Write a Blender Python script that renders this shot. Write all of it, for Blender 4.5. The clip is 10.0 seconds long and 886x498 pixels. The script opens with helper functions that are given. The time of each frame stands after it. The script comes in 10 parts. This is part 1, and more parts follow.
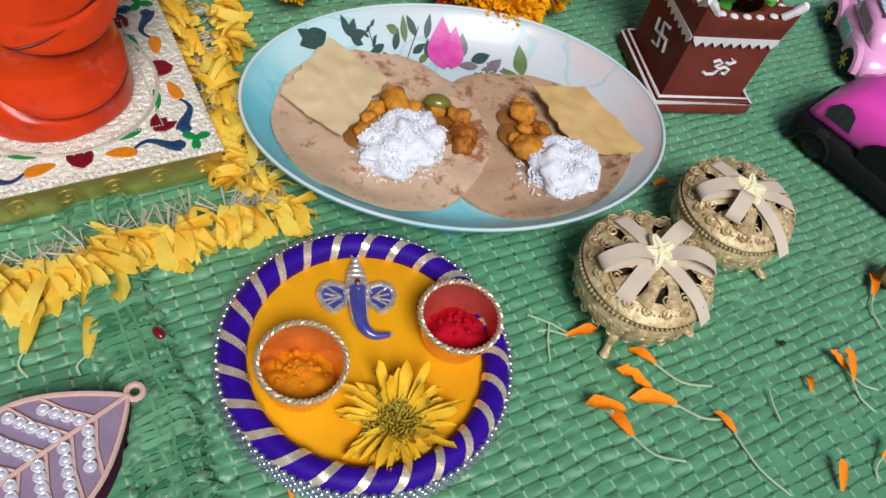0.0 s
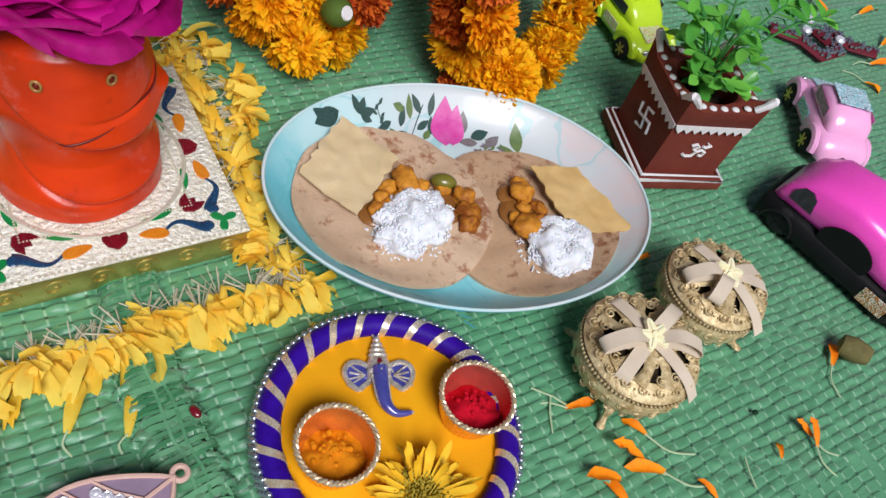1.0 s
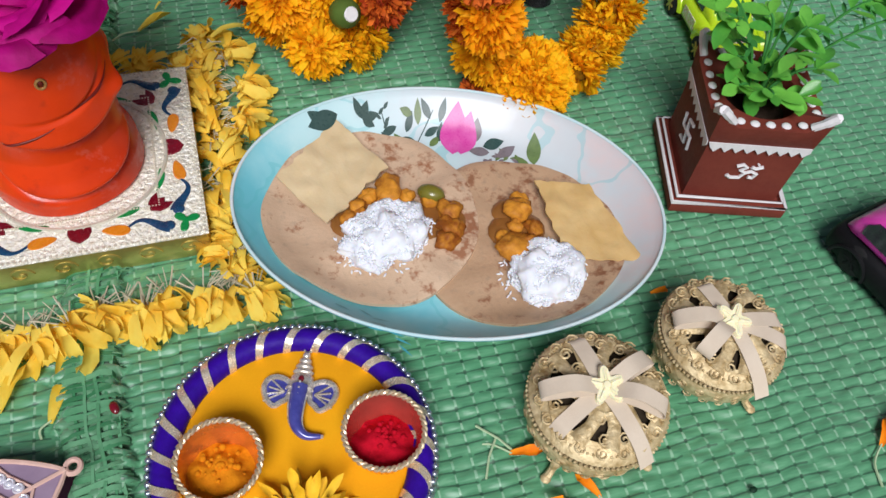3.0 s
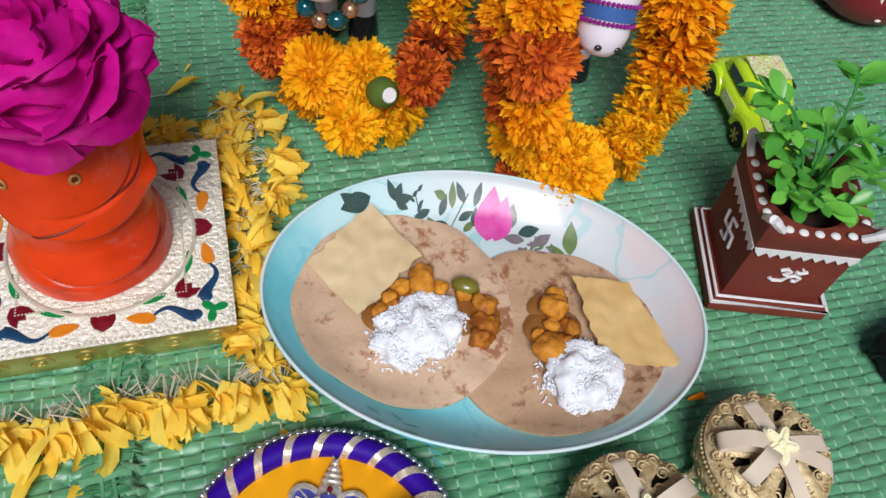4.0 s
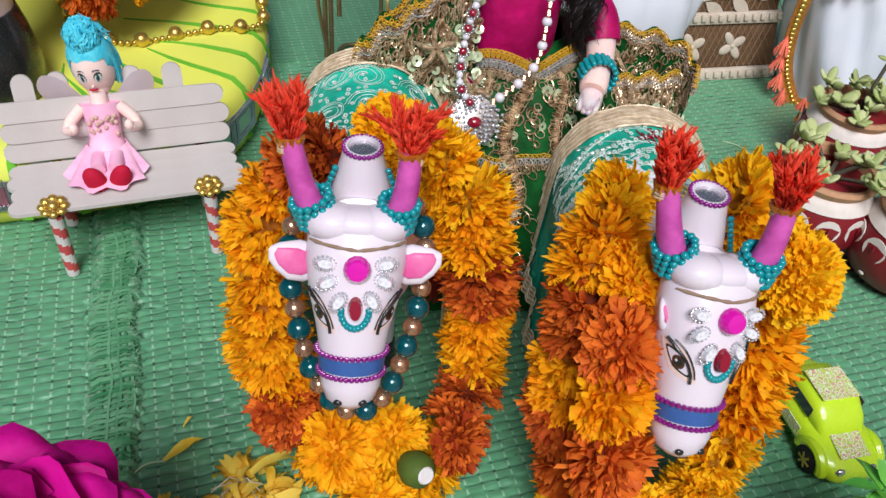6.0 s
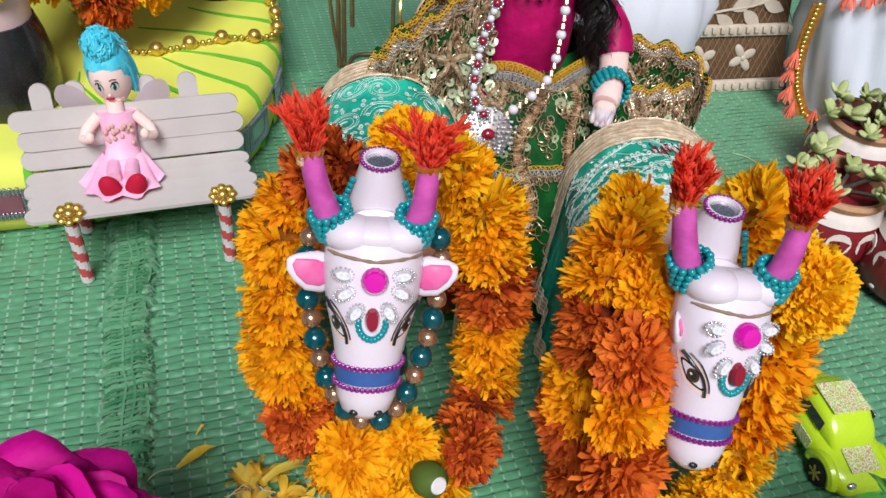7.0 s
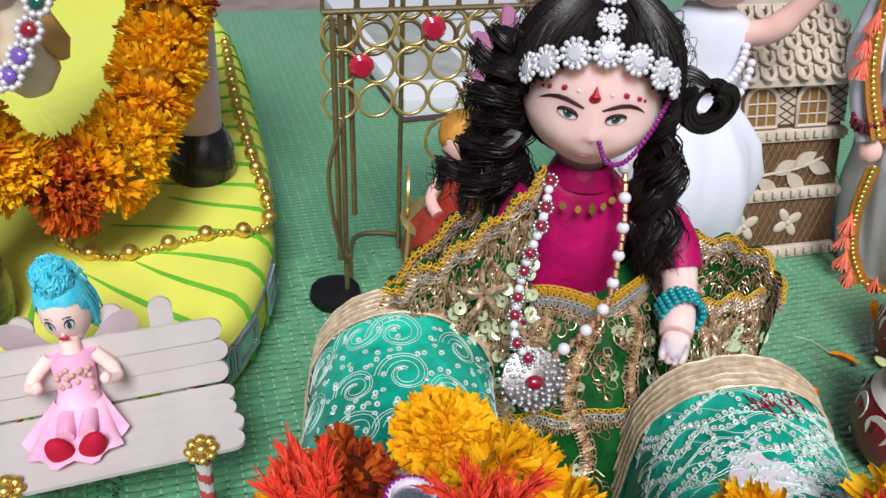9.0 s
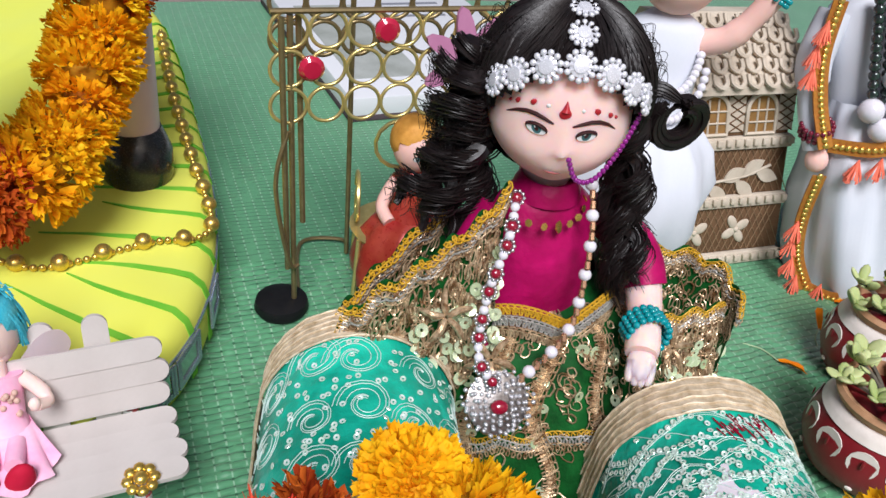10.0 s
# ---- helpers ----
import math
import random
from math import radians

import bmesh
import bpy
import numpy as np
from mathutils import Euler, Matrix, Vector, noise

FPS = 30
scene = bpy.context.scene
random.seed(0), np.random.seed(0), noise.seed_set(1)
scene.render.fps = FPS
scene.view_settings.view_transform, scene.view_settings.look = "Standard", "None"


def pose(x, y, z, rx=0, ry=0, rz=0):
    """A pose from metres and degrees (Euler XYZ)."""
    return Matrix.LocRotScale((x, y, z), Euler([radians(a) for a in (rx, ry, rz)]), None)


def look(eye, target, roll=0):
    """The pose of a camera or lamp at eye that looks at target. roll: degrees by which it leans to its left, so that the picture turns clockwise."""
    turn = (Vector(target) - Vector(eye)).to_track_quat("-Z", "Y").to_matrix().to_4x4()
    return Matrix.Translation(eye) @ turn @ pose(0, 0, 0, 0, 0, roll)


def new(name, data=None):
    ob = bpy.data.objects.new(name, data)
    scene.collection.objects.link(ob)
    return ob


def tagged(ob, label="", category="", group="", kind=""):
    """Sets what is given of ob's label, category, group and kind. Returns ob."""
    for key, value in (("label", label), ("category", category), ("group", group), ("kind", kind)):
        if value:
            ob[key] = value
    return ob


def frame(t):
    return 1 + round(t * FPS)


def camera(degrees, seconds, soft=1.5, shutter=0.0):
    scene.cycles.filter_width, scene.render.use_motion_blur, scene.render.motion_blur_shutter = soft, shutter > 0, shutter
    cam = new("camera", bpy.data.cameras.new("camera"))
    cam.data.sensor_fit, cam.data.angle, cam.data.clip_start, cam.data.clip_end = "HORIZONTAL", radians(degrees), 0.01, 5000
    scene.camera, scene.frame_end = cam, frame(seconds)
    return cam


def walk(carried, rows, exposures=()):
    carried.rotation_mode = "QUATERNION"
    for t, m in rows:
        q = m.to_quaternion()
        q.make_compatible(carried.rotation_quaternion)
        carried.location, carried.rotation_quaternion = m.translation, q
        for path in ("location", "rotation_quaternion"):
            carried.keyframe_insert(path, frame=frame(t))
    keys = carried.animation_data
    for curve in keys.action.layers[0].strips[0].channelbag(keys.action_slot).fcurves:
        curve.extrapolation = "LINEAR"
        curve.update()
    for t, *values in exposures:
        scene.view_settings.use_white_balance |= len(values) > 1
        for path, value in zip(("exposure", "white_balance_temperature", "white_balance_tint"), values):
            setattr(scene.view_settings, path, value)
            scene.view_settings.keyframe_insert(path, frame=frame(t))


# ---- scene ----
CM = 0.01
cam = camera(59.04, 10.0, soft=1.5)
PATH = [
    (0, (-0.00, 0.00, 23.98), (12.01, 13.86, 0.24), 18.04),
    (0.2, (-1.00, 0.13, 24.86), (12.05, 13.56, 1.43), 20.73),
    (0.4, (-3.74, 1.60, 26.30), (10.23, 14.51, 3.10), 23.53),
    (0.5, (-4.62, 2.26, 27.41), (9.34, 15.62, 4.45), 22.67),
    (0.8, (-4.91, 3.17, 27.98), (9.05, 16.54, 5.03), 22.60),
    (1, (-2.72, 2.39, 26.72), (11.36, 15.47, 3.69), 24.00),
    (1.3, (0.10, 3.51, 26.65), (13.46, 16.85, 3.33), 23.38),
    (1.5, (1.28, 4.07, 27.87), (13.02, 18.34, 4.24), 19.23),
    (1.7, (2.07, 3.34, 29.05), (11.51, 19.04, 5.29), 13.46),
    (2, (4.82, 1.22, 29.75), (11.93, 17.50, 5.57), 8.10),
    (2.2, (6.25, 0.27, 29.00), (13.26, 16.61, 4.84), 8.04),
    (2.5, (7.25, 0.04, 28.20), (13.86, 16.15, 3.77), 7.49),
    (2.7, (7.65, 0.20, 27.45), (14.10, 16.02, 2.78), 7.70),
    (3.8, (6.90, 2.89, 27.88), (13.55, 18.72, 3.27), 10.94),
    (4, (6.77, 4.22, 28.37), (13.43, 20.37, 3.99), 10.90),
    (4.2, (6.93, 6.27, 28.76), (13.78, 23.08, 4.88), 10.70),
    (4.5, (6.36, 8.65, 28.23), (14.22, 26.45, 5.40), 11.92),
    (4.8, (6.17, 10.25, 28.17), (14.63, 28.77, 6.14), 12.31),
    (5, (6.24, 11.61, 28.82), (14.63, 30.65, 7.20), 11.38),
    (5.2, (6.51, 12.69, 29.77), (14.92, 32.24, 8.63), 10.32),
    (5.5, (6.69, 13.96, 30.27), (14.96, 34.01, 9.54), 7.88),
    (7, (6.29, 14.09, 30.76), (14.31, 34.72, 10.52), 7.47),
    (7.2, (5.72, 14.44, 30.74), (13.72, 35.14, 10.56), 7.49),
    (7.5, (5.29, 14.59, 30.78), (13.18, 35.39, 10.66), 7.54),
    (7.8, (5.23, 14.65, 30.99), (13.09, 35.51, 10.91), 7.24),
    (8, (5.13, 15.01, 31.47), (12.90, 35.96, 11.45), 6.89),
    (8.2, (5.39, 15.58, 32.41), (13.14, 36.86, 12.73), 6.56),
    (8.4, (5.72, 16.06, 32.93), (13.47, 38.13, 14.15), 5.51),
    (8.5, (6.19, 17.29, 32.99), (13.94, 39.81, 14.75), 4.96),
    (8.7, (7.29, 20.01, 32.07), (15.38, 43.22, 14.86), 4.28),
    (9, (7.68, 23.23, 30.30), (16.34, 46.50, 13.47), 4.89),
    (9.2, (7.31, 24.25, 29.50), (16.93, 47.46, 13.10), 6.54),
    (9.5, (7.55, 24.95, 30.04), (18.12, 47.74, 13.64), 7.81),
    (9.7, (7.46, 24.82, 30.20), (18.16, 47.38, 13.58), 7.84),
    (10, (7.46, 25.05, 30.19), (18.31, 47.39, 13.36), 8.07),
]


def cm(p):
    return tuple(v * CM for v in p)


walk(cam, [(t, look(cm(eye), cm(target), roll)) for t, eye, target, roll in PATH], [(0.0, -0.60), (1.0, -0.54), (2.5, -0.53), (4.0, -0.50), (4.5, -0.50), (5.5, -0.45), (8.0, -0.39), (8.5, -0.53), (9.0, -0.35), (10.0, -0.26)])

# ---- light: soft open shade under a bright sky ----
world = bpy.data.worlds.new("sky")
scene.world = world
world.use_nodes = True
wn = world.node_tree
sky = wn.nodes.new("ShaderNodeTexSky")
sky.sky_type = "NISHITA"
sky.sun_disc = False
sky.sun_elevation = radians(48)
sky.sun_rotation = radians(160)
sky.air_density, sky.dust_density, sky.ozone_density = 1.0, 3.0, 1.0
wn.links.new(sky.outputs[0], wn.nodes["Background"].inputs[0])
wn.nodes["Background"].inputs[1].default_value = 0.05
sun_data = bpy.data.lights.new("sun", "SUN")
sun_data.energy, sun_data.angle, sun_data.color = 5.0, radians(25), (0.955, 0.95, 1.0)
sun = new("sun", sun_data)
sun.matrix_world = look((0.1 - 0.30, 0.3 - 0.88, 1.2), (0.1, 0.3, 0))

# ---- materials ----


class Nodes:
    """A short way to wire a material's nodes."""

    def __init__(self, name):
        self.m = bpy.data.materials.new(name)
        self.m.use_nodes = True
        self.t = self.m.node_tree
        self.b = self.t.nodes["Principled BSDF"]
        self.co = self.t.nodes.new("ShaderNodeTexCoord").outputs["Object"]

    def put(self, socket, value):
        if isinstance(value, bpy.types.NodeSocket):
            self.t.links.new(value, socket)
        else:
            socket.default_value = value

    def node(self, kind, inputs=(), **props):
        n = self.t.nodes.new(kind)
        for k, v in props.items():
            setattr(n, k, v)
        for k, v in dict(inputs).items():
            self.put(n.inputs[k], v)
        return n

    def math(self, op, a, b=0.0, clamp=False):
        n = self.t.nodes.new("ShaderNodeMath")
        n.operation, n.use_clamp = op, clamp
        self.put(n.inputs[0], a)
        self.put(n.inputs[1], b)
        return n.outputs[0]

    def noise(self, per_cm, detail=3.0, rough=0.55, co=None):
        n = self.node("ShaderNodeTexNoise", {"Scale": per_cm * 100, "Detail": detail, "Roughness": rough})
        self.put(n.inputs["Vector"], co or self.co)
        return n.outputs["Fac"]

    def ramp(self, fac, stops):
        n = self.t.nodes.new("ShaderNodeValToRGB")
        e = n.color_ramp.elements
        e[0].position, e[0].color = stops[0][0], (*stops[0][1], 1)
        e[1].position, e[1].color = stops[-1][0], (*stops[-1][1], 1)
        for p, c in stops[1:-1]:
            e.new(p).color = (*c, 1)
        self.put(n.inputs[0], fac)
        return n.outputs[0]

    def mix(self, fac, a, b, blend="MIX"):
        n = self.t.nodes.new("ShaderNodeMix")
        n.data_type, n.blend_type = "RGBA", blend
        self.put(n.inputs[0], fac)
        self.put(n.inputs[6], a if isinstance(a, bpy.types.NodeSocket) else (*a, 1))
        self.put(n.inputs[7], b if isinstance(b, bpy.types.NodeSocket) else (*b, 1))
        return n.outputs[2]

    def bump(self, height, strength, dist_cm=0.03):
        n = self.node("ShaderNodeBump", {"Strength": strength, "Distance": dist_cm * CM})
        self.put(n.inputs["Height"], height)
        return n.outputs[0]


def mat(name, col, rough=0.5, metal=0.0, col2=None, vs=1.2, var=0.5, bump=0.15, bs=9.0, bd=0.02, coat=0.0, sss=0.0, island=0.0, obj=0.0, sheen=0.0, trans=0.0, alpha=1.0, thin=0.0):
    """Principled surface whose colour drifts between col and col2 at vs waves a cm, with fine grain of bs a cm."""
    k = Nodes(name)
    col2 = col2 or tuple(c * 0.72 for c in col)
    fine = k.noise(bs, 4)
    f = k.math("MULTIPLY_ADD", k.math("SUBTRACT", k.noise(vs, 3), 0.5), 2.2 * var)
    f.node.inputs[2].default_value = 0.45
    if island:
        g = k.node("ShaderNodeNewGeometry").outputs["Random Per Island"]
        f = k.math("ADD", f, k.math("MULTIPLY", k.math("SUBTRACT", g, 0.5), island))
    if obj:
        g = k.node("ShaderNodeObjectInfo").outputs["Random"]
        f = k.math("ADD", f, k.math("MULTIPLY", k.math("SUBTRACT", g, 0.5), obj))
    f = k.math("ADD", f, k.math("MULTIPLY", k.math("SUBTRACT", fine, 0.5), 0.5 * var), True)
    tint = k.mix(f, col, col2)
    k.put(k.b.inputs["Base Color"], tint)
    if rough >= 0.45 and metal < 0.1 and not coat:
        k.b.inputs["Specular IOR Level"].default_value = 0.14
    elif metal < 0.1:
        k.b.inputs["Specular IOR Level"].default_value = 0.36
    if thin:
        lit = k.node("ShaderNodeBsdfTranslucent", {"Color": tint})
        both = k.node("ShaderNodeMixShader", {0: thin, 1: k.b.outputs[0], 2: lit.outputs[0]})
        k.put(k.t.nodes["Material Output"].inputs["Surface"], both.outputs[0])
    k.put(k.b.inputs["Roughness"], k.math("MULTIPLY_ADD", fine, 0.25, True))
    k.b.inputs["Roughness"].links[0].from_node.inputs[2].default_value = max(rough - 0.12, 0.02)
    k.b.inputs["Metallic"].default_value = metal
    k.b.inputs["Coat Weight"].default_value = coat
    k.b.inputs["Coat Roughness"].default_value = 0.12
    k.b.inputs["Sheen Weight"].default_value = sheen
    k.b.inputs["Transmission Weight"].default_value = trans
    k.b.inputs["Alpha"].default_value = alpha
    if sss:
        k.b.inputs["Subsurface Weight"].default_value = sss
        k.b.inputs["Subsurface Radius"].default_value = (0.004, 0.002, 0.001)
        k.b.inputs["Subsurface Scale"].default_value = 0.5
    if bump:
        k.put(k.b.inputs["Normal"], k.bump(fine, bump, bd))
    return k.m


# ---- mesh building; all lengths in centimetres ----
TAU = 2 * math.pi


class Geo:
    def __init__(self):
        self.v, self.f, self.m = [], [], []

    def add(self, vf, M=None, mi=0):
        v, f = vf
        n = len(self.v)
        self.v += [tuple(M @ Vector(p)) for p in v] if M is not None else [tuple(p) for p in v]
        self.f += [tuple(i + n for i in q) for q in f]
        self.m += [mi] * len(f)
        return self


def at(x, y, z, rx=0, ry=0, rz=0, s=1.0):
    s = s if isinstance(s, tuple) else (s, s, s)
    return Matrix.LocRotScale((x, y, z), Euler([radians(a) for a in (rx, ry, rz)]), s)


def lathe(prof, n=32, wave=None, cap=True):
    """Turn a profile of (radius, height) round z; wave(angle, radius, height) gives a changed radius."""
    v, f, rings = [], [], []
    for r, z in prof:
        if r < 1e-6:
            rings.append([len(v)])
            v.append((0, 0, z))
        else:
            ring = []
            for i in range(n):
                a = TAU * i / n
                q = wave(a, r, z) if wave else r
                ring.append(len(v))
                v.append((q * math.cos(a), q * math.sin(a), z))
            rings.append(ring)
    for a, b in zip(rings, rings[1:]):
        for i in range(n):
            j = (i + 1) % n
            if len(a) == 1 and len(b) == 1:
                continue
            if len(a) == 1:
                f.append((a[0], b[j], b[i]))
            elif len(b) == 1:
                f.append((a[i], a[j], b[0]))
            else:
                f.append((a[i], a[j], b[j], b[i]))
    if cap:
        if len(rings[0]) > 1:
            f.append(tuple(reversed(rings[0])))
        if len(rings[-1]) > 1:
            f.append(tuple(rings[-1]))
    return v, f


def frames(pts, closed=False):
    pts = [Vector(p) for p in pts]
    out, n = [], len(pts)
    side = None
    for i, p in enumerate(pts):
        a = pts[(i - 1) % n] if closed or i > 0 else p
        b = pts[(i + 1) % n] if closed or i < n - 1 else p
        t = (b - a)
        t = t.normalized() if t.length > 1e-9 else Vector((0, 0, 1))
        if side is None:
            side = t.cross(Vector((0, 0, 1)))
            if side.length < 0.05:
                side = t.cross(Vector((0, 1, 0)))
        side = (side - t * side.dot(t)).normalized()
        out.append((p, side, side.cross(t)))
    return out


def tube(pts, r, n=8, closed=False, flat=1.0, cap=True):
    """A round (or flattened) tube along points; r may be a list."""
    fr = frames(pts, closed)
    rs = r if isinstance(r, (list, tuple)) else [r] * len(fr)
    v, f = [], []
    for (p, s, u), q in zip(fr, rs):
        for i in range(n):
            a = TAU * i / n
            v.append(p + s * (q * math.cos(a)) + u * (q * flat * math.sin(a)))
    m = len(fr)
    for k in range(m if closed else m - 1):
        for i in range(n):
            a, b = k * n + i, k * n + (i + 1) % n
            c, d = ((k + 1) % m) * n + (i + 1) % n, ((k + 1) % m) * n + i
            f.append((a, b, c, d))
    if cap and not closed:
        f.append(tuple(reversed(range(n))))
        f.append(tuple(range((m - 1) * n, m * n)))
    return v, f


def ball(c=(0, 0, 0), r=1.0, nu=12, nv=8):
    r = r if isinstance(r, tuple) else (r, r, r)
    v, f = [(c[0], c[1], c[2] - r[2])], []
    for j in range(1, nv):
        b = math.pi * j / nv - math.pi / 2
        for i in range(nu):
            a = TAU * i / nu
            v.append((c[0] + r[0] * math.cos(b) * math.cos(a), c[1] + r[1] * math.cos(b) * math.sin(a), c[2] + r[2] * math.sin(b)))
    v.append((c[0], c[1], c[2] + r[2]))
    top = len(v) - 1
    for i in range(nu):
        k = (i + 1) % nu
        f.append((0, 1 + k, 1 + i))
        f.append((top, top - nu + i, top - nu + k))
        for j in range(nv - 2):
            a, b = 1 + j * nu, 1 + (j + 1) * nu
            f.append((a + i, a + k, b + k, b + i))
    return v, f


def slab(sx, sy, sz, bev=0.05, seg=2):
    """A box centred in x and y, standing on z = 0, with rounded edges."""
    bm = bmesh.new()
    bmesh.ops.create_cube(bm, size=1.0)
    for q in bm.verts:
        q.co = Vector((q.co.x * sx, q.co.y * sy, (q.co.z + 0.5) * sz))
    if bev:
        bmesh.ops.bevel(bm, geom=bm.edges[:], offset=bev, segments=seg, affect="EDGES", profile=0.5)
    bm.verts.index_update()
    out = [tuple(q.co) for q in bm.verts], [tuple(q.index for q in p.verts) for p in bm.faces]
    bm.free()
    return out


def prism(outline, z0, z1, top_scale=1.0):
    """A flat outline of (x, y) pulled up from z0 to z1."""
    n = len(outline)
    v = [(x, y, z0) for x, y in outline] + [(x * top_scale, y * top_scale, z1) for x, y in outline]
    f = [tuple(reversed(range(n))), tuple(range(n, 2 * n))]
    f += [(i, (i + 1) % n, n + (i + 1) % n, n + i) for i in range(n)]
    return v, f


def strip(pts, width, up=(0, 0, 1), thick=0.03):
    """A ribbon of some thickness along points; up is its face's direction, one for all or one for each point."""
    pts = [Vector(p) for p in pts]
    ups = [Vector(u) for u in up] if isinstance(up[0], (tuple, Vector)) else [Vector(up)] * len(pts)
    ws = width if isinstance(width, (list, tuple)) else [width] * len(pts)
    v, f = [], []
    for i, p in enumerate(pts):
        t = (pts[min(i + 1, len(pts) - 1)] - pts[max(i - 1, 0)]).normalized()
        s = t.cross(ups[i]).normalized()
        u = s.cross(t).normalized() * thick / 2
        v += [p - s * ws[i] / 2 - u, p + s * ws[i] / 2 - u, p + s * ws[i] / 2 + u, p - s * ws[i] / 2 + u]
    for i in range(len(pts) - 1):
        a, b = 4 * i, 4 * i + 4
        f += [(a + j, a + (j + 1) % 4, b + (j + 1) % 4, b + j) for j in range(4)]
    n = 4 * (len(pts) - 1)
    f += [(3, 2, 1, 0), (n, n + 1, n + 2, n + 3)]
    return v, f


def petal(length, width, lift=20, curl=20, rng=random, frill=0.12, rows=4, cup=0.15):
    """One petal that starts at the origin and grows along +x, lifted and curled; three points across."""
    v, f = [], []
    x = z = 0.0
    a = radians(lift)
    for i in range(rows + 1):
        s = i / rows
        w = width * (0.22 + 0.78 * math.sin(math.pi * min(1.0, s * 0.62 + 0.06))) * (1 if i < rows else 0.8)
        dx = (rng.random() - 0.5) * frill * length * s
        v += [(x + (0 if i < rows else -0.12 * length), -w / 2, z + cup * w + dx * 0.5), (x + dx * 0.4, 0, z), (x + (0 if i < rows else -0.12 * length), w / 2, z + cup * w - dx * 0.5)]
        x += math.cos(a) * length / rows
        z += math.sin(a) * length / rows
        a += radians(curl) / rows
    for i in range(rows):
        k = 3 * i
        f += [(k, k + 3, k + 4, k + 1), (k + 1, k + 4, k + 5, k + 2)]
    return v, f


def mesh_of(name, geo, mats, smooth=40):
    me = bpy.data.meshes.new(name)
    v = np.array([tuple(p) for p in geo.v], dtype=float) * CM
    me.from_pydata(v.tolist(), [], geo.f)
    mats = mats if isinstance(mats, (list, tuple)) else [mats]
    for m in mats:
        me.materials.append(m)
    if len(mats) > 1:
        me.polygons.foreach_set("material_index", geo.m)
    if smooth:
        me.polygons.foreach_set("use_smooth", [True] * len(me.polygons))
        if smooth < 180:
            me.set_sharp_from_angle(angle=radians(smooth))
    me.update()
    return me


def part(name, geo, mats, parent=None, label="", smooth=40, m=None, kind=""):
    """Link geometry (a Geo, a (verts, faces) pair or a ready mesh) as one mesh object, under a thing where one is given."""
    if isinstance(geo, tuple):
        geo = Geo().add(geo)
    data = geo if isinstance(geo, bpy.types.Mesh) else mesh_of(name, geo, mats, smooth)
    ob = new(name, data)
    if m is not None:
        ob.matrix_basis = metres(m)
    ob.parent = parent
    return tagged(ob, label=label, kind=kind)


def metres(m):
    loc, rot, sc = m.decompose()
    return Matrix.LocRotScale(loc * CM, rot, sc)


def thing(name, label, category, m, group="", kind=""):
    ob = new(name)
    ob.empty_display_size = 0.01
    ob.matrix_basis = metres(m)
    return tagged(ob, label=label, category=category, group=group, kind=kind)


def arc(c, r, a0, a1, n, z=0.0):
    return [(c[0] + r * math.cos(radians(a0 + (a1 - a0) * i / n)), c[1] + r * math.sin(radians(a0 + (a1 - a0) * i / n)), z) for i in range(n + 1)]


def spline(pts, per=6, closed=False):
    """A smooth line through points."""
    P = [Vector(p) for p in pts]
    n, out = len(P), []
    for i in range(n if closed else n - 1):
        if closed:
            a, b, c, d = P[(i - 1) % n], P[i], P[(i + 1) % n], P[(i + 2) % n]
        else:
            a, b, c, d = P[max(i - 1, 0)], P[i], P[i + 1], P[min(i + 2, n - 1)]
        for j in range(per):
            t = j / per
            out.append(0.5 * (2 * b + (c - a) * t + (2 * a - 5 * b + 4 * c - d) * t * t + (3 * b - a - 3 * c + d) * t ** 3))
    if not closed:
        out.append(P[-1])
    return out


def spaced(pts, step):
    """Points at even steps along a line."""
    pts = [Vector(p) for p in pts]
    out, left = [pts[0]], step
    for a, b in zip(pts, pts[1:]):
        d = (b - a).length
        done = 0.0
        while d - done >= left:
            done += left
            out.append(a + (b - a) * (done / d))
            left = step
        left -= d - done
    return out


def beads(parent, pts, r, material, name="bead"):
    """Strung beads, each a part of its own on one shared mesh."""
    me = mesh_of(name, Geo().add(ball((0, 0, 0), r, 8, 6)), material, 180)
    for p in pts:
        part(name, me, None, parent, m=at(*p))


gold = mat("gold_metal", (0.88, 0.63, 0.17), 0.3, 0.85, (0.60, 0.38, 0.07), 2.0, 0.5, 0.25, 12)
gold_foil = mat("gold_foil", (0.75, 0.62, 0.22), 0.34, 0.85, (0.46, 0.36, 0.09), 0.9, 0.6, 0.5, 3.0, 0.05)
antique = mat("antique_gold", (0.80, 0.65, 0.38), 0.5, 0.3, (0.36, 0.24, 0.09), 2.6, 1.0, 0.8, 5, 0.07)
silver = mat("silver_metal", (0.80, 0.80, 0.82), 0.25, 0.9, (0.5, 0.5, 0.54), 3.0, 0.5, 0.3, 10)

# ---- ground and the woven mat ----
WARP, ROW = 0.74, 0.46


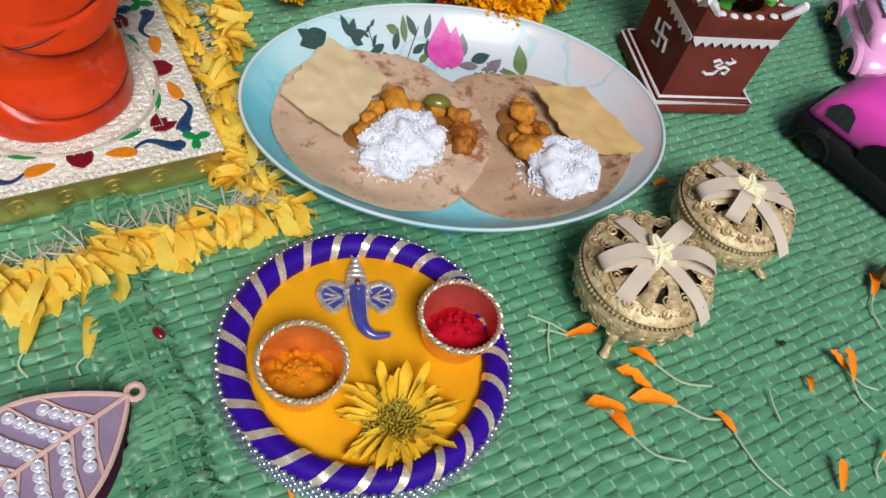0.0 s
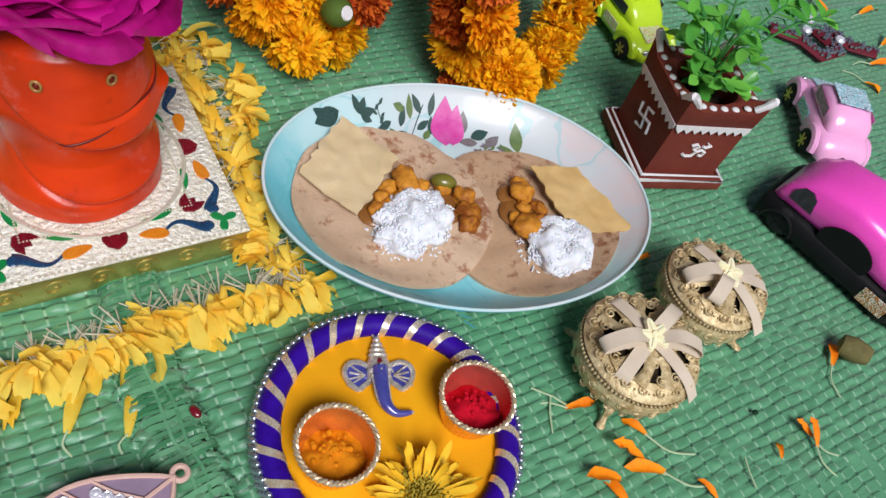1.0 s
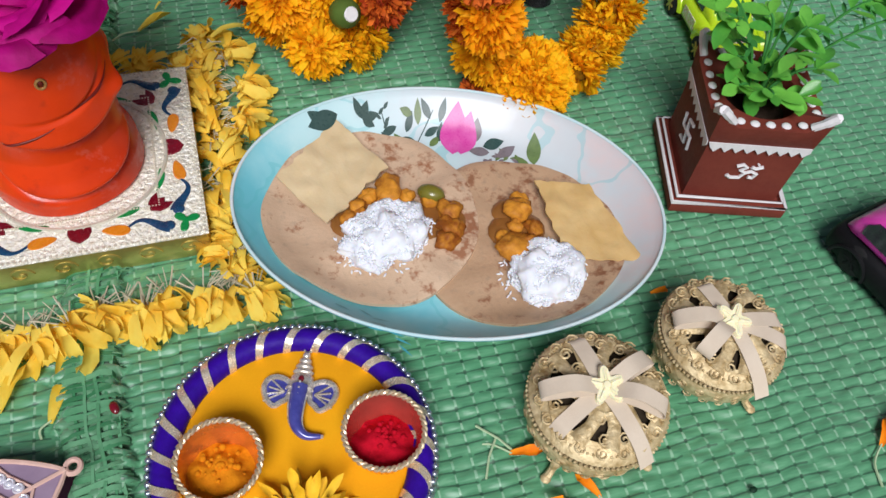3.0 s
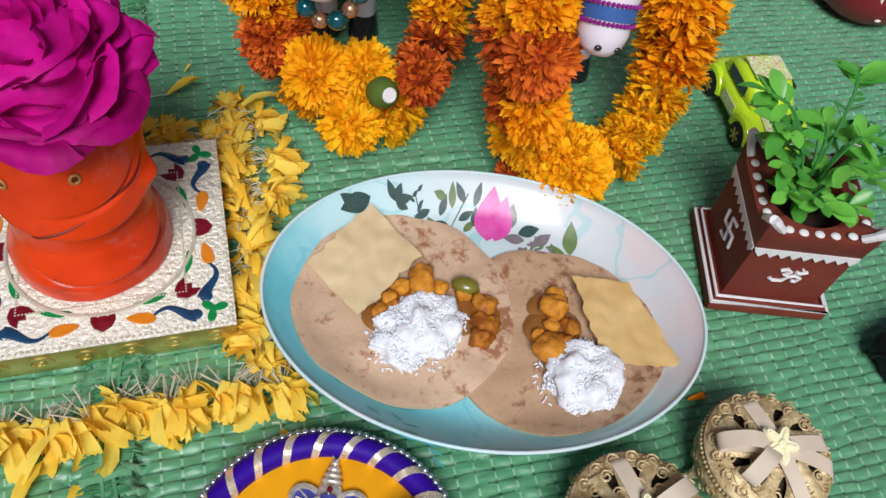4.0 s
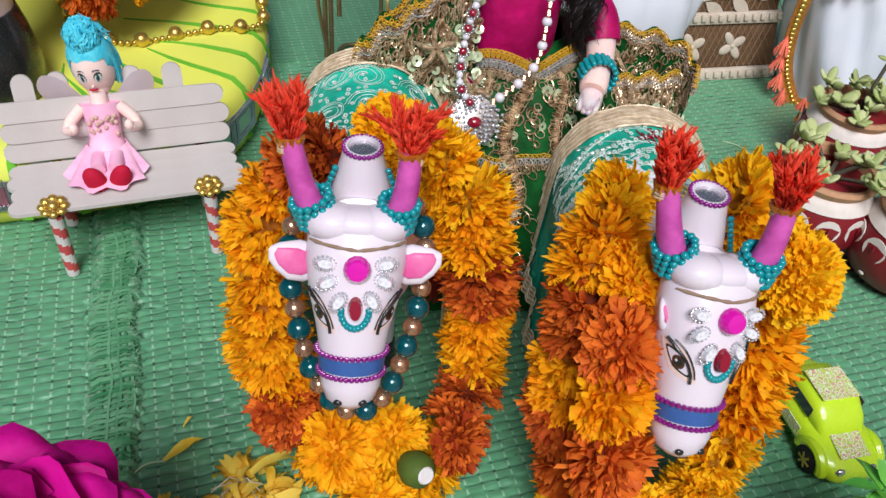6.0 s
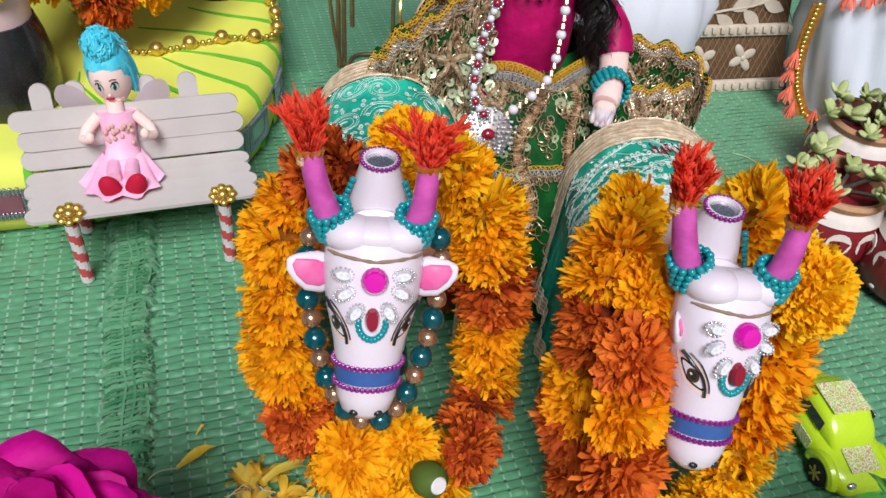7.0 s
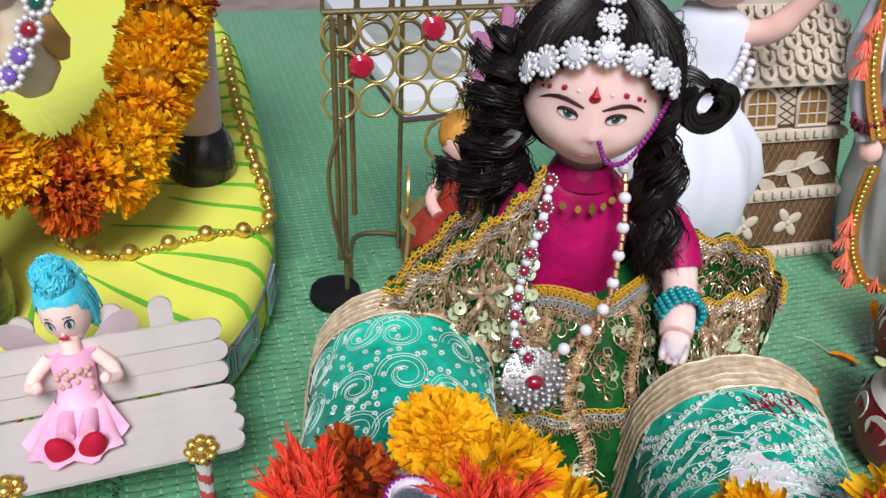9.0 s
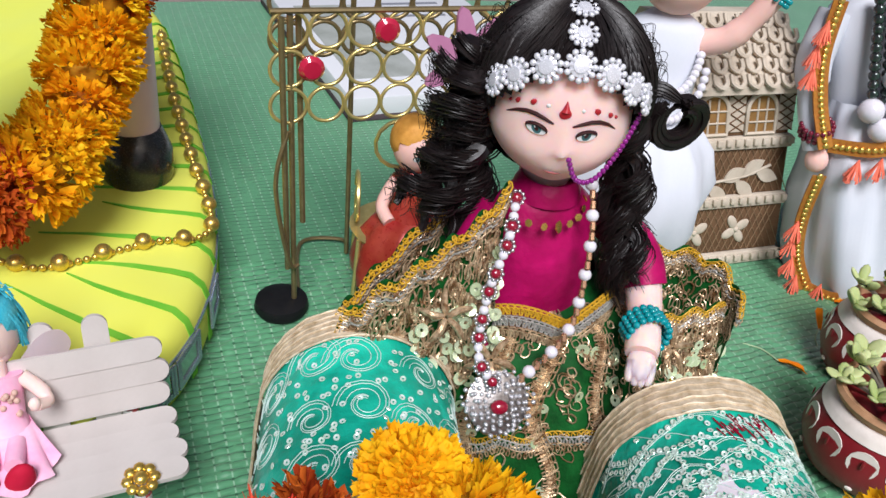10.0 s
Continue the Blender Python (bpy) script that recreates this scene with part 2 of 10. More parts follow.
def mat_material():
    k = Nodes("woven_green_plastic")
    xyz = k.node("ShaderNodeSeparateXYZ", {"Vector": k.co})
    x, y = (k.math("MULTIPLY", xyz.outputs[i], 100.0) for i in (0, 1))
    wob = k.math("MULTIPLY", k.math("SUBTRACT", k.noise(0.35, 2), 0.5), 0.5)
    warp = k.math("PINGPONG", k.math("ADD", x, k.math("MULTIPLY", wob, 0.25)), WARP / 2)
    rowp = k.math("PINGPONG", k.math("ADD", y, wob), ROW / 2)
    tread = k.math("LESS_THAN", warp, k.math("MULTIPLY", k.noise(1.1, 2), 0.085))
    dash = k.math("GREATER_THAN", k.math("PINGPONG", k.math("ADD", y, wob), ROW / 2), ROW * 0.20)
    grain = k.node("ShaderNodeMapping", {"Vector": k.co, "Scale": (1.0, 9.0, 1.0)})
    streak = k.noise(1.6, 4, 0.6, grain.outputs[0])
    big = k.noise(0.09, 3)
    rnd = k.noise(0.8, 2)
    c = k.mix(streak, (0.022, 0.145, 0.06), (0.14, 0.44, 0.22))
    c = k.mix(k.math("MULTIPLY", big, 0.45), c, (0.13, 0.35, 0.19))
    # rows and thread pinches darkened: shade between ribbons put into the colour
    gap_shade = k.math("MULTIPLY", k.math("LESS_THAN", rowp, 0.036), k.math("GREATER_THAN", rnd, 0.44))
    c = k.mix(k.math("MULTIPLY", gap_shade, 0.6), c, (0.006, 0.035, 0.018))
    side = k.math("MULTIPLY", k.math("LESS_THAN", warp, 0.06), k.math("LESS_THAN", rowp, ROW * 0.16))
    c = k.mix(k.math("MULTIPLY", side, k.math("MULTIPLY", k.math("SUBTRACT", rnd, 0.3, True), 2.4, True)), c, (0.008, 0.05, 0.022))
    c = k.mix(k.math("MULTIPLY", k.math("MULTIPLY", tread, dash), k.math("MULTIPLY", k.noise(1.3, 3, 0.7), 1.3)), c, (0.34, 0.56, 0.38))
    dirt = k.math("MULTIPLY", k.math("SUBTRACT", k.noise(0.22, 5, 0.65), 0.56, True), 1.6, True)
    c = k.mix(dirt, c, (0.15, 0.20, 0.13))
    xf = k.math("SUBTRACT", x, k.math("MULTIPLY_ADD", y, 0.027))
    xf.node.inputs[1].links[0].from_node.inputs[2].default_value = 0.1
    worn = k.math("MULTIPLY", k.math("LESS_THAN", k.math("ABSOLUTE", xf), k.math("MULTIPLY_ADD", k.noise(0.9, 4), 1.1)), k.math("MULTIPLY_ADD", k.noise(1.4, 4, 0.7), 0.9))
    worn.node.inputs[0].links[0].from_node.inputs[1].links[0].from_node.inputs[2].default_value = 0.55
    worn.node.inputs[1].links[0].from_node.inputs[2].default_value = 0.05
    c = k.mix(worn, c, (0.13, 0.27, 0.15))
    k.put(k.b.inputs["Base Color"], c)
    k.put(k.b.inputs["Roughness"], k.math("MULTIPLY_ADD", streak, 0.25))
    k.b.inputs["Roughness"].links[0].from_node.inputs[2].default_value = 0.30
    k.b.inputs["Specular IOR Level"].default_value = 0.75
    k.b.inputs["Sheen Weight"].default_value = 0.5
    k.b.inputs["Sheen Roughness"].default_value = 0.45
    k.put(k.b.inputs["Normal"], k.bump(streak, 0.3, 0.02))
    return k.m


def fold_profile(x, y):
    """Where two lengths of mat lap over one another, running away along y, and the hem along x."""
    x0 = 0.5 + 0.9 * np.clip((y - 15) / 33, 0, 1.3) + 0.12 * np.sin(y * 0.7) + 0.07 * np.sin(y * 2.3)
    d = np.abs(x - x0)
    rag = 1.05 + 0.18 * np.sin(y * 5.3 + 2 * np.sin(y * 1.7)) + 0.1 * np.sin(y * 13.1)
    h = 0.42 * np.clip((rag - d) / 0.13, 0, 1) - 0.2 * np.clip(1 - np.abs(d - rag - 0.12) / 0.16, 0, 1) * (0.8 + 0.14 * np.sin(y * 4.1 + np.sin(y)) + 0.12 * np.sin(y * 9.3 + x * 3)) - 0.14 * np.clip(1 - np.abs(d - 0.35) / 0.2, 0, 1)
    s = np.abs(y - (28.3 + 0.12 * np.sin(x * 0.5)))
    return h + 0.10 * np.clip((0.5 - s) / 0.4, 0, 1) * (x > 6)


def woven_mat():
    xs = np.concatenate([np.arange(-60, -9, 1.5), np.arange(-9, 46, 0.1233), np.arange(46, 121, 1.5)])
    ys = np.concatenate([np.arange(-30, 2, 1.2), np.arange(2, 66, 0.092), np.arange(66, 118.5, 0.75)])
    X, Y = np.meshgrid(xs, ys)
    rnd = np.random.RandomState(4)
    near = (X > -9.2) & (X < 46.2) & (Y > 1.5) & (Y < 66.5)
    # weft ribbons that bulge between the warp threads and pinch under them
    row = np.floor(Y / ROW)
    ph = (row * 0.618) % 1.0
    tilt = (Y / ROW - row) - 0.5
    col = np.floor(X / WARP)
    cell = np.sin(row * 12.9898 + col * 78.233) * 43758.5453
    cell = cell - np.floor(cell)
    pinch = np.abs(np.sin(np.pi * X / WARP))
    bulge = 0.5 + 0.5 * np.cos(np.pi * (X / WARP + row + 0.15 * np.sin(Y * 0.7)))
    h = 0.11 * (1 - np.abs(2 * tilt) ** 2.5) * (0.35 + 0.65 * bulge) + (cell - 0.38) * 0.20 * tilt * 2 * pinch
    h += 0.012 * np.sin(X * 2.1 + ph * 6)
    z = np.where(near, h, 0.02)
    z = z + 0.10 * np.sin(X * 0.16 + 0.5) * np.sin(Y * 0.13) + 0.05 * np.sin(X * 0.43 + Y * 0.31)
    z = z * 0.9 + fold_profile(X, Y) - 0.10
    ny, nx = X.shape
    co = np.stack([X, Y, z], -1).reshape(-1, 3) * CM
    i = np.arange((ny - 1) * (nx - 1))
    a = (i // (nx - 1)) * nx + i % (nx - 1)
    quads = np.stack([a, a + 1, a + nx + 1, a + nx], -1)
    me = bpy.data.meshes.new("woven_mat")
    me.vertices.add(len(co))
    me.vertices.foreach_set("co", co.ravel())
    me.loops.add(quads.size)
    me.loops.foreach_set("vertex_index", quads.ravel().astype(np.int32))
    me.polygons.add(len(quads))
    me.polygons.foreach_set("loop_start", np.arange(0, quads.size, 4, dtype=np.int32))
    me.update(calc_edges=True)
    me.polygons.foreach_set("use_smooth", np.ones(len(quads), dtype=bool))
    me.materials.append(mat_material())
    ob = new("floor_mat", me)
    return tagged(ob, "green woven plastic mat with a raised lapped seam", "mat", kind="structure")


woven_mat()
stone = mat("courtyard_stone", (0.30, 0.24, 0.22), 0.8, 0, (0.16, 0.13, 0.12), 0.25, 0.9, 0.5, 3, 0.1)
part("ground", ([(-40000, -40000, -0.6), (40000, -40000, -0.6), (40000, 40000, -0.6), (-40000, 40000, -0.6)], [(0, 1, 2, 3)]), stone, kind="structure", label="reddish grey stone courtyard floor")


def mat_hem():
    """The lapped edge of the mat: ribbons turned over a ridge, frayed along one side."""
    rng = random.Random(61)
    h = thing("trim", "raised lapped hem of green plastic ribbons on the mat", "hem", at(0, 0, 0), kind="structure")
    tone = mat("green_hem_ribbon", (0.045, 0.20, 0.085), 0.5, 0, (0.15, 0.37, 0.20), 0.5, 0.9, 0.4, 6, 0.03, island=0.9)
    x0 = lambda y: 0.5 + 0.9 * min(max((y - 15) / 33, 0), 1.3) + 0.12 * math.sin(y * 0.7)
    y, g = -3.0, Geo()
    while y < 84:
        skew, j = 0.10 + rng.uniform(-0.12, 0.12), rng.uniform(-0.10, 0.10)
        cut = rng.choice((0, 0, 0, 1))
        prof = [(-1.12, 0.0), (-1.0, 0.24), (-0.62, 0.41), (0.0, 0.37), (0.55, 0.45), (0.92, 0.30), (1.06 + j, 0.02)][cut:]
        pts = [(x0(y) + dx + j * 0.3, y + skew * dx + rng.uniform(-0.04, 0.04), dz + rng.uniform(0, 0.05)) for dx, dz in prof]
        g.add(strip(pts, rng.uniform(0.10, 0.24), (0, 0.25 * rng.uniform(-1, 1), 1), 0.03))
        y += rng.uniform(0.20, 0.36)
    for k, dx in enumerate((-0.85, -0.45, -0.1, 0.3, 0.62, 0.86)):
        line = [(x0(q) + dx + 0.06 * math.sin(q * 2.1 + k) + rng.uniform(-0.03, 0.03), q, 0.33 + 0.13 * math.sin(2.6 * dx + 1.1) + 0.035 * math.sin(9 * q + 3 * k)) for q in np.arange(-3, 84, 0.4)]
        g.add(strip(line, rng.uniform(0.10, 0.16), (0, 0, 1), 0.03))
    part("ribbon", g, tone, h, smooth=50, kind="stuff")
    g = Geo()
    for i in range(420):
        y = rng.uniform(-3, 70)
        s = rng.choice((-1, 1, 1, 1))
        b = Vector((x0(y) + s * rng.uniform(0.85, 1.1), y, rng.uniform(0.05, 0.4)))
        d = Vector((s * rng.uniform(0.1, 0.45), rng.uniform(-0.25, 0.25), rng.uniform(-0.15, 0.15)))
        g.add(strip([b, b + d * 0.6, b + d + Vector((0, 0, -0.05))], [0.07, 0.05, 0.015], (0, 0, 1), 0.012))
    part("frayed_fibre", g, mat("pale_frayed_fibre", (0.16, 0.34, 0.20), 0.5, 0, (0.05, 0.18, 0.08), 2, 0.6, 0.1, island=0.8), h, "frayed plastic fibres", kind="stuff")


mat_hem()

# ---- the painted low stool, its idol and flowers ----
enamel_green = mat("enamel_green", (0.01, 0.30, 0.07), 0.25, 0, (0.005, 0.16, 0.04), 3, 0.6, 0.1, coat=0.6)
enamel_blue = mat("enamel_blue", (0.015, 0.08, 0.17), 0.25, 0, (0.01, 0.03, 0.08), 3, 0.6, 0.1, coat=0.6)
enamel_red = mat("enamel_maroon", (0.22, 0.008, 0.02), 0.25, 0, (0.10, 0.004, 0.01), 3, 0.6, 0.1, coat=0.6)
enamel_orange = mat("enamel_orange", (0.75, 0.27, 0.02), 0.25, 0, (0.6, 0.16, 0.01), 3, 0.6, 0.1, coat=0.6)
white_foil = mat("embossed_pale_foil", (0.97, 0.96, 0.88), 0.3, 0.2, (0.80, 0.75, 0.55), 4.5, 0.9, 1.0, 5.0, 0.22)
foil_line = mat("raised_foil_line", (0.85, 0.82, 0.70), 0.3, 0.4, (0.6, 0.55, 0.4), 2, 0.5, 0.3)


def blob_outline(kind):
    """Outlines of the enamel motifs, about 1 cm long, pointing along +x."""
    if kind == "drop":
        return [(0.5 * math.cos(a) * (1.0), 0.22 * math.sin(a) * (1 - 0.35 * math.cos(a))) for a in np.linspace(0, TAU, 18, endpoint=False)]
    if kind == "leaf":
        return [(0.75 * math.cos(a), 0.16 * math.sin(a) * (1 + 0.4 * math.cos(a)) + 0.12 * math.cos(a) ** 2) for a in np.linspace(0, TAU, 20, endpoint=False)]
    if kind == "trefoil":
        return [((0.32 + 0.20 * math.cos(3 * a)) * math.cos(a), (0.32 + 0.20 * math.cos(3 * a)) * math.sin(a)) for a in np.linspace(0, TAU, 30, endpoint=False)]
    if kind == "tulip":
        return [(0.40, 0.0), (0.22, 0.16), (0.42, 0.40), (0.10, 0.42), (-0.18, 0.30), (-0.36, 0.0), (-0.18, -0.30), (0.10, -0.42), (0.42, -0.40), (0.22, -0.16)]
    body = []
    for i in range(15):
        s = i / 14
        body.append((-0.8 + 1.45 * s, 0.28 * math.sin(s * 4.6) * (1 - 0.2 * s), 0.05 + 0.20 * s ** 1.6))
    return body


def stool():
    st = thing("painted_stool", "low square stool in gold foil with enamel leaf motifs", "stool", at(0.6, 24.55, 0.12, 0, 0, 0.5))
    w = 9.6
    part("body", Geo().add(slab(w - 0.15, w - 0.15, 1.42, 0.06)), gold_foil, st, "embossed gold foil sides")
    part("top", Geo().add(slab(w, w, 0.12, 0.05), at(0, 0, 1.42)), white_foil, st, "pale embossed foil top")
    g = Geo()
    h = w / 2 - 0.12
    rope = [(-h, -h), (h, -h), (h, h), (-h, h)]
    for a, b in zip(rope, rope[1:] + rope[:1]):
        for i in range(44):
            s = i / 44
            g.add(ball((a[0] + (b[0] - a[0]) * s, a[1] + (b[1] - a[1]) * s, 1.55), (0.075, 0.06, 0.045), 6, 4))
    h = w / 2 - 1.75
    rope = [(-h, -h), (h, -h), (h, h), (-h, h)]
    for a, b in zip(rope, rope[1:] + rope[:1]):
        for i in range(50):
            s = i / 50
            g.add(ball((a[0] + (b[0] - a[0]) * s, a[1] + (b[1] - a[1]) * s, 1.55), (0.06, 0.06, 0.05), 6, 4))
    g.add(tube(arc((0, 0), 3.55, 0, 360, 64, 1.55)[:-1], 0.09, 6, True))
    part("raised_border", g, foil_line, st)
    # scrollwork pressed into the foil of the sides
    for k in range(4):
        g = Geo()
        for i in range(6):
            x = -w / 2 + 0.85 + i * 1.58
            pts = [(x + (0.62 - 0.035 * j) * math.cos(j * 0.55) * 0.8, -w / 2 + 0.06, 0.72 + (0.46 - 0.028 * j) * math.sin(j * 0.55)) for j in range(16)]
            g.add(tube(pts, 0.045, 5))
        part("embossed_scroll", g, gold_foil, st, kind="stuff", m=at(0, 0, 0, 0, 0, 90 * k))
    z = 1.53
    motifs = []
    for k in range(4):
        for px, py, rz, kind, m in ((-4.0, -4.0, 45, "trefoil", enamel_green), (-2.7, -3.95, 180, "comma", enamel_blue), (-1.35, -3.95, 10, "drop", enamel_orange), (0.0, -3.9, 90, "tulip", enamel_red),
                                    (1.35, -3.95, 170, "drop", enamel_orange), (2.65, -3.95, 0, "comma", enamel_blue), (2.98, -2.98, 45, "tulip", enamel_red), (1.72, -3.22, 12, "leaf", enamel_green), (3.22, -1.72, 78, "leaf", enamel_green)):
            motifs.append((px, py, rz + 90 * k, kind, m, k))
    for px, py, rz, kind, m, k in motifs:
        q = Matrix.Rotation(radians(90 * k), 4, "Z") @ Vector((px, py, 0))
        g = Geo()
        if kind == "comma":
            pts = blob_outline(kind)
            g.add(tube([(x, y, 0.02) for x, y, r in pts], [r for x, y, r in pts], 8, flat=0.25))
            g.add(ball((0.62, -0.16, 0.02), (0.22, 0.22, 0.06), 10, 6))
        else:
            g.add(prism(blob_outline(kind), 0.0, 0.05, 0.9))
        part("enamel_motif", g, m, st, m=at(q.x, q.y, z, 0, 0, rz, 0.85 if kind == "leaf" else 1.12))
    return st


stool()



def idol_material():
    k = Nodes("orange_painted_clay")
    c = k.mix(k.noise(0.3, 4), (0.92, 0.070, 0.005), (0.32, 0.009, 0.003))
    rub = k.math("MULTIPLY", k.math("SUBTRACT", k.noise(0.5, 5, 0.7), 0.58, True), 4.0, True)
    c = k.mix(k.math("MULTIPLY", rub, 0.4), c, (0.70, 0.36, 0.32))
    stain = k.math("MULTIPLY", k.math("SUBTRACT", k.noise(0.75, 5, 0.6), 0.6, True), 5.0, True)
    c = k.mix(k.math("MULTIPLY", stain, 0.7), c, (0.22, 0.02, 0.01))
    k.put(k.b.inputs["Base Color"], c)
    k.b.inputs["Roughness"].default_value = 0.27
    k.b.inputs["Specular IOR Level"].default_value = 0.35
    k.put(k.b.inputs["Normal"], k.bump(k.noise(3, 4), 0.25, 0.04))
    return k.m


idol_orange = idol_material()


def clay_idol():
    """A rounded seated form; a heavy trunk and a lap fold overhang the front in two smiling ledges."""
    step = lambda q: 1 / (1 + math.exp(-max(-30, min(30, q))))

    def wave(a, r, z):
        b = (a + math.pi / 2 + math.pi) % TAU - math.pi
        one, two = 3.85 + 1.0 * b * b - 0.12 * b, 1.3 + 0.75 * b * b + 0.1 * b
        face = math.exp(-(b / 1.25) ** 4)
        q = r + 0.72 * face * step((z - one) / 0.07) * math.exp(-max(0, z - one) / 1.5)
        q += 0.50 * face * step((z - two) / 0.06) * math.exp(-max(0, z - two) / 1.2)
        q -= 0.42 * face * math.exp(-((z - one + 0.26) / 0.22) ** 2) + 0.30 * face * math.exp(-((z - two + 0.2) / 0.16) ** 2)
        q -= 0.14 * face * math.exp(-((z - one - 1.15 - 0.25 * b) / 0.10) ** 2) * math.exp(-((b - 0.3) / 0.7) ** 2)
        hook = math.exp(-((b - 0.95) / 0.22) ** 2 - ((z - 4.75) / 0.3) ** 2)
        q += 0.5 * math.exp(-((abs(b) - 1.65) / 0.35) ** 2 - ((z - 5.2) / 1.0) ** 2)
        return q + 0.32 * hook + 0.10 * noise.noise(Vector((math.cos(a) * 1.3, math.sin(a) * 1.3, z * 0.5)))

    knots = [(0.0, 2.75), (0.25, 3.0), (1.1, 2.95), (2.0, 2.6), (2.7, 2.42), (3.6, 2.45), (4.8, 2.5), (5.8, 2.5), (6.6, 2.45), (7.3, 2.3), (7.9, 1.7), (8.3, 0.9), (8.5, 0.05)]
    zs = np.concatenate([np.linspace(0, 7.2, 110), np.linspace(7.25, 8.5, 20)])
    prof = [(float(np.interp(z, [q[0] for q in knots], [q[1] for q in knots])), float(z)) for z in zs]
    skin = lambda b, z: Vector(((q := wave(b - math.pi / 2, float(np.interp(z, [k[0] for k in knots], [k[1] for k in knots])), z)) * math.sin(b), -q * math.cos(b), z))
    g = Geo().add(lathe(prof, 128, wave), None, 0)
    # dark lines put the shade under ledges and brow into colour; two ringed eyes
    for low, high, z0, bow, tilt, r in ((-1.25, 1.25, 3.62, 1.0, -0.12, 0.10), (-1.15, 1.15, 1.14, 0.75, 0.1, 0.09), (-0.9, -0.1, 4.9, 0.5, 0.9, 0.045), (0.1, 1.0, 5.0, 0.4, 0.2, 0.045)):
        line = [skin(b, z0 + bow * b * b + tilt * b) for b in np.linspace(low, high, 30)]
        g.add(tube(line, [r * math.sin(math.pi * (i + 0.6) / 30.2) + 0.01 for i in range(30)], 6), None, 1)
    for b in (-0.88, -0.03):
        c = skin(b, 6.55)
        out = Vector((math.sin(b), -math.cos(b), 0))
        side = Vector((math.cos(b), math.sin(b), 0))
        g.add(tube([c + out * 0.03 + side * 0.15 * math.cos(w) + Vector((0, 0, 0.2 * math.sin(w))) for w in np.linspace(0, TAU, 14, endpoint=False)], 0.055, 6, True), None, 2)
        g.add(ball(tuple(c), (0.1, 0.1, 0.13), 10, 6), None, 1)
    ob = part("clay_idol", g, [idol_orange, mat("maroon_shade_and_pupil", (0.10, 0.006, 0.004), 0.35, 0, (0.20, 0.012, 0.006), 1.5, 0.7, 0.2), mat("old_gold_paint", (0.50, 0.26, 0.08), 0.35, 0.2)], m=at(0.35, 24.6, 1.55, 0, 0, 22), smooth=180)
    return tagged(ob, "orange painted clay idol seated on the stool", "idol")


clay_idol()

rose_mat = mat("magenta_rose_petal", (0.62, 0.004, 0.27), 0.6, 0, (0.27, 0.001, 0.10), 0.5, 1.0, 0.5, 3, 0.06, obj=0.8, thin=0.14)


def rose_petal(r, h, rng):
    """A broad crumpled petal, cupped about the flower's heart."""
    v, f, nu, nv = [], [], 14, 10
    ph, k = rng.random() * 6, 0.10 + 0.10 * rng.random()
    for j in range(nv + 1):
        t = j / nv
        for i in range(nu + 1):
            s = (i / nu - 0.5) * 2
            edge = 1 - 0.25 * s * s
            a = s * (0.75 + 0.25 * t)
            rad = r * (0.25 + 0.75 * math.sin(t * 1.45)) * (1 + k * math.sin(4 * s + ph) * t)
            z = h * t * edge + 0.18 * h * math.sin(3 * s + ph * 2) * t * t - 0.35 * r * max(0, t - 0.72) * 2
            w = noise.noise(Vector((rad * 1.3 + ph, a * 2.5, z * 1.3))) * 0.32 * t + noise.noise(Vector((a * 6, z * 2.5, ph))) * 0.12 * t
            v.append(((rad + w) * math.cos(a), (rad + w) * math.sin(a), z + 0.6 * w))
    for j in range(nv):
        for i in range(nu):
            q = j * (nu + 1) + i
            f.append((q, q + 1, q + nu + 2, q + nu + 1))
    return v, f


def rose():
    rng = random.Random(5)
    ro = thing("rose", "large magenta rose laid on the idol's head", "flower", at(0.5, 24.95, 9.4, 8, -4, 20))
    v, f = ball((0, 0, 1.2), (2.3, 2.3, 1.3), 28, 16)
    part("heart", ([tuple(Vector(p) * (1 + 0.15 * noise.noise(Vector(p) * 1.1))) for p in v], f), rose_mat, ro, smooth=180)
    for k in range(44):
        ring = 0 if k < 8 else 1 if k < 18 else 2 if k < 30 else 3
        r = (0.9, 1.8, 2.7, 3.3)[ring] * rng.uniform(0.92, 1.08)
        h = (2.35, 2.3, 2.0, 1.5)[ring] * rng.uniform(0.9, 1.1)
        a = k * 137.5 + rng.uniform(-12, 12)
        part("petal", rose_petal(r, h, rng), rose_mat, ro, smooth=180, m=at(0, 0, 0.6 + 0.08 * (3 - ring), rng.uniform(-6, 6), rng.uniform(-4, 8), a))
    return ro


rose()

yellow_petal = mat("yellow_petal", (1.0, 0.80, 0.14), 0.6, 0, (0.95, 0.55, 0.03), 1.5, 0.7, 0.2, 8, island=0.7, thin=0.35)
pale_stem = mat("dry_pale_stem", (0.66, 0.62, 0.48), 0.7, 0, (0.35, 0.32, 0.2), 3, 0.6, 0.2, island=0.6)


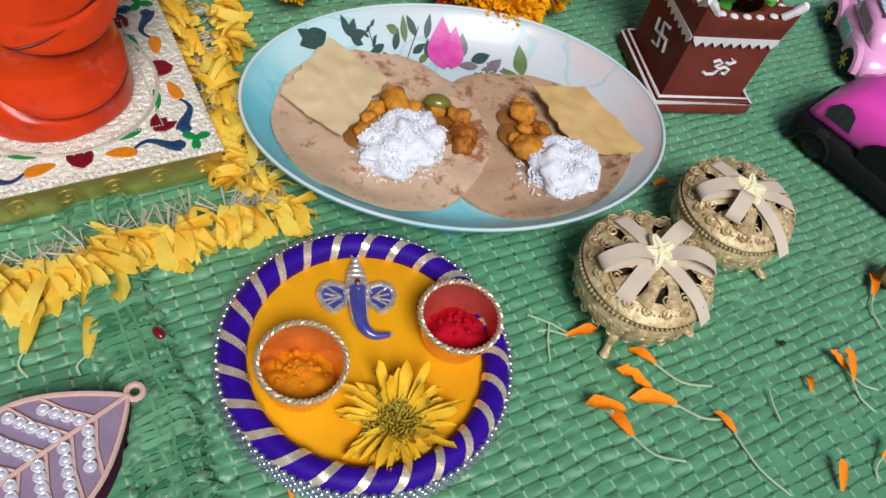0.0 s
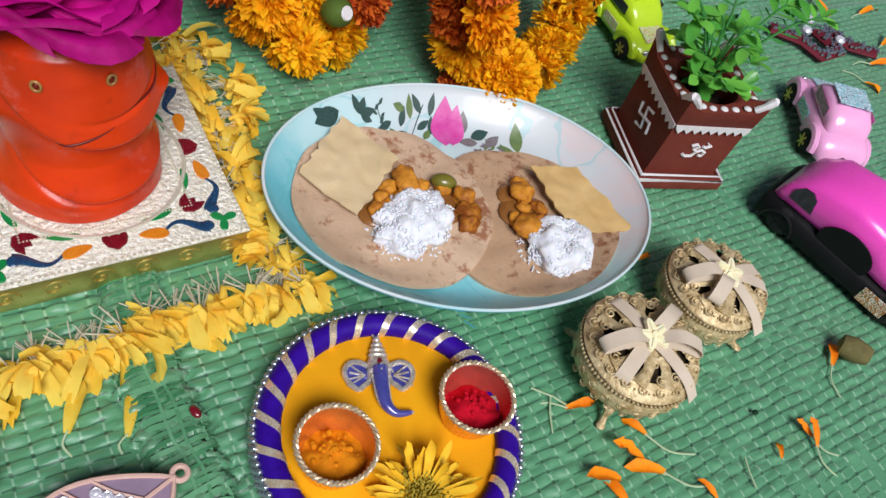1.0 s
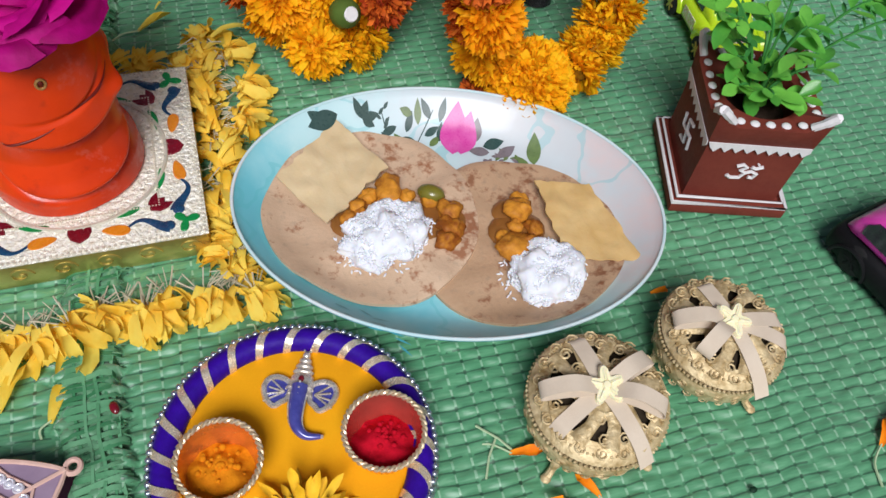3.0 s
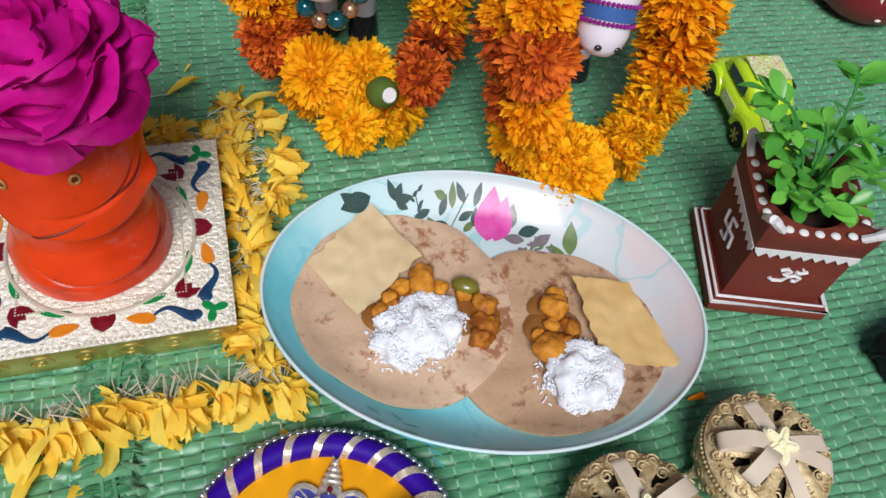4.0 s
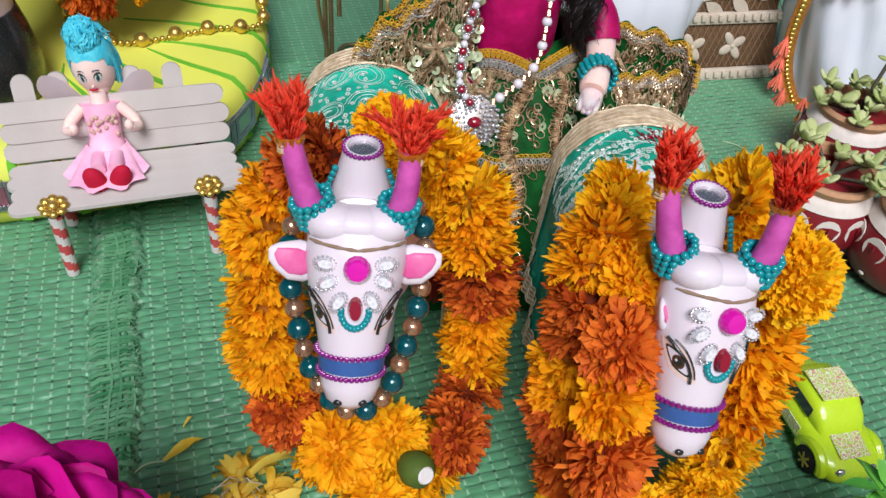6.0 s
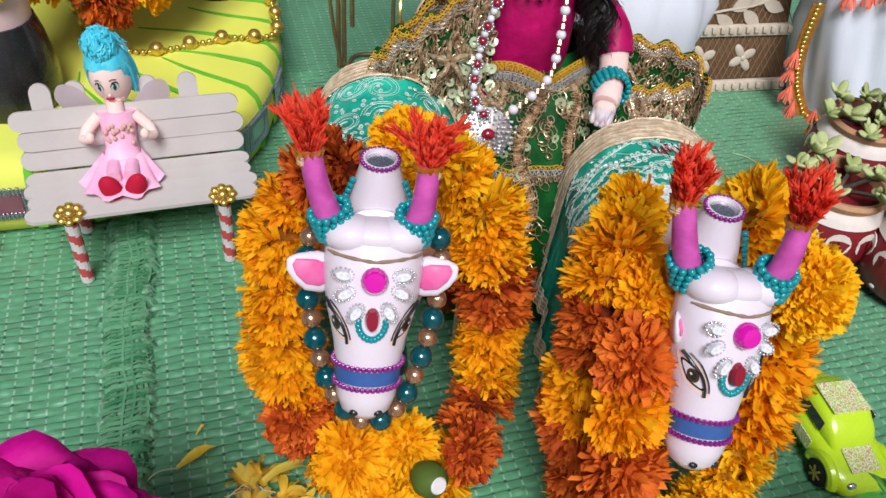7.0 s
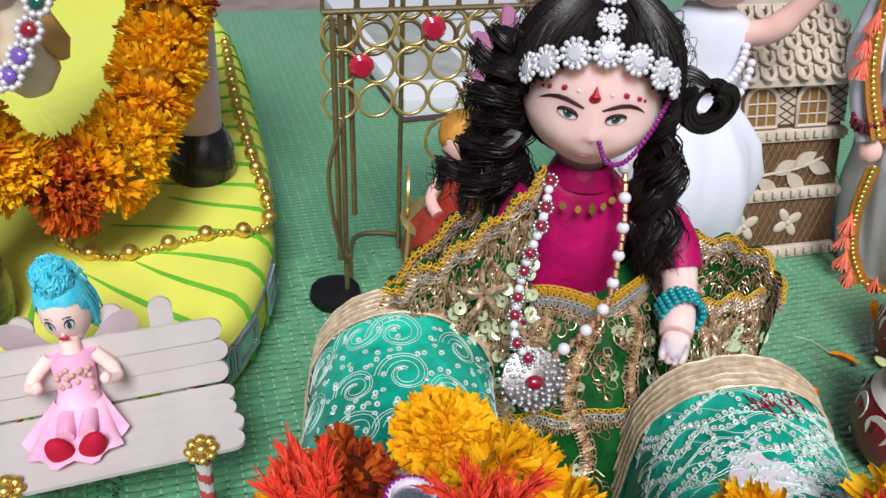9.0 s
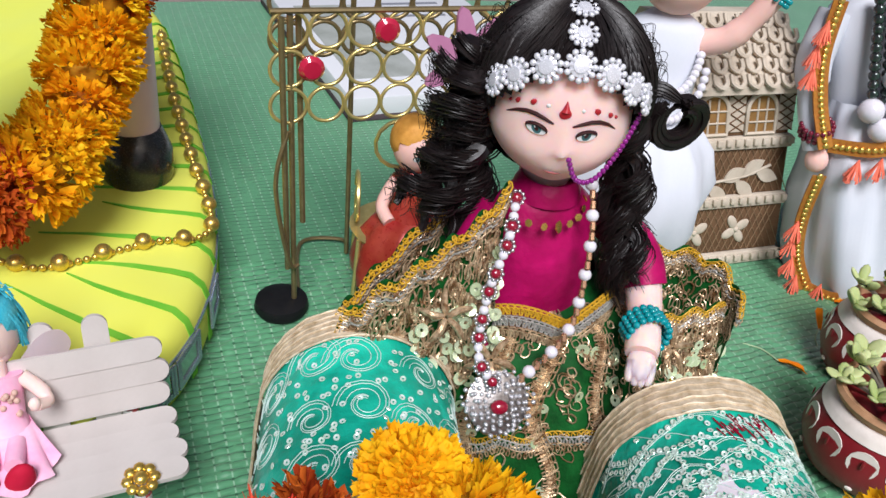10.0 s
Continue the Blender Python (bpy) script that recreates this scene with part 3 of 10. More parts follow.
def trumpet(L, w0, w1, rng):
    """A petal rolled like a half trumpet, flaring to a frilled end along +x."""
    v, f, n, rows = [], [], 6, 6
    roll, a, x, z, sway = rng.uniform(0.7, 2.6), radians(rng.uniform(0, 45)), 0.0, 0.0, rng.uniform(-0.4, 0.4)
    for j in range(rows + 1):
        s = j / rows
        w = (w0 + (w1 - w0) * s ** 1.3) * (1 if j < rows else 0.88)
        for i in range(n + 1):
            u = (i / n - 0.5) * 2
            g = u * roll * (1 - 0.55 * s)
            rag = rng.uniform(-0.16, 0.06) * L * (j == rows)
            v.append((x + rag, w * math.sin(g) / max(0.6, roll * 0.6) + sway * L * s * s, z + w * (1 - math.cos(g)) * 0.7 + rng.uniform(-0.02, 0.02) * L * s))
        x, z = x + math.cos(a) * L / rows, z + math.sin(a) * L / rows
        a -= radians(rng.uniform(2, 22))
    f = [(j * (n + 1) + i, (j + 1) * (n + 1) + i, (j + 1) * (n + 1) + i + 1, j * (n + 1) + i + 1) for j in range(rows) for i in range(n)]
    return v, f


def tuft(rng, n=14, spread=160, size=1.0):
    """A torn tuft of a flower: petals that fan out from pale stems."""
    p, s = Geo(), Geo()
    for i in range(n):
        a = (i / n - 0.5) * spread + rng.uniform(-32, 32)
        L = size * rng.uniform(0.55, 1.5)
        base = at(rng.uniform(-0.3, 0.3), rng.uniform(-0.45, 0.45), 0.15 + 0.7 * rng.random() * size, rng.uniform(-55, 55), rng.uniform(-25, 32), a)
        p.add(trumpet(L, 0.10 * size, size * rng.uniform(0.25, 0.5), rng), base)
        if i % 3:
            b = 180 + rng.uniform(-60, 60)
            s.add(tube([(0, 0, 0.3), (0.4 * math.cos(radians(b)), 0.4 * math.sin(radians(b)), 0.5 + 0.3 * rng.random()), (size * rng.uniform(0.7, 1.1) * math.cos(radians(b)), size * math.sin(radians(b)), 0.25 + 0.5 * rng.random())], rng.uniform(0.014, 0.03), 4))
    s.add(ball((0, 0, 0.2), (0.26, 0.26, 0.2), 8, 5))
    return mesh_of("tuft_petals", p, yellow_petal, 180), mesh_of("tuft_stems", s, pale_stem, 60)


def yellow_ring():
    rng = random.Random(8)
    kinds = [tuft(rng, n, sp, sz) for n, sp, sz in ((16, 95, 1.15), (20, 140, 1.15), (12, 75, 1.2), (24, 210, 1.05), (9, 60, 1.25))]
    spots = []
    for i in range(15):
        spots.append((6.15 + rng.uniform(-0.3, 0.3), 18.6 + i * 0.86 + rng.uniform(-0.3, 0.3), 90 + rng.uniform(-75, 75)))
    for i in range(14):
        x = 6.6 - i * 0.94
        spots.append((x + rng.uniform(-0.2, 0.2), 17.75 - 0.06 * i + rng.uniform(-0.5, 0.5), -90 + rng.uniform(-40, 40)))
    for i in range(15):
        spots.append((-5.9 + rng.uniform(-1.4, 0.5), 16.6 + i * 0.95 + rng.uniform(-0.4, 0.4), 180 + rng.uniform(-60, 60)))
    for i in range(8):
        spots.append((-7.0 + rng.uniform(-0.8, 0.8), 16.2 + i * 1.3 + rng.uniform(-0.4, 0.4), 180 + rng.uniform(-70, 70)))
    for i in range(6):
        spots.append((5.0 - i * 1.7 + rng.uniform(-0.3, 0.3), 30.4 + rng.uniform(-0.3, 0.5), 90 + rng.uniform(-60, 60)))
    spots += [(7.3, 30.9, 30), (6.3, 32.1, 80), (7.6, 28.6, 0), (7.4, 26.8, -30)]
    for x, y, a in spots:
        pm, sm = kinds[rng.randrange(len(kinds))]
        t = thing("flower_tuft", "torn tuft of yellow petals with pale stems on the mat", "flower", at(x, y, 0.03, rng.uniform(-8, 8), rng.uniform(-6, 14), a, rng.uniform(0.9, 1.2)), "ring of yellow petals")
        part("petal", pm, None, t, kind="stuff")
        part("stem", sm, None, t, "pale dry stems", kind="stuff")


yellow_ring()

# ---- the round tray of powders ----
TRAY = (7.25, 10.35)
blue_silk = mat("violet_blue_silk_thread", (0.040, 0.004, 0.34), 0.5, 0, (0.018, 0.002, 0.16), 2, 0.6, 0.5, 10, 0.03)
lace = mat("gold_silver_lace", (0.98, 0.90, 0.74), 0.25, 0.55, (0.66, 0.47, 0.27), 4, 0.7, 0.6, 12)
turmeric_cloth = mat("turmeric_yellow_felt", (0.92, 0.44, 0.008), 0.75, 0, (0.76, 0.31, 0.005), 0.25, 0.9, 0.2, 12)
steel_bead = mat("pale_blue_silver_bead", (0.62, 0.68, 0.76), 0.22, 0.85, (0.4, 0.46, 0.55), 4, 0.4, 0.0)


def tray():
    R, r, zc = 4.32, 0.44, 1.08
    t = thing("decorated_tray", "round yellow tray with blue rim wound in silver lace", "tray", at(*TRAY, 0.08))
    part("base", lathe([(0, 0), (R + 0.34, 0), (R + 0.42, 0.1), (R + 0.42, 0.85), (R, 0.92), (0, 0.92)], 72), turmeric_cloth, t, "deep yellow felt base")
    part("rim", tube(arc((0, 0), R, 0, 360, 80, zc)[:-1], r, 14, True), blue_silk, t, "violet-blue thread rim")
    n = 24
    for i in range(n):
        a0 = TAU * i / n
        pts, ups = [], []
        for j in range(15):
            u = TAU * j / 14
            a = a0 + 0.13 * math.sin(u / 2) * 1.0 + 0.05 * u / TAU * 2
            rr = r + 0.025
            c = Vector((math.cos(a), math.sin(a), 0))
            d = c * math.cos(u) + Vector((0, 0, 1)) * math.sin(u)
            pts.append(c * R + Vector((0, 0, zc)) + d * rr)
            ups.append(d)
        part("lace_band", strip(pts, 0.27, ups, 0.03), lace, t)
    for k in range(4):
        g = Geo()
        m = 110
        for i in range(m):
            a = TAU * (i + 0.5 * (k % 2)) / m
            q = R + (0.49, 0.52, 0.54, 0.54)[k]
            g.add(ball((q * math.cos(a), q * math.sin(a), 1.18 - 0.24 * k), 0.135, 7, 5))
        part("bead_trim", g, steel_bead, t, kind="stuff")
    return t


tray()
turmeric = mat("turmeric_powder", (0.80, 0.28, 0.008), 0.9, 0, (0.60, 0.17, 0.005), 3, 0.7, 0.6, 6, 0.06)
kumkum = mat("red_powder", (0.60, 0.005, 0.025), 0.9, 0, (0.40, 0.003, 0.012), 3, 0.7, 0.5, 7, 0.06)
cup_gold = mat("cup_gilt", (1.0, 0.62, 0.20), 0.22, 0.85, (0.6, 0.32, 0.08), 2, 0.5, 0.15, 10)
cup_pink = mat("cup_pink_gilt", (0.80, 0.20, 0.15), 0.2, 0.7, (0.5, 0.13, 0.1), 2, 0.5, 0.1, 10)
cord = mat("gilt_cord", (0.85, 0.72, 0.52), 0.35, 0.6, (0.55, 0.42, 0.25), 5, 0.6, 0.2)


def cup(x, y, powder, label, inner, heap, seed):
    rng = random.Random(seed)
    c = thing("powder_cup", label, "cup", at(x, y, 1.0, 0, 0, rng.uniform(0, 90)), "powder cups on the tray")
    pleat = lambda a, r, z: r + 0.045 * abs(math.sin(18 * a)) * (1 if 0.1 < z < 1.25 else 0)
    part("bowl", lathe([(0, 0), (0.95, 0.0), (1.05, 0.12), (1.22, 0.8), (1.32, 1.3), (1.34, 1.42)], 144, pleat, False), cup_gold, c, "pleated gilt outside", smooth=25)
    part("lining", lathe([(1.32, 1.42), (1.26, 1.2), (1.12, 0.6), (0.95, 0.2), (0, 0.15)], 48, None, False), inner, c, "shiny inside")
    g = Geo()
    pts = arc((0, 0), 1.35, 0, 360, 150, 1.44)[:-1]
    for ph in (0, math.pi):
        g.add(tube([(p[0] * (1 + 0.045 * math.cos(i * 0.9 + ph)), p[1] * (1 + 0.045 * math.cos(i * 0.9 + ph)), p[2] + 0.05 * math.sin(i * 0.9 + ph)) for i, p in enumerate(pts)], 0.055, 6, True))
    part("rope_rim", g, cord, c, "twisted cord rim")
    g = Geo()
    n, rings = 40, 12
    prof = []
    for j in range(rings + 1):
        q = j / rings
        for i in range(n):
            a = TAU * i / n
            z = 0.62 + heap * (0.25 * math.cos(q * 2.2) + 0.22 * noise.noise(Vector((2.2 * q * math.cos(a), 2.2 * q * math.sin(a), seed)))) - 0.28 * heap * q * math.sin(a + 0.7)
            prof.append((1.14 * q * math.cos(a), 1.14 * q * math.sin(a), z))
    f = [(j * n + i, (j + 1) * n + i, (j + 1) * n + (i + 1) % n, j * n + (i + 1) % n) for j in range(rings) for i in range(n)]
    g.add((prof, f))
    for i in range(34):
        a, q = rng.uniform(0, TAU), rng.uniform(0, 0.8)
        g.add(ball((q * math.cos(a), q * math.sin(a), 0.66 + 0.22 * heap * math.cos(q * 2)), rng.uniform(0.05, 0.13), 7, 5))
    part("powder", g, powder, c, "loose lumpy powder", smooth=60, kind="stuff")
    return c


cup(4.85, 10.2, turmeric, "gilt cup of orange turmeric powder", cup_gold, 1.0, 3)
cup(10.25, 9.95, kumkum, "gilt cup of red kumkum powder", cup_pink, 1.1, 7)

pend_blue = mat("blue_enamel", (0.10, 0.11, 0.42), 0.2, 0.1, (0.03, 0.03, 0.22), 3, 0.6, 0.1, coat=0.7)


pend_silver = mat("bright_worn_silver", (0.92, 0.88, 0.80), 0.28, 0.6, (0.45, 0.38, 0.28), 4, 0.9, 0.4, 10)


def pendant():
    p = thing("elephant_pendant", "silver and blue enamel elephant head pendant on the tray", "pendant", at(7.75, 12.45, 1.0, 0, 0, -20, 1.08))
    part("face", ball((0, 0.35, 0.16), (0.42, 0.5, 0.26), 14, 10), pend_silver, p, "chased silver face")
    path = spline([(0, 0.2, 0.28), (0.0, -0.5, 0.32), (0.1, -1.1, 0.26), (0.45, -1.42, 0.2), (0.95, -1.4, 0.2)])
    n = len(path)
    part("trunk", tube(path, [0.30 - 0.22 * (i / (n - 1)) ** 1.3 for i in range(n)], 10), pend_blue, p, "blue enamel trunk")
    for s in (-1, 1):
        edge = [q + Vector((s * (0.28 - 0.2 * i / (n - 1)), 0, 0.02)) for i, q in enumerate(path)]
        part("trunk_edge", tube(edge, 0.06, 5), pend_silver, p)
        ear = [(s * (0.35 + 0.85 * q[0]), 0.05 + 0.75 * q[1]) for q in ((0, 0.35), (0.45, 0.62), (0.85, 0.5), (1.0, 0.1), (0.85, -0.4), (0.5, -0.75), (0.25, -0.55), (0.02, -0.3))]
        if s < 0:
            ear.reverse()
        e = part("ear", prism(ear, 0.04, 0.14, 1.0), pend_blue, p, "blue enamel ear")
        part("ear_rim", tube(spline([(x, y, 0.14) for x, y in ear], 4, True), 0.10, 6, True), pend_silver, e)
        for k in range(4):
            part("ear_rib", tube([(s * 0.5, 0.0, 0.16), (s * (0.98 + 0.05 * k), 0.38 - 0.26 * k, 0.16)], 0.035, 5), pend_silver, e)
        part("cheek_curl", tube([(s * (0.3 + 0.13 * math.cos(a)), 0.02 + 0.13 * math.sin(a), 0.36) for a in np.linspace(0, 5, 12)], 0.045, 5), pend_silver, p)
    for k, w in enumerate((0.36, 0.30, 0.22, 0.14)):
        part("crown_ring", ball((0, 0.75 + 0.2 * k, 0.18), (w, 0.14, 0.22 - 0.02 * k), 12, 8), pend_silver, p)
    part("loop", tube([(0.12 * math.cos(a), 1.62 + 0.12 * math.sin(a), 0.15) for a in np.linspace(0, TAU, 12, endpoint=False)], 0.045, 6, True), pend_silver, p)
    part("brow_stone", ball((0, 0.42, 0.42), (0.1, 0.13, 0.06), 8, 6), enamel_red, p, "red brow stone")
    for k in range(5):
        part("stud", ball((0, 0.25 - 0.2 * k, 0.57 - 0.02 * k), 0.05, 6, 4), pend_silver, p)


pendant()


def daisy_head(rng, n, r, layers, mats_name="petal", droop=-10):
    g = Geo()
    for k in range(layers):
        for i in range(n):
            a = 360 * (i + 0.5 * (k % 2)) / n + rng.uniform(-9, 9)
            g.add(petal(r * rng.uniform(0.45, 1.05), r * rng.uniform(0.08, 0.2), 8 + 14 * k + rng.uniform(-18, 18), rng.uniform(-70, 25), rng, 0.3, 4, 0.25), at(0.25 * r * math.cos(radians(a)), 0.25 * r * math.sin(radians(a)), 0.1 + 0.07 * k, 0, 0, a))
    return g


def tray_flower():
    rng = random.Random(12)
    f = thing("yellow_flower", "half-withered yellow flower lying on the tray", "flower", at(7.2, 7.8, 1.0, 6, -4, 15))
    part("petal", daisy_head(rng, 26, 1.75, 3), mat("amber_petal", (0.95, 0.60, 0.04), 0.6, 0, (0.70, 0.36, 0.01), 2, 0.6, 0.2, sss=0.05, island=0.6), f, smooth=180, kind="stuff")
    g = Geo()
    for i in range(300):
        q, a = 1.05 * math.sqrt(i / 300), i * 2.39996
        c, d = math.cos(a), math.sin(a)
        L = rng.uniform(0.18, 0.4)
        g.add(tube([(q * c, q * d, 0.25), (q * c * 1.1, q * d * 1.1, 0.36 + L * 0.5 - 0.2 * q * q), (q * c * 1.2 + rng.uniform(-0.1, 0.1), q * d * 1.2 + rng.uniform(-0.1, 0.1), 0.36 + L - 0.25 * q * q)], [0.05, 0.045, 0.02], 4))
    part("heart", g, mat("olive_heart", (0.62, 0.48, 0.06), 0.8, 0, (0.30, 0.24, 0.03), 3, 0.8, 0.3, island=0.9), f, "olive-yellow heart")


tray_flower()

# ---- the oval plate of food ----
PLATE, PA, PB, PROT = (15.2, 19.15), 8.9, 6.42, -17.8


def plate_z(x, y):
    """Height of the plate's inner face, in the plate's own directions."""
    s = math.hypot(x / PA, y / PB)
    if s < 0.68:
        return 0.42
    q = min((s - 0.68) / 0.32, 1.0)
    return 0.42 + 1.45 * (q * q * (1.6 - 0.6 * q))


def to_plate(wx, wy):
    a = radians(-PROT)
    dx, dy = wx - PLATE[0], wy - PLATE[1]
    return dx * math.cos(a) - dy * math.sin(a), dx * math.sin(a) + dy * math.cos(a)


def plate_material():
    k = Nodes("watercolour_glaze")
    xyz = k.node("ShaderNodeSeparateXYZ", {"Vector": k.co})
    n1, n2 = k.noise(0.22, 3, 0.5), k.noise(0.55, 5, 0.6)
    u = k.math("ADD", k.math("MULTIPLY", xyz.outputs[0], 100 / 19), 0.5)
    w = k.math("MULTIPLY", xyz.outputs[1], 100 / 14)
    wash = k.math("MULTIPLY", k.math("SUBTRACT", n2, 0.5), 0.35)
    d = k.math("ADD", k.math("ADD", k.math("MULTIPLY", w, 0.75), k.math("MULTIPLY", u, 0.72)), wash)
    c = k.ramp(d, [(0.0, (0.15, 0.52, 0.60)), (0.16, (0.26, 0.60, 0.66)), (0.30, (0.46, 0.70, 0.72)), (0.46, (0.50, 0.70, 0.72)), (0.60, (0.52, 0.61, 0.64)), (1.0, (0.53, 0.50, 0.50))])
    pink = k.math("MULTIPLY", k.math("SUBTRACT", k.math("ADD", u, k.math("MULTIPLY", wash, 1.6)), 0.76, True), 3.2, True)
    c = k.mix(k.math("MULTIPLY", pink, 0.6), c, (0.78, 0.50, 0.46))
    vein = k.math("MULTIPLY", k.math("LESS_THAN", k.math("ABSOLUTE", k.math("SUBTRACT", n1, 0.5)), 0.012), 0.35)
    c = k.mix(vein, c, (0.10, 0.48, 0.52))
    k.put(k.b.inputs["Base Color"], c)
    k.b.inputs["Roughness"].default_value = 0.38
    k.b.inputs["Coat Weight"].default_value = 0.12
    k.put(k.b.inputs["Normal"], k.bump(n2, 0.05, 0.05))
    return k.m


def oval_ring(s, z, n=96):
    return [(PA * s * math.cos(TAU * i / n), PB * s * math.sin(TAU * i / n), z) for i in range(n)]


def serving_plate():
    p = thing("oval_plate", "oval plate with turquoise and pink watercolour glaze and printed leaves", "plate", at(*PLATE, 0.1, 0, 0, PROT))
    rings = [oval_ring(s, plate_z(PA * s, 0)) for s in (0.02, 0.3, 0.6, 0.68, 0.74, 0.8, 0.86, 0.91, 0.96, 0.99)]
    rings += [oval_ring(1.0, 1.95), oval_ring(1.012, 1.93), oval_ring(1.012, 1.82), oval_ring(0.95, 1.3), oval_ring(0.86, 0.7), oval_ring(0.74, 0.22), oval_ring(0.7, 0.0), oval_ring(0.62, 0.0), oval_ring(0.6, 0.15), oval_ring(0.02, 0.15)]
    n = 96
    v = [q for r in rings for q in r]
    f = [(j * n + i, j * n + (i + 1) % n, (j + 1) * n + (i + 1) % n, (j + 1) * n + i) for j in range(len(rings) - 1) for i in range(n)]
    f += [tuple(range(n)), tuple(reversed(range((len(rings) - 1) * n, len(rings) * n)))]
    part("dish", (v, f), plate_material(), p, smooth=50)
    part("rim_edge", tube(oval_ring(1.004, 1.92), 0.07, 8, True), mat("pale_glazed_edge", (0.42, 0.70, 0.74), 0.2, 0, (0.74, 0.76, 0.76), 0.3, 0.9, 0.05, coat=0.4), p, "pale glazed rim edge")
    # printed sprays: flat shapes laid on the glaze
    rng = random.Random(21)
    dark, mid = mat("printed_dark_leaf", (0.02, 0.055, 0.05), 0.3, 0, (0.05, 0.10, 0.09), 3, 0.6, 0.0), mat("printed_green_leaf", (0.16, 0.24, 0.08), 0.3, 0, (0.08, 0.13, 0.05), 3, 0.6, 0.0)
    rosy = mat("printed_magenta_bud", (0.55, 0.03, 0.28), 0.3, 0, (0.70, 0.16, 0.45), 1.5, 0.6, 0.0)
    grey = mat("printed_grey_leaf", (0.13, 0.12, 0.13), 0.3, 0, (0.24, 0.20, 0.22), 3, 0.6, 0.0)

    def print_leaf(wx, wy, ang, L, W, m, name="printed_leaf", up=0.03):
        up += 0.0012 * (len(p.children) % 17)
        x0, y0 = to_plate(wx, wy)
        a = radians(ang - PROT)
        out = []
        N = 8
        for i in range(N + 1):
            s = i / N
            w = W * math.sin(math.pi * s ** 0.85) * 0.5
            for q in (-w, w):
                x, y = x0 + L * s * math.cos(a) - q * math.sin(a), y0 + L * s * math.sin(a) + q * math.cos(a)
                out.append((x, y, plate_z(x, y) + up))
        part(name, (out, [(2 * i, 2 * i + 2, 2 * i + 3, 2 * i + 1) for i in range(N)]), m, p)

    def print_stem(pts, r=0.022):
        P = []
        for wx, wy in pts:
            x, y = to_plate(wx, wy)
            P.append((x, y, plate_z(x, y) + 0.02))
        part("printed_stem", tube(spline(P, 5), r, 4, flat=0.4), dark, p)

    print_leaf(11.6, 25.2, 200, 1.5, 0.7, dark)
    print_leaf(11.2, 24.7, 150, 1.1, 0.6, dark)
    for a, L in ((10, 0.8), (60, 0.7), (110, 0.8), (-30, 0.6)):
        print_leaf(12.7, 25.0, a, L, 0.36, dark)
    print_stem([(13.6, 23.6), (13.7, 24.4), (13.6, 25.3)])
    for i in range(9):
        print_leaf(13.6 + rng.uniform(-0.15, 0.15), 23.9 + 0.17 * i, 90 + rng.choice((-50, 50)), 0.35, 0.14, dark)
    for wx, wy, a in ((14.4, 23.7, 120), (14.6, 24.3, 60), (14.9, 23.9, 170), (15.2, 24.5, 80), (15.4, 24.0, 20), (15.8, 24.6, 110), (15.0, 24.9, 150), (16.2, 24.4, 60), (14.2, 24.6, 200), (15.5, 23.4, 40), (16.0, 23.6, 70)):
        print_leaf(wx, wy, a, rng.uniform(0.6, 0.95), 0.34, rng.choice((dark, dark, mid)))
    print_stem([(14.6, 23.2), (15.2, 24.0), (16.0, 24.9)])
    print_leaf(16.4, 22.75, 70, 2.3, 1.35, rosy, "printed_bud")
    print_leaf(16.75, 22.65, 62, 2.0, 1.1, rosy, "printed_bud", 0.06)
    for wx, wy, a in ((17.9, 22.9, 0), (18.1, 22.5, 160), (17.6, 23.2, 70), (18.4, 22.2, 20)):
        print_leaf(wx, wy, a, 1.0, 0.55, rng.choice((grey, dark)))
    for i in range(34):
        wx, wy = 17.3 + rng.random() * 2.0, 20.9 + rng.random() * 1.4
        print_leaf(wx, wy, rng.uniform(0, 360), rng.uniform(0.3, 0.5), 0.17, rng.choice((dark, grey, mid)))
    print_stem([(16.8, 21.0), (17.6, 21.6), (18.6, 22.2)])
    print_stem([(17.2, 20.8), (18.0, 21.4), (19.0, 21.6)])
    print_leaf(19.9, 21.4, 75, 1.4, 0.65, mid)
    print_leaf(19.6, 21.2, 110, 0.9, 0.4, mid)
    for i in range(9):
        print_leaf(9.3 + 1.0 * rng.random() + 0.25 * i, 15.7 - 0.32 * i, rng.uniform(-60, -10), 0.7, 0.08, mat("printed_teal_twig", (0.08, 0.38, 0.42), 0.3, 0, (0.04, 0.25, 0.3), 2, 0.5, 0) if i == 0 else bpy.data.materials["printed_teal_twig"])
    return p


serving_plate()


def bread_material(name, a, b, spot):
    k = Nodes(name)
    n1, n2, n3 = k.noise(0.35, 4, 0.6), k.noise(1.7, 4, 0.65), k.noise(7, 3)
    c = k.mix(n1, a, b)
    c = k.mix(k.math("MULTIPLY", k.math("SUBTRACT", k.math("ADD", k.math("MULTIPLY", n2, 0.6), k.math("MULTIPLY", n1, 0.4)), 0.535, True), 13.0, True), c, spot)
    c = k.mix(k.math("MULTIPLY", k.math("SUBTRACT", k.noise(2.6, 3, 0.6), 0.56, True), 5.0, True), c, tuple(0.66 * q for q in b))
    c = k.mix(k.math("MULTIPLY", n3, 0.35), c, tuple(0.75 * q for q in a))
    k.put(k.b.inputs["Base Color"], c)
    k.b.inputs["Roughness"].default_value = 0.62
    k.put(k.b.inputs["Normal"], k.bump(k.math("ADD", n2, k.math("MULTIPLY", n3, 0.4)), 0.6, 0.06))
    return k.m


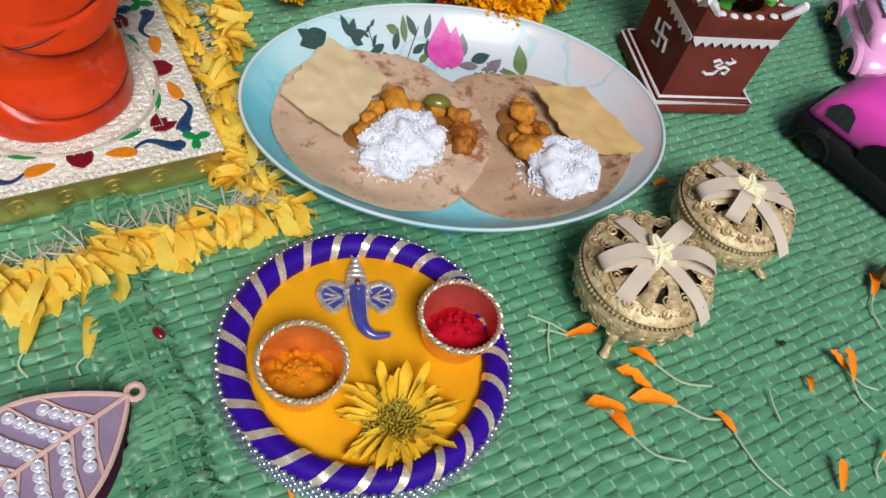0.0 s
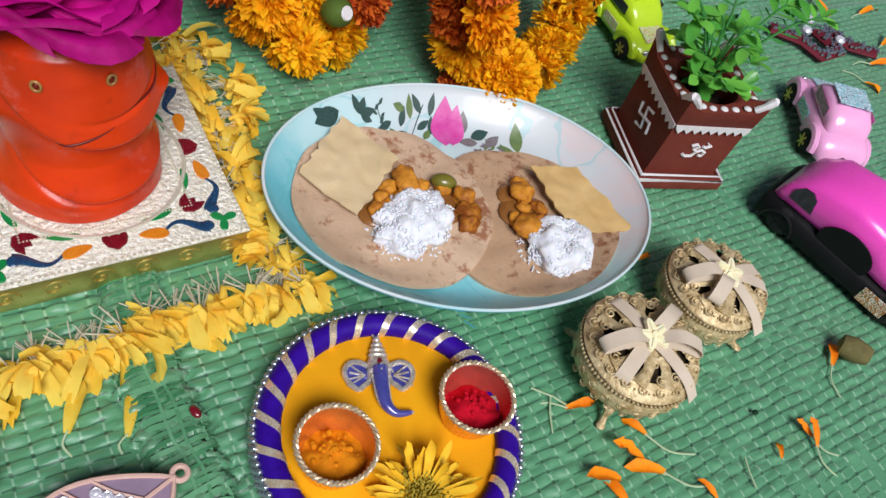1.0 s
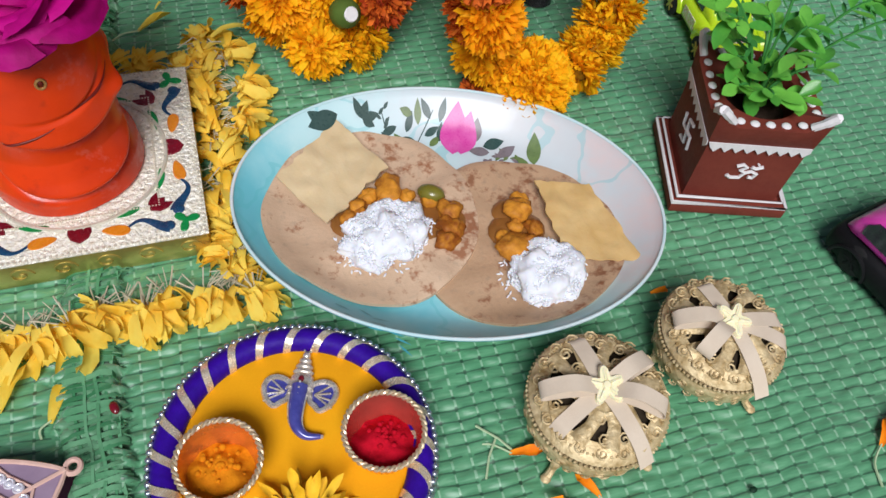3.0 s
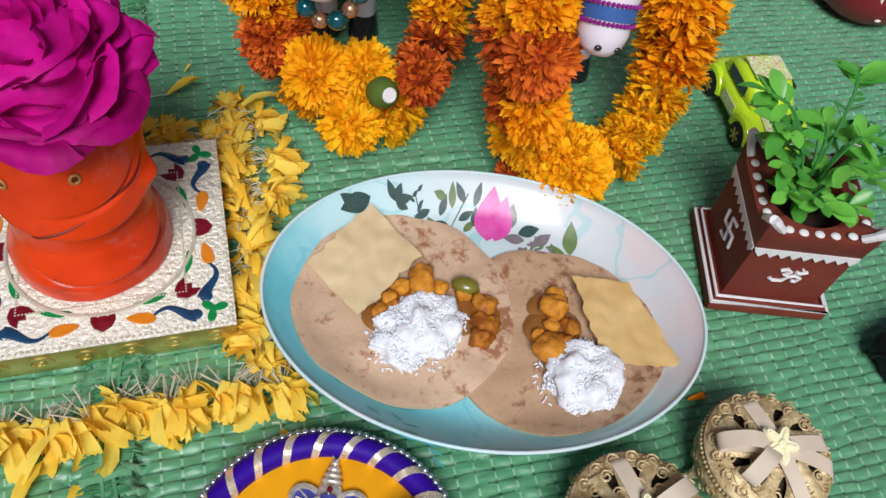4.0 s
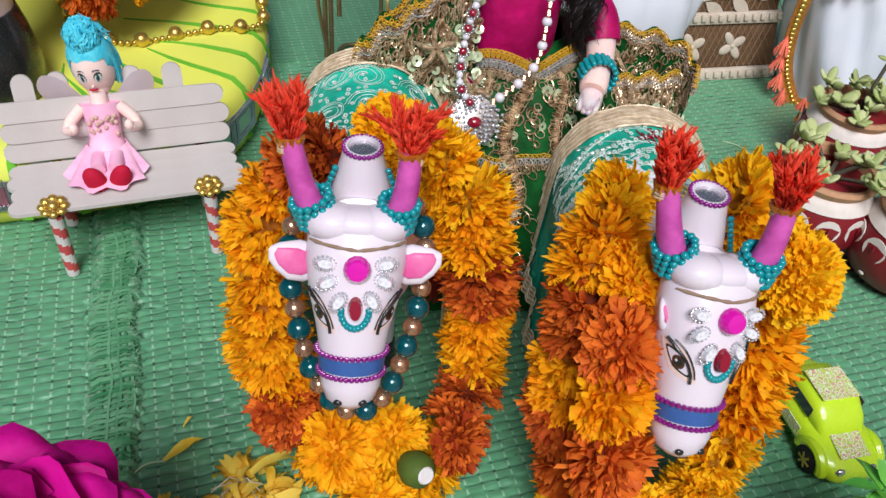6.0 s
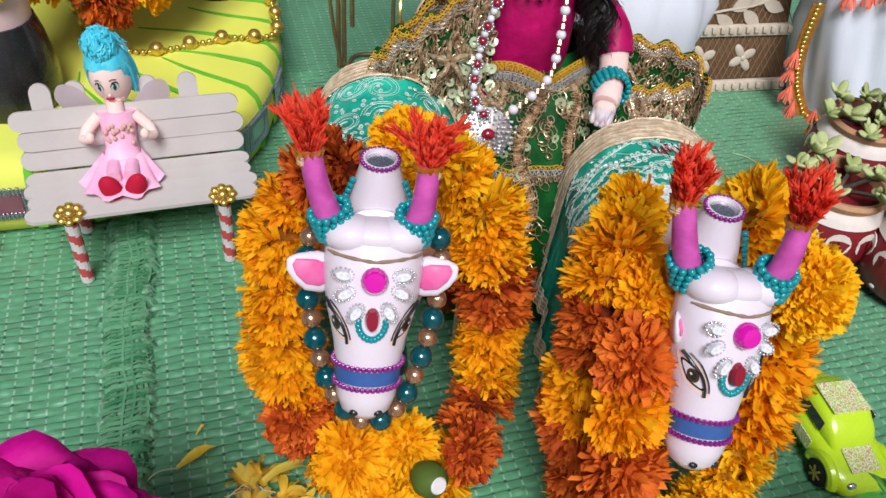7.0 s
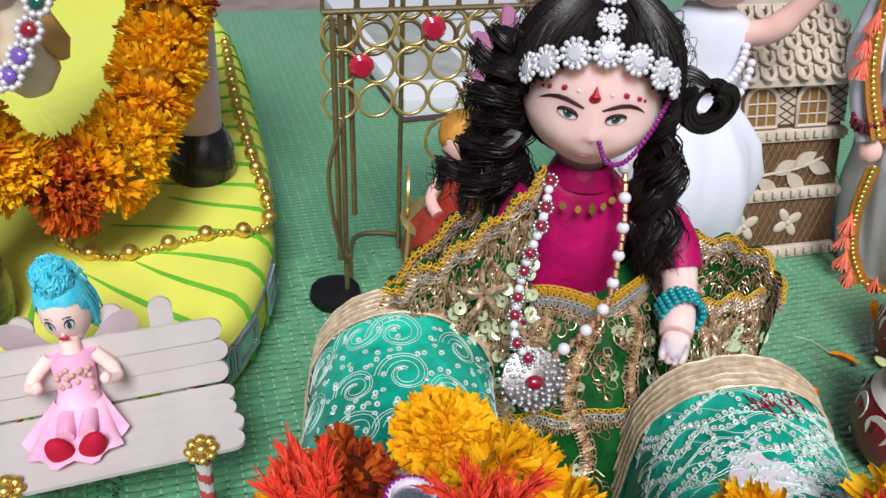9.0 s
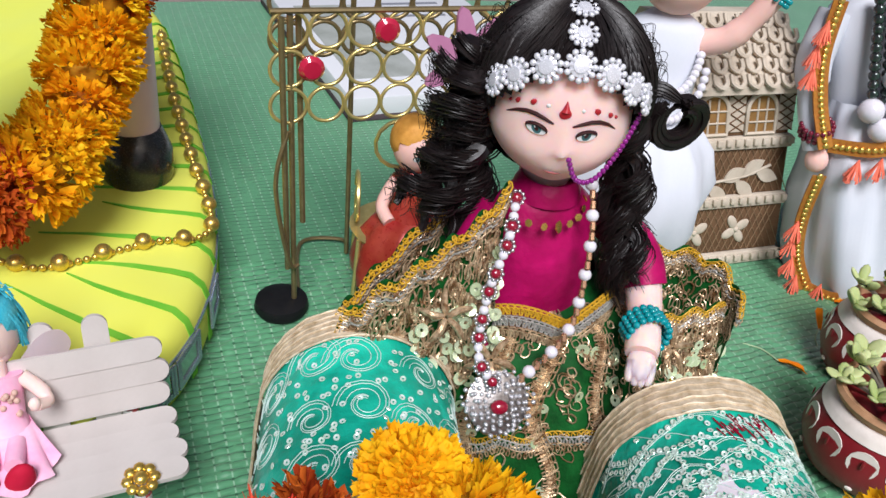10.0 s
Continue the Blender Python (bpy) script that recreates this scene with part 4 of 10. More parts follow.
def flatbread(wx, wy, r, lift, seed, m, label, over=None):
    """A thin round of bread that lies on the plate (and on the other one)."""
    v, f, n, rings = [], [], 112, 16
    tops = []
    for j in range(rings + 1):
        q = j / rings
        for i in range(n):
            a = TAU * i / n
            rr = r * q * (1 + 0.018 * math.sin(3 * a + seed) + 0.008 * math.sin(5 * a + 2 * seed) * q + 0.005 * math.sin(9 * a) * q)
            x, y = rr * math.cos(a), rr * math.sin(a)
            px, py = to_plate(wx + x, wy + y)
            z = plate_z(px, py) + lift + 0.10 * noise.noise(Vector((x * 0.9, y * 0.9, seed))) + 0.05 * noise.noise(Vector((x * 0.3, y * 0.3, seed + 5)))
            if over:
                d = math.hypot(wx + x - over[0], wy + y - over[1]) - over[2]
                z += 0.17 * max(0.0, min(1.0, 0.6 - d))
            tops.append((x, y, z + 0.16 * (1 if q < 0.99 else 0.4)))
    base = [(x, y, z - 0.19) for x, y, z in tops]
    v = tops + base
    N = len(tops)
    for j in range(rings):
        for i in range(n):
            a, b, c, d = j * n + i, j * n + (i + 1) % n, (j + 1) * n + (i + 1) % n, (j + 1) * n + i
            f += [(d, c, b, a), (N + a, N + b, N + c, N + d)]
    for i in range(n):
        a, b = rings * n + i, rings * n + (i + 1) % n
        f.append((a, b, N + b, N + a)[::-1])
    ob = part("flatbread", (v, f), m, m=at(wx, wy, 0.12), smooth=60)
    return tagged(ob, label, "bread", "breads on the plate")


BREAD_B = (17.75, 17.5, 4.4)
flatbread(*BREAD_B, 0.12, 2.0, bread_material("browned_wheat_bread", (0.44, 0.27, 0.15), (0.57, 0.39, 0.25), (0.24, 0.09, 0.04)), "browned round flatbread lying on the oval plate")
flatbread(12.1, 19.95, 4.5, 0.16, 5.0, bread_material("pale_wheat_bread", (0.55, 0.37, 0.23), (0.68, 0.50, 0.35), (0.30, 0.11, 0.045)), "pale round flatbread with brown spots on the oval plate", BREAD_B)


def papad(corners, z, m, label, lifts):
    """A thin crisp sheet with a wavy edge."""
    n = 20
    (ax, ay), (bx, by), (cx, cy), (dx, dy) = corners
    ox, oy = sum(c[0] for c in corners) / 4, sum(c[1] for c in corners) / 4
    top = []
    for j in range(n + 1):
        for i in range(n + 1):
            s, t = i / n, j / n
            x = (1 - t) * ((1 - s) * ax + s * bx) + t * ((1 - s) * dx + s * cx) - ox
            y = (1 - t) * ((1 - s) * ay + s * by) + t * ((1 - s) * dy + s * cy) - oy
            e = 0.14 * noise.noise(Vector((x * 2.5, y * 2.5, z)))
            h = (1 - t) * ((1 - s) * lifts[0] + s * lifts[1]) + t * ((1 - s) * lifts[3] + s * lifts[2])
            top.append((x + e, y - e, h + 0.16 * noise.noise(Vector((x * 0.9, y * 0.9, 3 + z))) + 0.08 * noise.noise(Vector((x * 2, y * 2, z)))))
    N = len(top)
    v = top + [(x, y, q - 0.09) for x, y, q in top]
    f = []
    for j in range(n):
        for i in range(n):
            a = j * (n + 1) + i
            f += [(a, a + n + 1, a + n + 2, a + 1), (N + a, N + a + 1, N + a + n + 2, N + a + n + 1)]
    rim = [i for i in range(n)] + [n + j * (n + 1) for j in range(n)] + [n * (n + 1) + n - i for i in range(n)] + [(n - j) * (n + 1) for j in range(n)]
    for a, b in zip(rim, rim[1:] + rim[:1]):
        f.append((a, b, N + b, N + a))
    ob = part("papad", (v, f), m, m=at(ox, oy, z), smooth=60)
    return tagged(ob, label, "snack", "crisp sheets on the breads")


crisp = mat("pale_crisp_dough", (0.68, 0.55, 0.34), 0.5, 0, (0.58, 0.43, 0.23), 0.8, 0.5, 0.35, 4, 0.05, sss=0.08)
crisp2 = mat("golden_crisp_dough", (0.66, 0.47, 0.22), 0.45, 0, (0.52, 0.32, 0.11), 0.6, 0.7, 0.4, 4, 0.05, sss=0.08)
papad([(11.5, 24.6), (8.4, 22.2), (10.1, 19.55), (13.15, 21.95)], 1.3, crisp, "pale square crisp leaning on the flatbread", (0.45, 0.3, 0.0, 0.15))
papad([(19.15, 19.7), (19.3, 15.9), (22.4, 14.9), (21.35, 19.0)], 1.25, crisp2, "golden torn crisp resting on the browned flatbread", (0.35, 0.1, 0.15, 0.5))

curry_m = mat("spiced_curry", (0.64, 0.27, 0.03), 0.5, 0, (0.26, 0.075, 0.012), 2.2, 0.9, 0.6, 4, 0.08, island=0.8, obj=0.9)
sauce_m = mat("brown_curry_sauce", (0.30, 0.13, 0.03), 0.35, 0, (0.20, 0.07, 0.015), 1.5, 0.7, 0.4, 5, coat=0.3)
olive_m = mat("green_chilli", (0.20, 0.18, 0.02), 0.3, 0, (0.12, 0.11, 0.02), 2, 0.6, 0.1, coat=0.4)


def curry(bits, label, seed, sauce):
    rng = random.Random(seed)
    cx, cy = sum(b[0] for b in bits) / len(bits), sum(b[1] for b in bits) / len(bits)
    c = thing("curry", label, "food", at(cx, cy, 0.9))
    g = Geo()
    for x, y, r in sauce:
        g.add(ball((x - cx, y - cy, 0.05), (r, r * 0.8, 0.22), 16, 8))
    part("sauce", g, sauce_m, c)
    for x, y, r in bits:
        v, f = ball((0, 0, 0), (r, r * rng.uniform(0.75, 1), r * rng.uniform(0.6, 0.85)), 18, 12)
        v = [tuple(Vector(p) * (1 + 0.6 * noise.noise(Vector(p) * 3.0 / r * 0.5 + Vector((x, y, seed))))) for p in v]
        part("chunk", (v, f), curry_m, c, smooth=70, m=at(x - cx, y - cy, 0.12 + r * 0.5, 0, 0, rng.uniform(0, 180)))
    return c


ca = curry([(12.95, 20.75, 0.72), (11.45, 20.15, 0.42), (12.0, 20.6, 0.38), (12.4, 20.05, 0.4), (10.9, 19.55, 0.42), (11.3, 19.1, 0.36), (11.9, 19.5, 0.4), (15.2, 19.2, 0.55), (15.05, 18.4, 0.55), (14.75, 17.75, 0.5), (14.6, 19.9, 0.4), (13.6, 20.3, 0.36), (11.55, 19.75, 0.35)],
           "chickpea and potato curry on the pale flatbread", 4, [(12.2, 19.9, 1.5), (14.5, 18.9, 1.4), (11.2, 19.6, 1.0)])
tagged(part("green_chilli", ball((0, 0, 0), (0.42, 0.62, 0.36), 12, 8), olive_m, ca, "green chilli piece", m=at(14.35 - 12.6, 20.15 - 19.6, 0.45, 0, 0, 60)))
curry([(18.1, 18.6, 0.62), (17.3, 16.75, 0.68), (18.45, 17.6, 0.42), (17.75, 17.9, 0.4), (18.0, 16.9, 0.5), (17.0, 17.4, 0.36), (18.3, 19.2, 0.38)], "orange potato curry on the browned flatbread", 9, [(17.8, 17.8, 1.25), (17.9, 18.8, 0.9)])

rice_m = mat("boiled_rice", (0.83, 0.84, 0.87), 0.5, 0, (0.74, 0.76, 0.80), 3, 0.5, 0.1, sss=0.15, island=0.5)


def rice(x, y, rx, ry, h, rz, seed, label):
    rng = random.Random(seed)
    g = Geo()
    v, f = ball((0, 0, 0.2), (rx * 0.93, ry * 0.93, h * 0.93), 60, 34)
    g.add(([tuple(Vector(p) * (1 + 0.34 * noise.noise(Vector(p) * 1.5 + Vector((seed, 0, 0))) + 0.07 * noise.noise(Vector(p) * 5) + 0.05 * noise.noise(Vector(p) * 13))) for p in v], f))
    for i in range(1150):
        a = rng.uniform(0, TAU)
        b = math.asin(rng.uniform(-0.12, 1.0))
        d = Vector((math.cos(b) * math.cos(a), math.cos(b) * math.sin(a), math.sin(b)))
        k = 0.90 * (1 + 0.34 * noise.noise(Vector((d.x * rx, d.y * ry, d.z * h)) * 1.5 + Vector((seed, 0, 0)))) + rng.uniform(-0.03, 0.05)
        c = Vector((d.x * rx * k, d.y * ry * k, max(0.03, 0.2 + d.z * h * k)))
        flat = (Vector((rng.gauss(0, 1), rng.gauss(0, 1), rng.gauss(0, 1))).cross(d) + d * rng.uniform(-0.25, 0.25)).normalized()
        g.add(ball((0, 0, 0), (0.045, 0.045, rng.uniform(0.08, 0.13)), 5, 4), Matrix.Translation(c) @ flat.to_track_quat("Z", "Y").to_matrix().to_4x4())
    for i in range(60):
        a, q = rng.uniform(0, TAU), 0.95 + 0.22 * rng.random() ** 2
        g.add(ball((0, 0, 0), (0.045, 0.045, 0.11), 5, 4), at(rx * q * math.cos(a), ry * q * math.sin(a), 0.06, 90, 0, rng.uniform(0, 180)))
    ob = part("rice_mound", g, rice_m, m=at(x, y, 0.85, 0, 0, rz), smooth=60, kind="stuff")
    return tagged(ob, label, "rice")


rice(12.4, 18.65, 2.1, 1.55, 0.95, 15, 1, "mound of white boiled rice on the pale flatbread")
rice(18.3, 15.4, 1.75, 1.6, 0.95, -30, 2, "mound of white boiled rice on the browned flatbread")

# ---- filigree boxes ----
ribbon_m = mat("beige_grosgrain_ribbon", (0.72, 0.62, 0.49), 0.6, 0, (0.60, 0.49, 0.37), 1, 0.5, 0.4, 14, 0.02)
cream_flower = mat("cream_resin_flower", (0.92, 0.86, 0.60), 0.5, 0, (0.86, 0.76, 0.45), 3, 0.5, 0.1, sss=0.2)
# the shade inside openings, put into a dark colour
inside_shade = mat("hollow_shade_brown", (0.05, 0.035, 0.02), 0.8, 0, (0.02, 0.015, 0.01), 2, 0.5, 0.2)


def filigree_box(x, y, r, rz, label, feet, bow):
    b = thing("filigree_box", label, "box", at(x, y, 0.08, 0, 0, rz), "filigree boxes")
    rng = random.Random(int(x * 10))
    part("body", lathe([(0, 0.55), (r * 0.62, 0.55), (r * 0.86, 0.75), (r * 0.97, 1.15), (r, 1.65), (r * 0.99, 2.05), (r * 0.95, 2.1)], 56), antique, b, "antique gold side with raised scrolls", smooth=60)
    g = Geo()
    for row, (zz, rr) in enumerate(((1.0, 0.95), (1.6, 1.0))):
        n = 22
        for i in range(n):
            a = TAU * (i + 0.5 * row) / n
            sp = [((0.21 - 0.011 * j) * math.cos(j * 0.75 + i), (0.21 - 0.011 * j) * math.sin(j * 0.75 + i)) for j in range(15)]
            g.add(tube([((r * rr - 0.005) * math.cos(a + p / r), (r * rr - 0.005) * math.sin(a + p / r), zz + q) for p, q in sp], 0.03, 4))
    part("scrollwork", g, antique, b, kind="stuff")
    # lid with pierced openings: ribs of scrolls over a shell coloured as inside shade
    prof = lambda q: 2.18 + 0.92 * math.sqrt(max(0.0, 1 - (q * 0.97) ** 2.2))
    part("hollow", lathe([(r * 0.88, 2.1)] + [(r * q * 0.93, prof(q) - 0.22) for q in (0.9, 0.75, 0.6, 0.4, 0.2)] + [(0, prof(0) - 0.22)], 40), inside_shade, b, smooth=60)
    g = Geo()
    for q0, q1 in ((1.0, 0.74), (0.44, 0.0)):
        qs = [q0 + (q1 - q0) * i / 4 for i in range(5)]
        g.add(lathe([(r * q, prof(q)) for q in qs] + [(r * q * 0.99, prof(q) - 0.1) for q in reversed(qs)], 56, None, False))
    lid = part("lid", g, antique, b, "pierced domed lid", smooth=60)
    for i in range(11):
        a0 = TAU * i / 11
        pts = [(r * q * math.cos(a0 + 0.12 * math.sin(5 * q)), r * q * math.sin(a0 + 0.12 * math.sin(5 * q)), prof(q) - 0.02) for q in (0.34, 0.45, 0.56, 0.67, 0.82)]
        part("rib", tube(pts, [0.3, 0.24, 0.22, 0.26, 0.34], 6, flat=0.45), antique, lid, smooth=60)
    g = Geo()
    for ring, n in ((0.88, 19), (0.72, 16), (0.45, 9)):
        for i in range(n):
            a = TAU * (i + (0.0 if ring > 0.8 else 0.0)) / n + 0.05
            cx, cy, cz = r * ring * math.cos(a), r * ring * math.sin(a), prof(ring) + 0.02
            sc = 0.26
            g.add(tube([(cx + (sc - 0.018 * j) * math.cos(j * 0.8), cy + (sc - 0.018 * j) * math.sin(j * 0.8), cz + 0.02 - 0.12 * ((sc - 0.018 * j) * math.cos(j * 0.8) * math.cos(a) + (sc - 0.018 * j) * math.sin(j * 0.8) * math.sin(a))) for j in range(13)], 0.04, 5))
    part("rosette", g, antique, b, kind="stuff")
    g = Geo()
    for i in range(86):
        a = TAU * i / 86
        g.add(ball((r * 1.005 * math.cos(a), r * 1.005 * math.sin(a), 2.2), 0.08, 6, 4))
    for i in range(70):
        a = TAU * i / 70
        g.add(ball((r * 0.90 * math.cos(a), r * 0.90 * math.sin(a), prof(0.9) + 0.02), 0.055, 5, 4))
    part("bead_trim", g, antique, b, kind="stuff")
    for a in feet:
        c, s = math.cos(radians(a - rz)), math.sin(radians(a - rz))
        g = Geo()
        g.add(tube(spline([(r * 0.62 * c, r * 0.62 * s, 0.8), (r * 0.86 * c, r * 0.86 * s, 0.55), (r * 0.92 * c, r * 0.92 * s, 0.25), (r * 1.04 * c, r * 1.04 * s, 0.09)]), [0.26, 0.27, 0.28, 0.28, 0.27, 0.25, 0.23, 0.2, 0.18, 0.16, 0.15, 0.14, 0.14, 0.14, 0.14, 0.15, 0.15, 0.16, 0.16], 8))
        g.add(ball((r * 1.08 * c, r * 1.08 * s, 0.1), (0.2, 0.2, 0.1), 8, 6))
        part("foot", g, antique, b)
    zt = prof(0)
    for a, L, loop in bow:
        c, s = math.cos(radians(a - rz)), math.sin(radians(a - rz))
        if loop:
            pts = [(0.1 * c, 0.1 * s, zt + 0.15), (0.5 * L * c, 0.5 * L * s, zt + 0.65), (0.95 * L * c, 0.95 * L * s, zt + 0.35), (1.0 * L * c, 1.0 * L * s, zt - 0.05), (0.6 * L * c, 0.6 * L * s, zt + 0.12), (0.1 * c, 0.1 * s, zt + 0.12)]
        else:
            pts = [(0.05 * c, 0.05 * s, zt + 0.1)] + [(q * L * c, q * L * s, prof(min(1.0, q * L / r)) + 0.14) for q in (0.25, 0.5, 0.75, 0.9)] + [(L * c, L * s, prof(min(1, L / r)) - 0.12)]
        P = spline(pts, 5)
        part("ribbon_loop" if loop else "ribbon_tail", strip(P, 0.6, [Vector((-0.02 * s, 0.02 * c, 1)) if not loop else Vector((-s, c, 0)).cross((Vector(P[min(i + 1, len(P) - 1)]) - Vector(P[max(i - 1, 0)])).normalized()) for i in range(len(P))], 0.03), ribbon_m, b)
    g = Geo()
    star = [((0.56 + 0.20 * math.cos(5 * a)) * math.cos(a), (0.56 + 0.20 * math.cos(5 * a)) * math.sin(a)) for a in np.linspace(0, TAU, 48, endpoint=False)]
    g.add(prism(star, -0.06, 0.10, 0.88))
    for i in range(5):
        g.add(tube([(0.16 * math.cos(TAU * i / 5), 0.16 * math.sin(TAU * i / 5), 0.11), (0.56 * math.cos(TAU * i / 5), 0.56 * math.sin(TAU * i / 5), 0.09)], 0.06, 5))
    g.add(lathe([(0, 0.2), (0.12, 0.18), (0.17, 0.1)], 14, None, False))
    part("flower", g, cream_flower, b, "cream moulded flower", m=at(0, 0, zt + 0.3, 10, -8, 10))
    return b


filigree_box(17.8, 9.35, 2.5, 0, "round antique gold box on small feet, tied with beige ribbon", (218, 308, 110), ((95, 2.3, False), (-75, 2.75, False), (170, 2.2, True), (20, 2.0, True), (-35, 2.1, True), (205, 2.3, False)))
filigree_box(23.4, 10.7, 2.35, 40, "round antique gold box with pierced lid and beige ribbon bow", (292, 170, 50), ((-85, 2.7, False), (95, 2.0, False), (165, 2.1, True), (-5, 2.3, False), (-30, 2.4, False), (210, 1.8, True)))

# ---- painted clay pot with a plastic plant ----
clay_red = mat("red_brown_painted_clay", (0.21, 0.045, 0.03), 0.6, 0, (0.14, 0.028, 0.02), 0.7, 0.7, 0.3, 5, 0.03)
chalk = mat("white_slip_paint", (0.78, 0.77, 0.77), 0.6, 0, (0.62, 0.60, 0.60), 3, 0.5, 0.3, 6)
soil = mat("dark_soil", (0.05, 0.03, 0.022), 0.9, 0, (0.025, 0.015, 0.01), 3, 0.7, 0.6, 5, 0.1)
leaf_green = mat("plastic_leaf_green", (0.20, 0.58, 0.08), 0.35, 0, (0.05, 0.30, 0.04), 0.6, 0.6, 0.1, coat=0.2, obj=0.8, thin=0.25)
stem_green = mat("plastic_stem_green", (0.06, 0.26, 0.05), 0.45, 0, (0.03, 0.16, 0.04), 1, 0.5, 0.1)


def leaf_blade(L, W, bend, cup=0.25, n=7):
    """A spoon-shaped leaf with some thickness of form along +x."""
    v, f = [], []
    for i in range(n + 1):
        s = i / n
        w = W * (0.10 + 0.9 * math.sin(math.pi * min(1, s ** 1.25)) ** 0.8) * 0.5 if 0 < i < n else W * 0.05
        x = L * s
        z = bend * L * s * s
        v += [(x, -w, z + cup * w), (x, 0, z), (x, w, z + cup * w)]
    for i in range(n):
        k = 3 * i
        f += [(k, k + 3, k + 4, k + 1), (k + 1, k + 4, k + 5, k + 2)]
    return v, f


def clay_pot():
    p = thing("clay_pot", "square red-brown clay pot with white painted motifs", "pot", at(28.55, 19.75, 0.08, 0, 0, -16.5))
    part("plinth", Geo().add(slab(5.3, 5.3, 0.62, 0.08)), clay_red, p)
    g = Geo()
    g.add(tube([(-2.62, -2.62, 0.66), (2.62, -2.62, 0.66), (2.62, 2.62, 0.66), (-2.62, 2.62, 0.66)], 0.11, 6, True))
    g.add(tube([(-2.42, -2.42, 0.86), (2.42, -2.42, 0.86), (2.42, 2.42, 0.86), (-2.42, 2.42, 0.86)], 0.09, 6, True))
    part("white_band", g, chalk, p)
    b, t, h = 2.12, 2.16, 5.3
    n = 10
    rim = []
    for k in range(4):
        for i in range(n):
            s = i / n
            x, y = -1 + 2 * s, -1.0
            a = radians(90 * k)
            z = h + 0.85 * max(0.0, abs(2 * s - 1) - 0.62) / 0.38
            rim.append((x * math.cos(a) - y * math.sin(a), x * math.sin(a) + y * math.cos(a), z))
    m = len(rim)
    g = Geo()
    v = [(x * b, y * b, 0.62) for x, y, z in rim] + [(x * (b + (t - b) * 0.78), y * (b + (t - b) * 0.78), 0.62 + (h - 0.62) * 0.74) for x, y, z in rim]
    v += [(x * t * 1.03, y * t * 1.03, 0.62 + (h - 0.62) * 0.76) for x, y, z in rim] + [(x * t * 1.1, y * t * 1.1, z) for x, y, z in rim]
    inner = []
    for x, y, z in rim:
        a = math.atan2(y, x)
        inner.append((1.68 * math.cos(a), 1.68 * math.sin(a)))
    v += [(x, y, h - 0.1) for x, y in inner] + [(x * 0.85, y * 0.85, h - 1.3) for x, y in inner]
    f = []
    for j in range(5):
        f += [(j * m + i, j * m + (i + 1) % m, (j + 1) * m + (i + 1) % m, (j + 1) * m + i) for i in range(m)]
    f.append(tuple(reversed(range(m))))
    g.add((v, f))
    part("body", g, clay_red, p, smooth=35)
    part("soil", lathe([(0, h - 1.0), (1.0, h - 1.05), (1.53, h - 1.15)], 24, None, False), soil, p, "dark soil")
    zb = 0.62 + (h - 0.62) * 0.75
    for k in range(4):
        q = Matrix.Rotation(radians(90 * k), 4, "Z")
        yb = -(b + (t - b) * 0.72) - 0.03
        saw = [(-2.2, 0.12)]
        for i in range(9):
            saw += [(-2.1 + i * 0.48, -0.12), (-2.1 + i * 0.48 + 0.24, -0.40)]
        saw += [(2.2, -0.12), (2.2, 0.12)]
        vv, ff = prism(saw, -0.03, 0.03)
        part("tooth_border", Geo().add(([(x, yb - z - 0.07, zb + y) for x, y, z in vv], ff)), chalk, p, m=q)
        for i in range(5):
            x = -1.3 + i * 0.65
            part("white_dot", ball((0, 0, 0), (0.21, 0.19, 0.09), 10, 6), chalk, p, m=q @ at(x, -2.05, h - 0.02 + (0.1 if abs(x) > 1.2 else 0)))
        cap = [(-2.44, -2.44, h + 0.86), (-2.05, -2.42, h + 0.5), (-1.7, -2.32, h + 0.14)]
        cap2 = [(-2.44, -2.44, h + 0.86), (-2.42, -2.05, h + 0.5), (-2.32, -1.7, h + 0.14)]
        gg = Geo()
        for c in (cap, cap2):
            gg.add(tube(spline([(x * 0.95, y * 0.95, z) for x, y, z in c], 5), [0.2] * 5 + [0.17] * 6, 7))
        part("corner_cap", gg, chalk, p, m=q)

    def stroke(name, lines, scale, rot, cx, cz, face):
        gg = Geo()
        for ln in lines:
            gg.add(tube([(cx + x * scale, -(b + (t - b) * 0.78 * (cz - 0.62 + y * scale) / 2.9) - 0.03, cz + y * scale) for x, y in ln], 0.085, 6))
        part(name, gg, chalk, p, m=Matrix.Rotation(radians(face), 4, "Z"))

    stroke("painted_sign", [[(-0.9, 0.75), (-0.5, 0.95), (-0.15, 0.7), (-0.5, 0.35), (-0.1, 0.1), (-0.35, -0.4), (-0.95, -0.45), (-1.3, -0.2)], [(-0.15, 0.1), (0.3, 0.3), (0.75, 0.05), (0.6, -0.35), (0.25, -0.3)], [(0.15, 0.75), (0.5, 0.6), (0.95, 0.85)], [(0.5, 1.05), (0.55, 1.12)]], 0.62, 0, 0.12, 2.35, 0)
    c, s = math.cos(0.25), math.sin(0.25)
    rot2 = lambda pts: [(x * c - y * s, x * s + y * c) for x, y in pts]
    stroke("painted_sign", [rot2([(-0.8, 0.8), (-0.8, 0.0), (0.8, 0.0), (0.8, -0.8)]), rot2([(0.8, 0.8), (0.0, 0.8), (0.0, -0.8), (-0.8, -0.8)])], 0.74, 0, 0.0, 2.5, -90)
    return p


clay_pot()


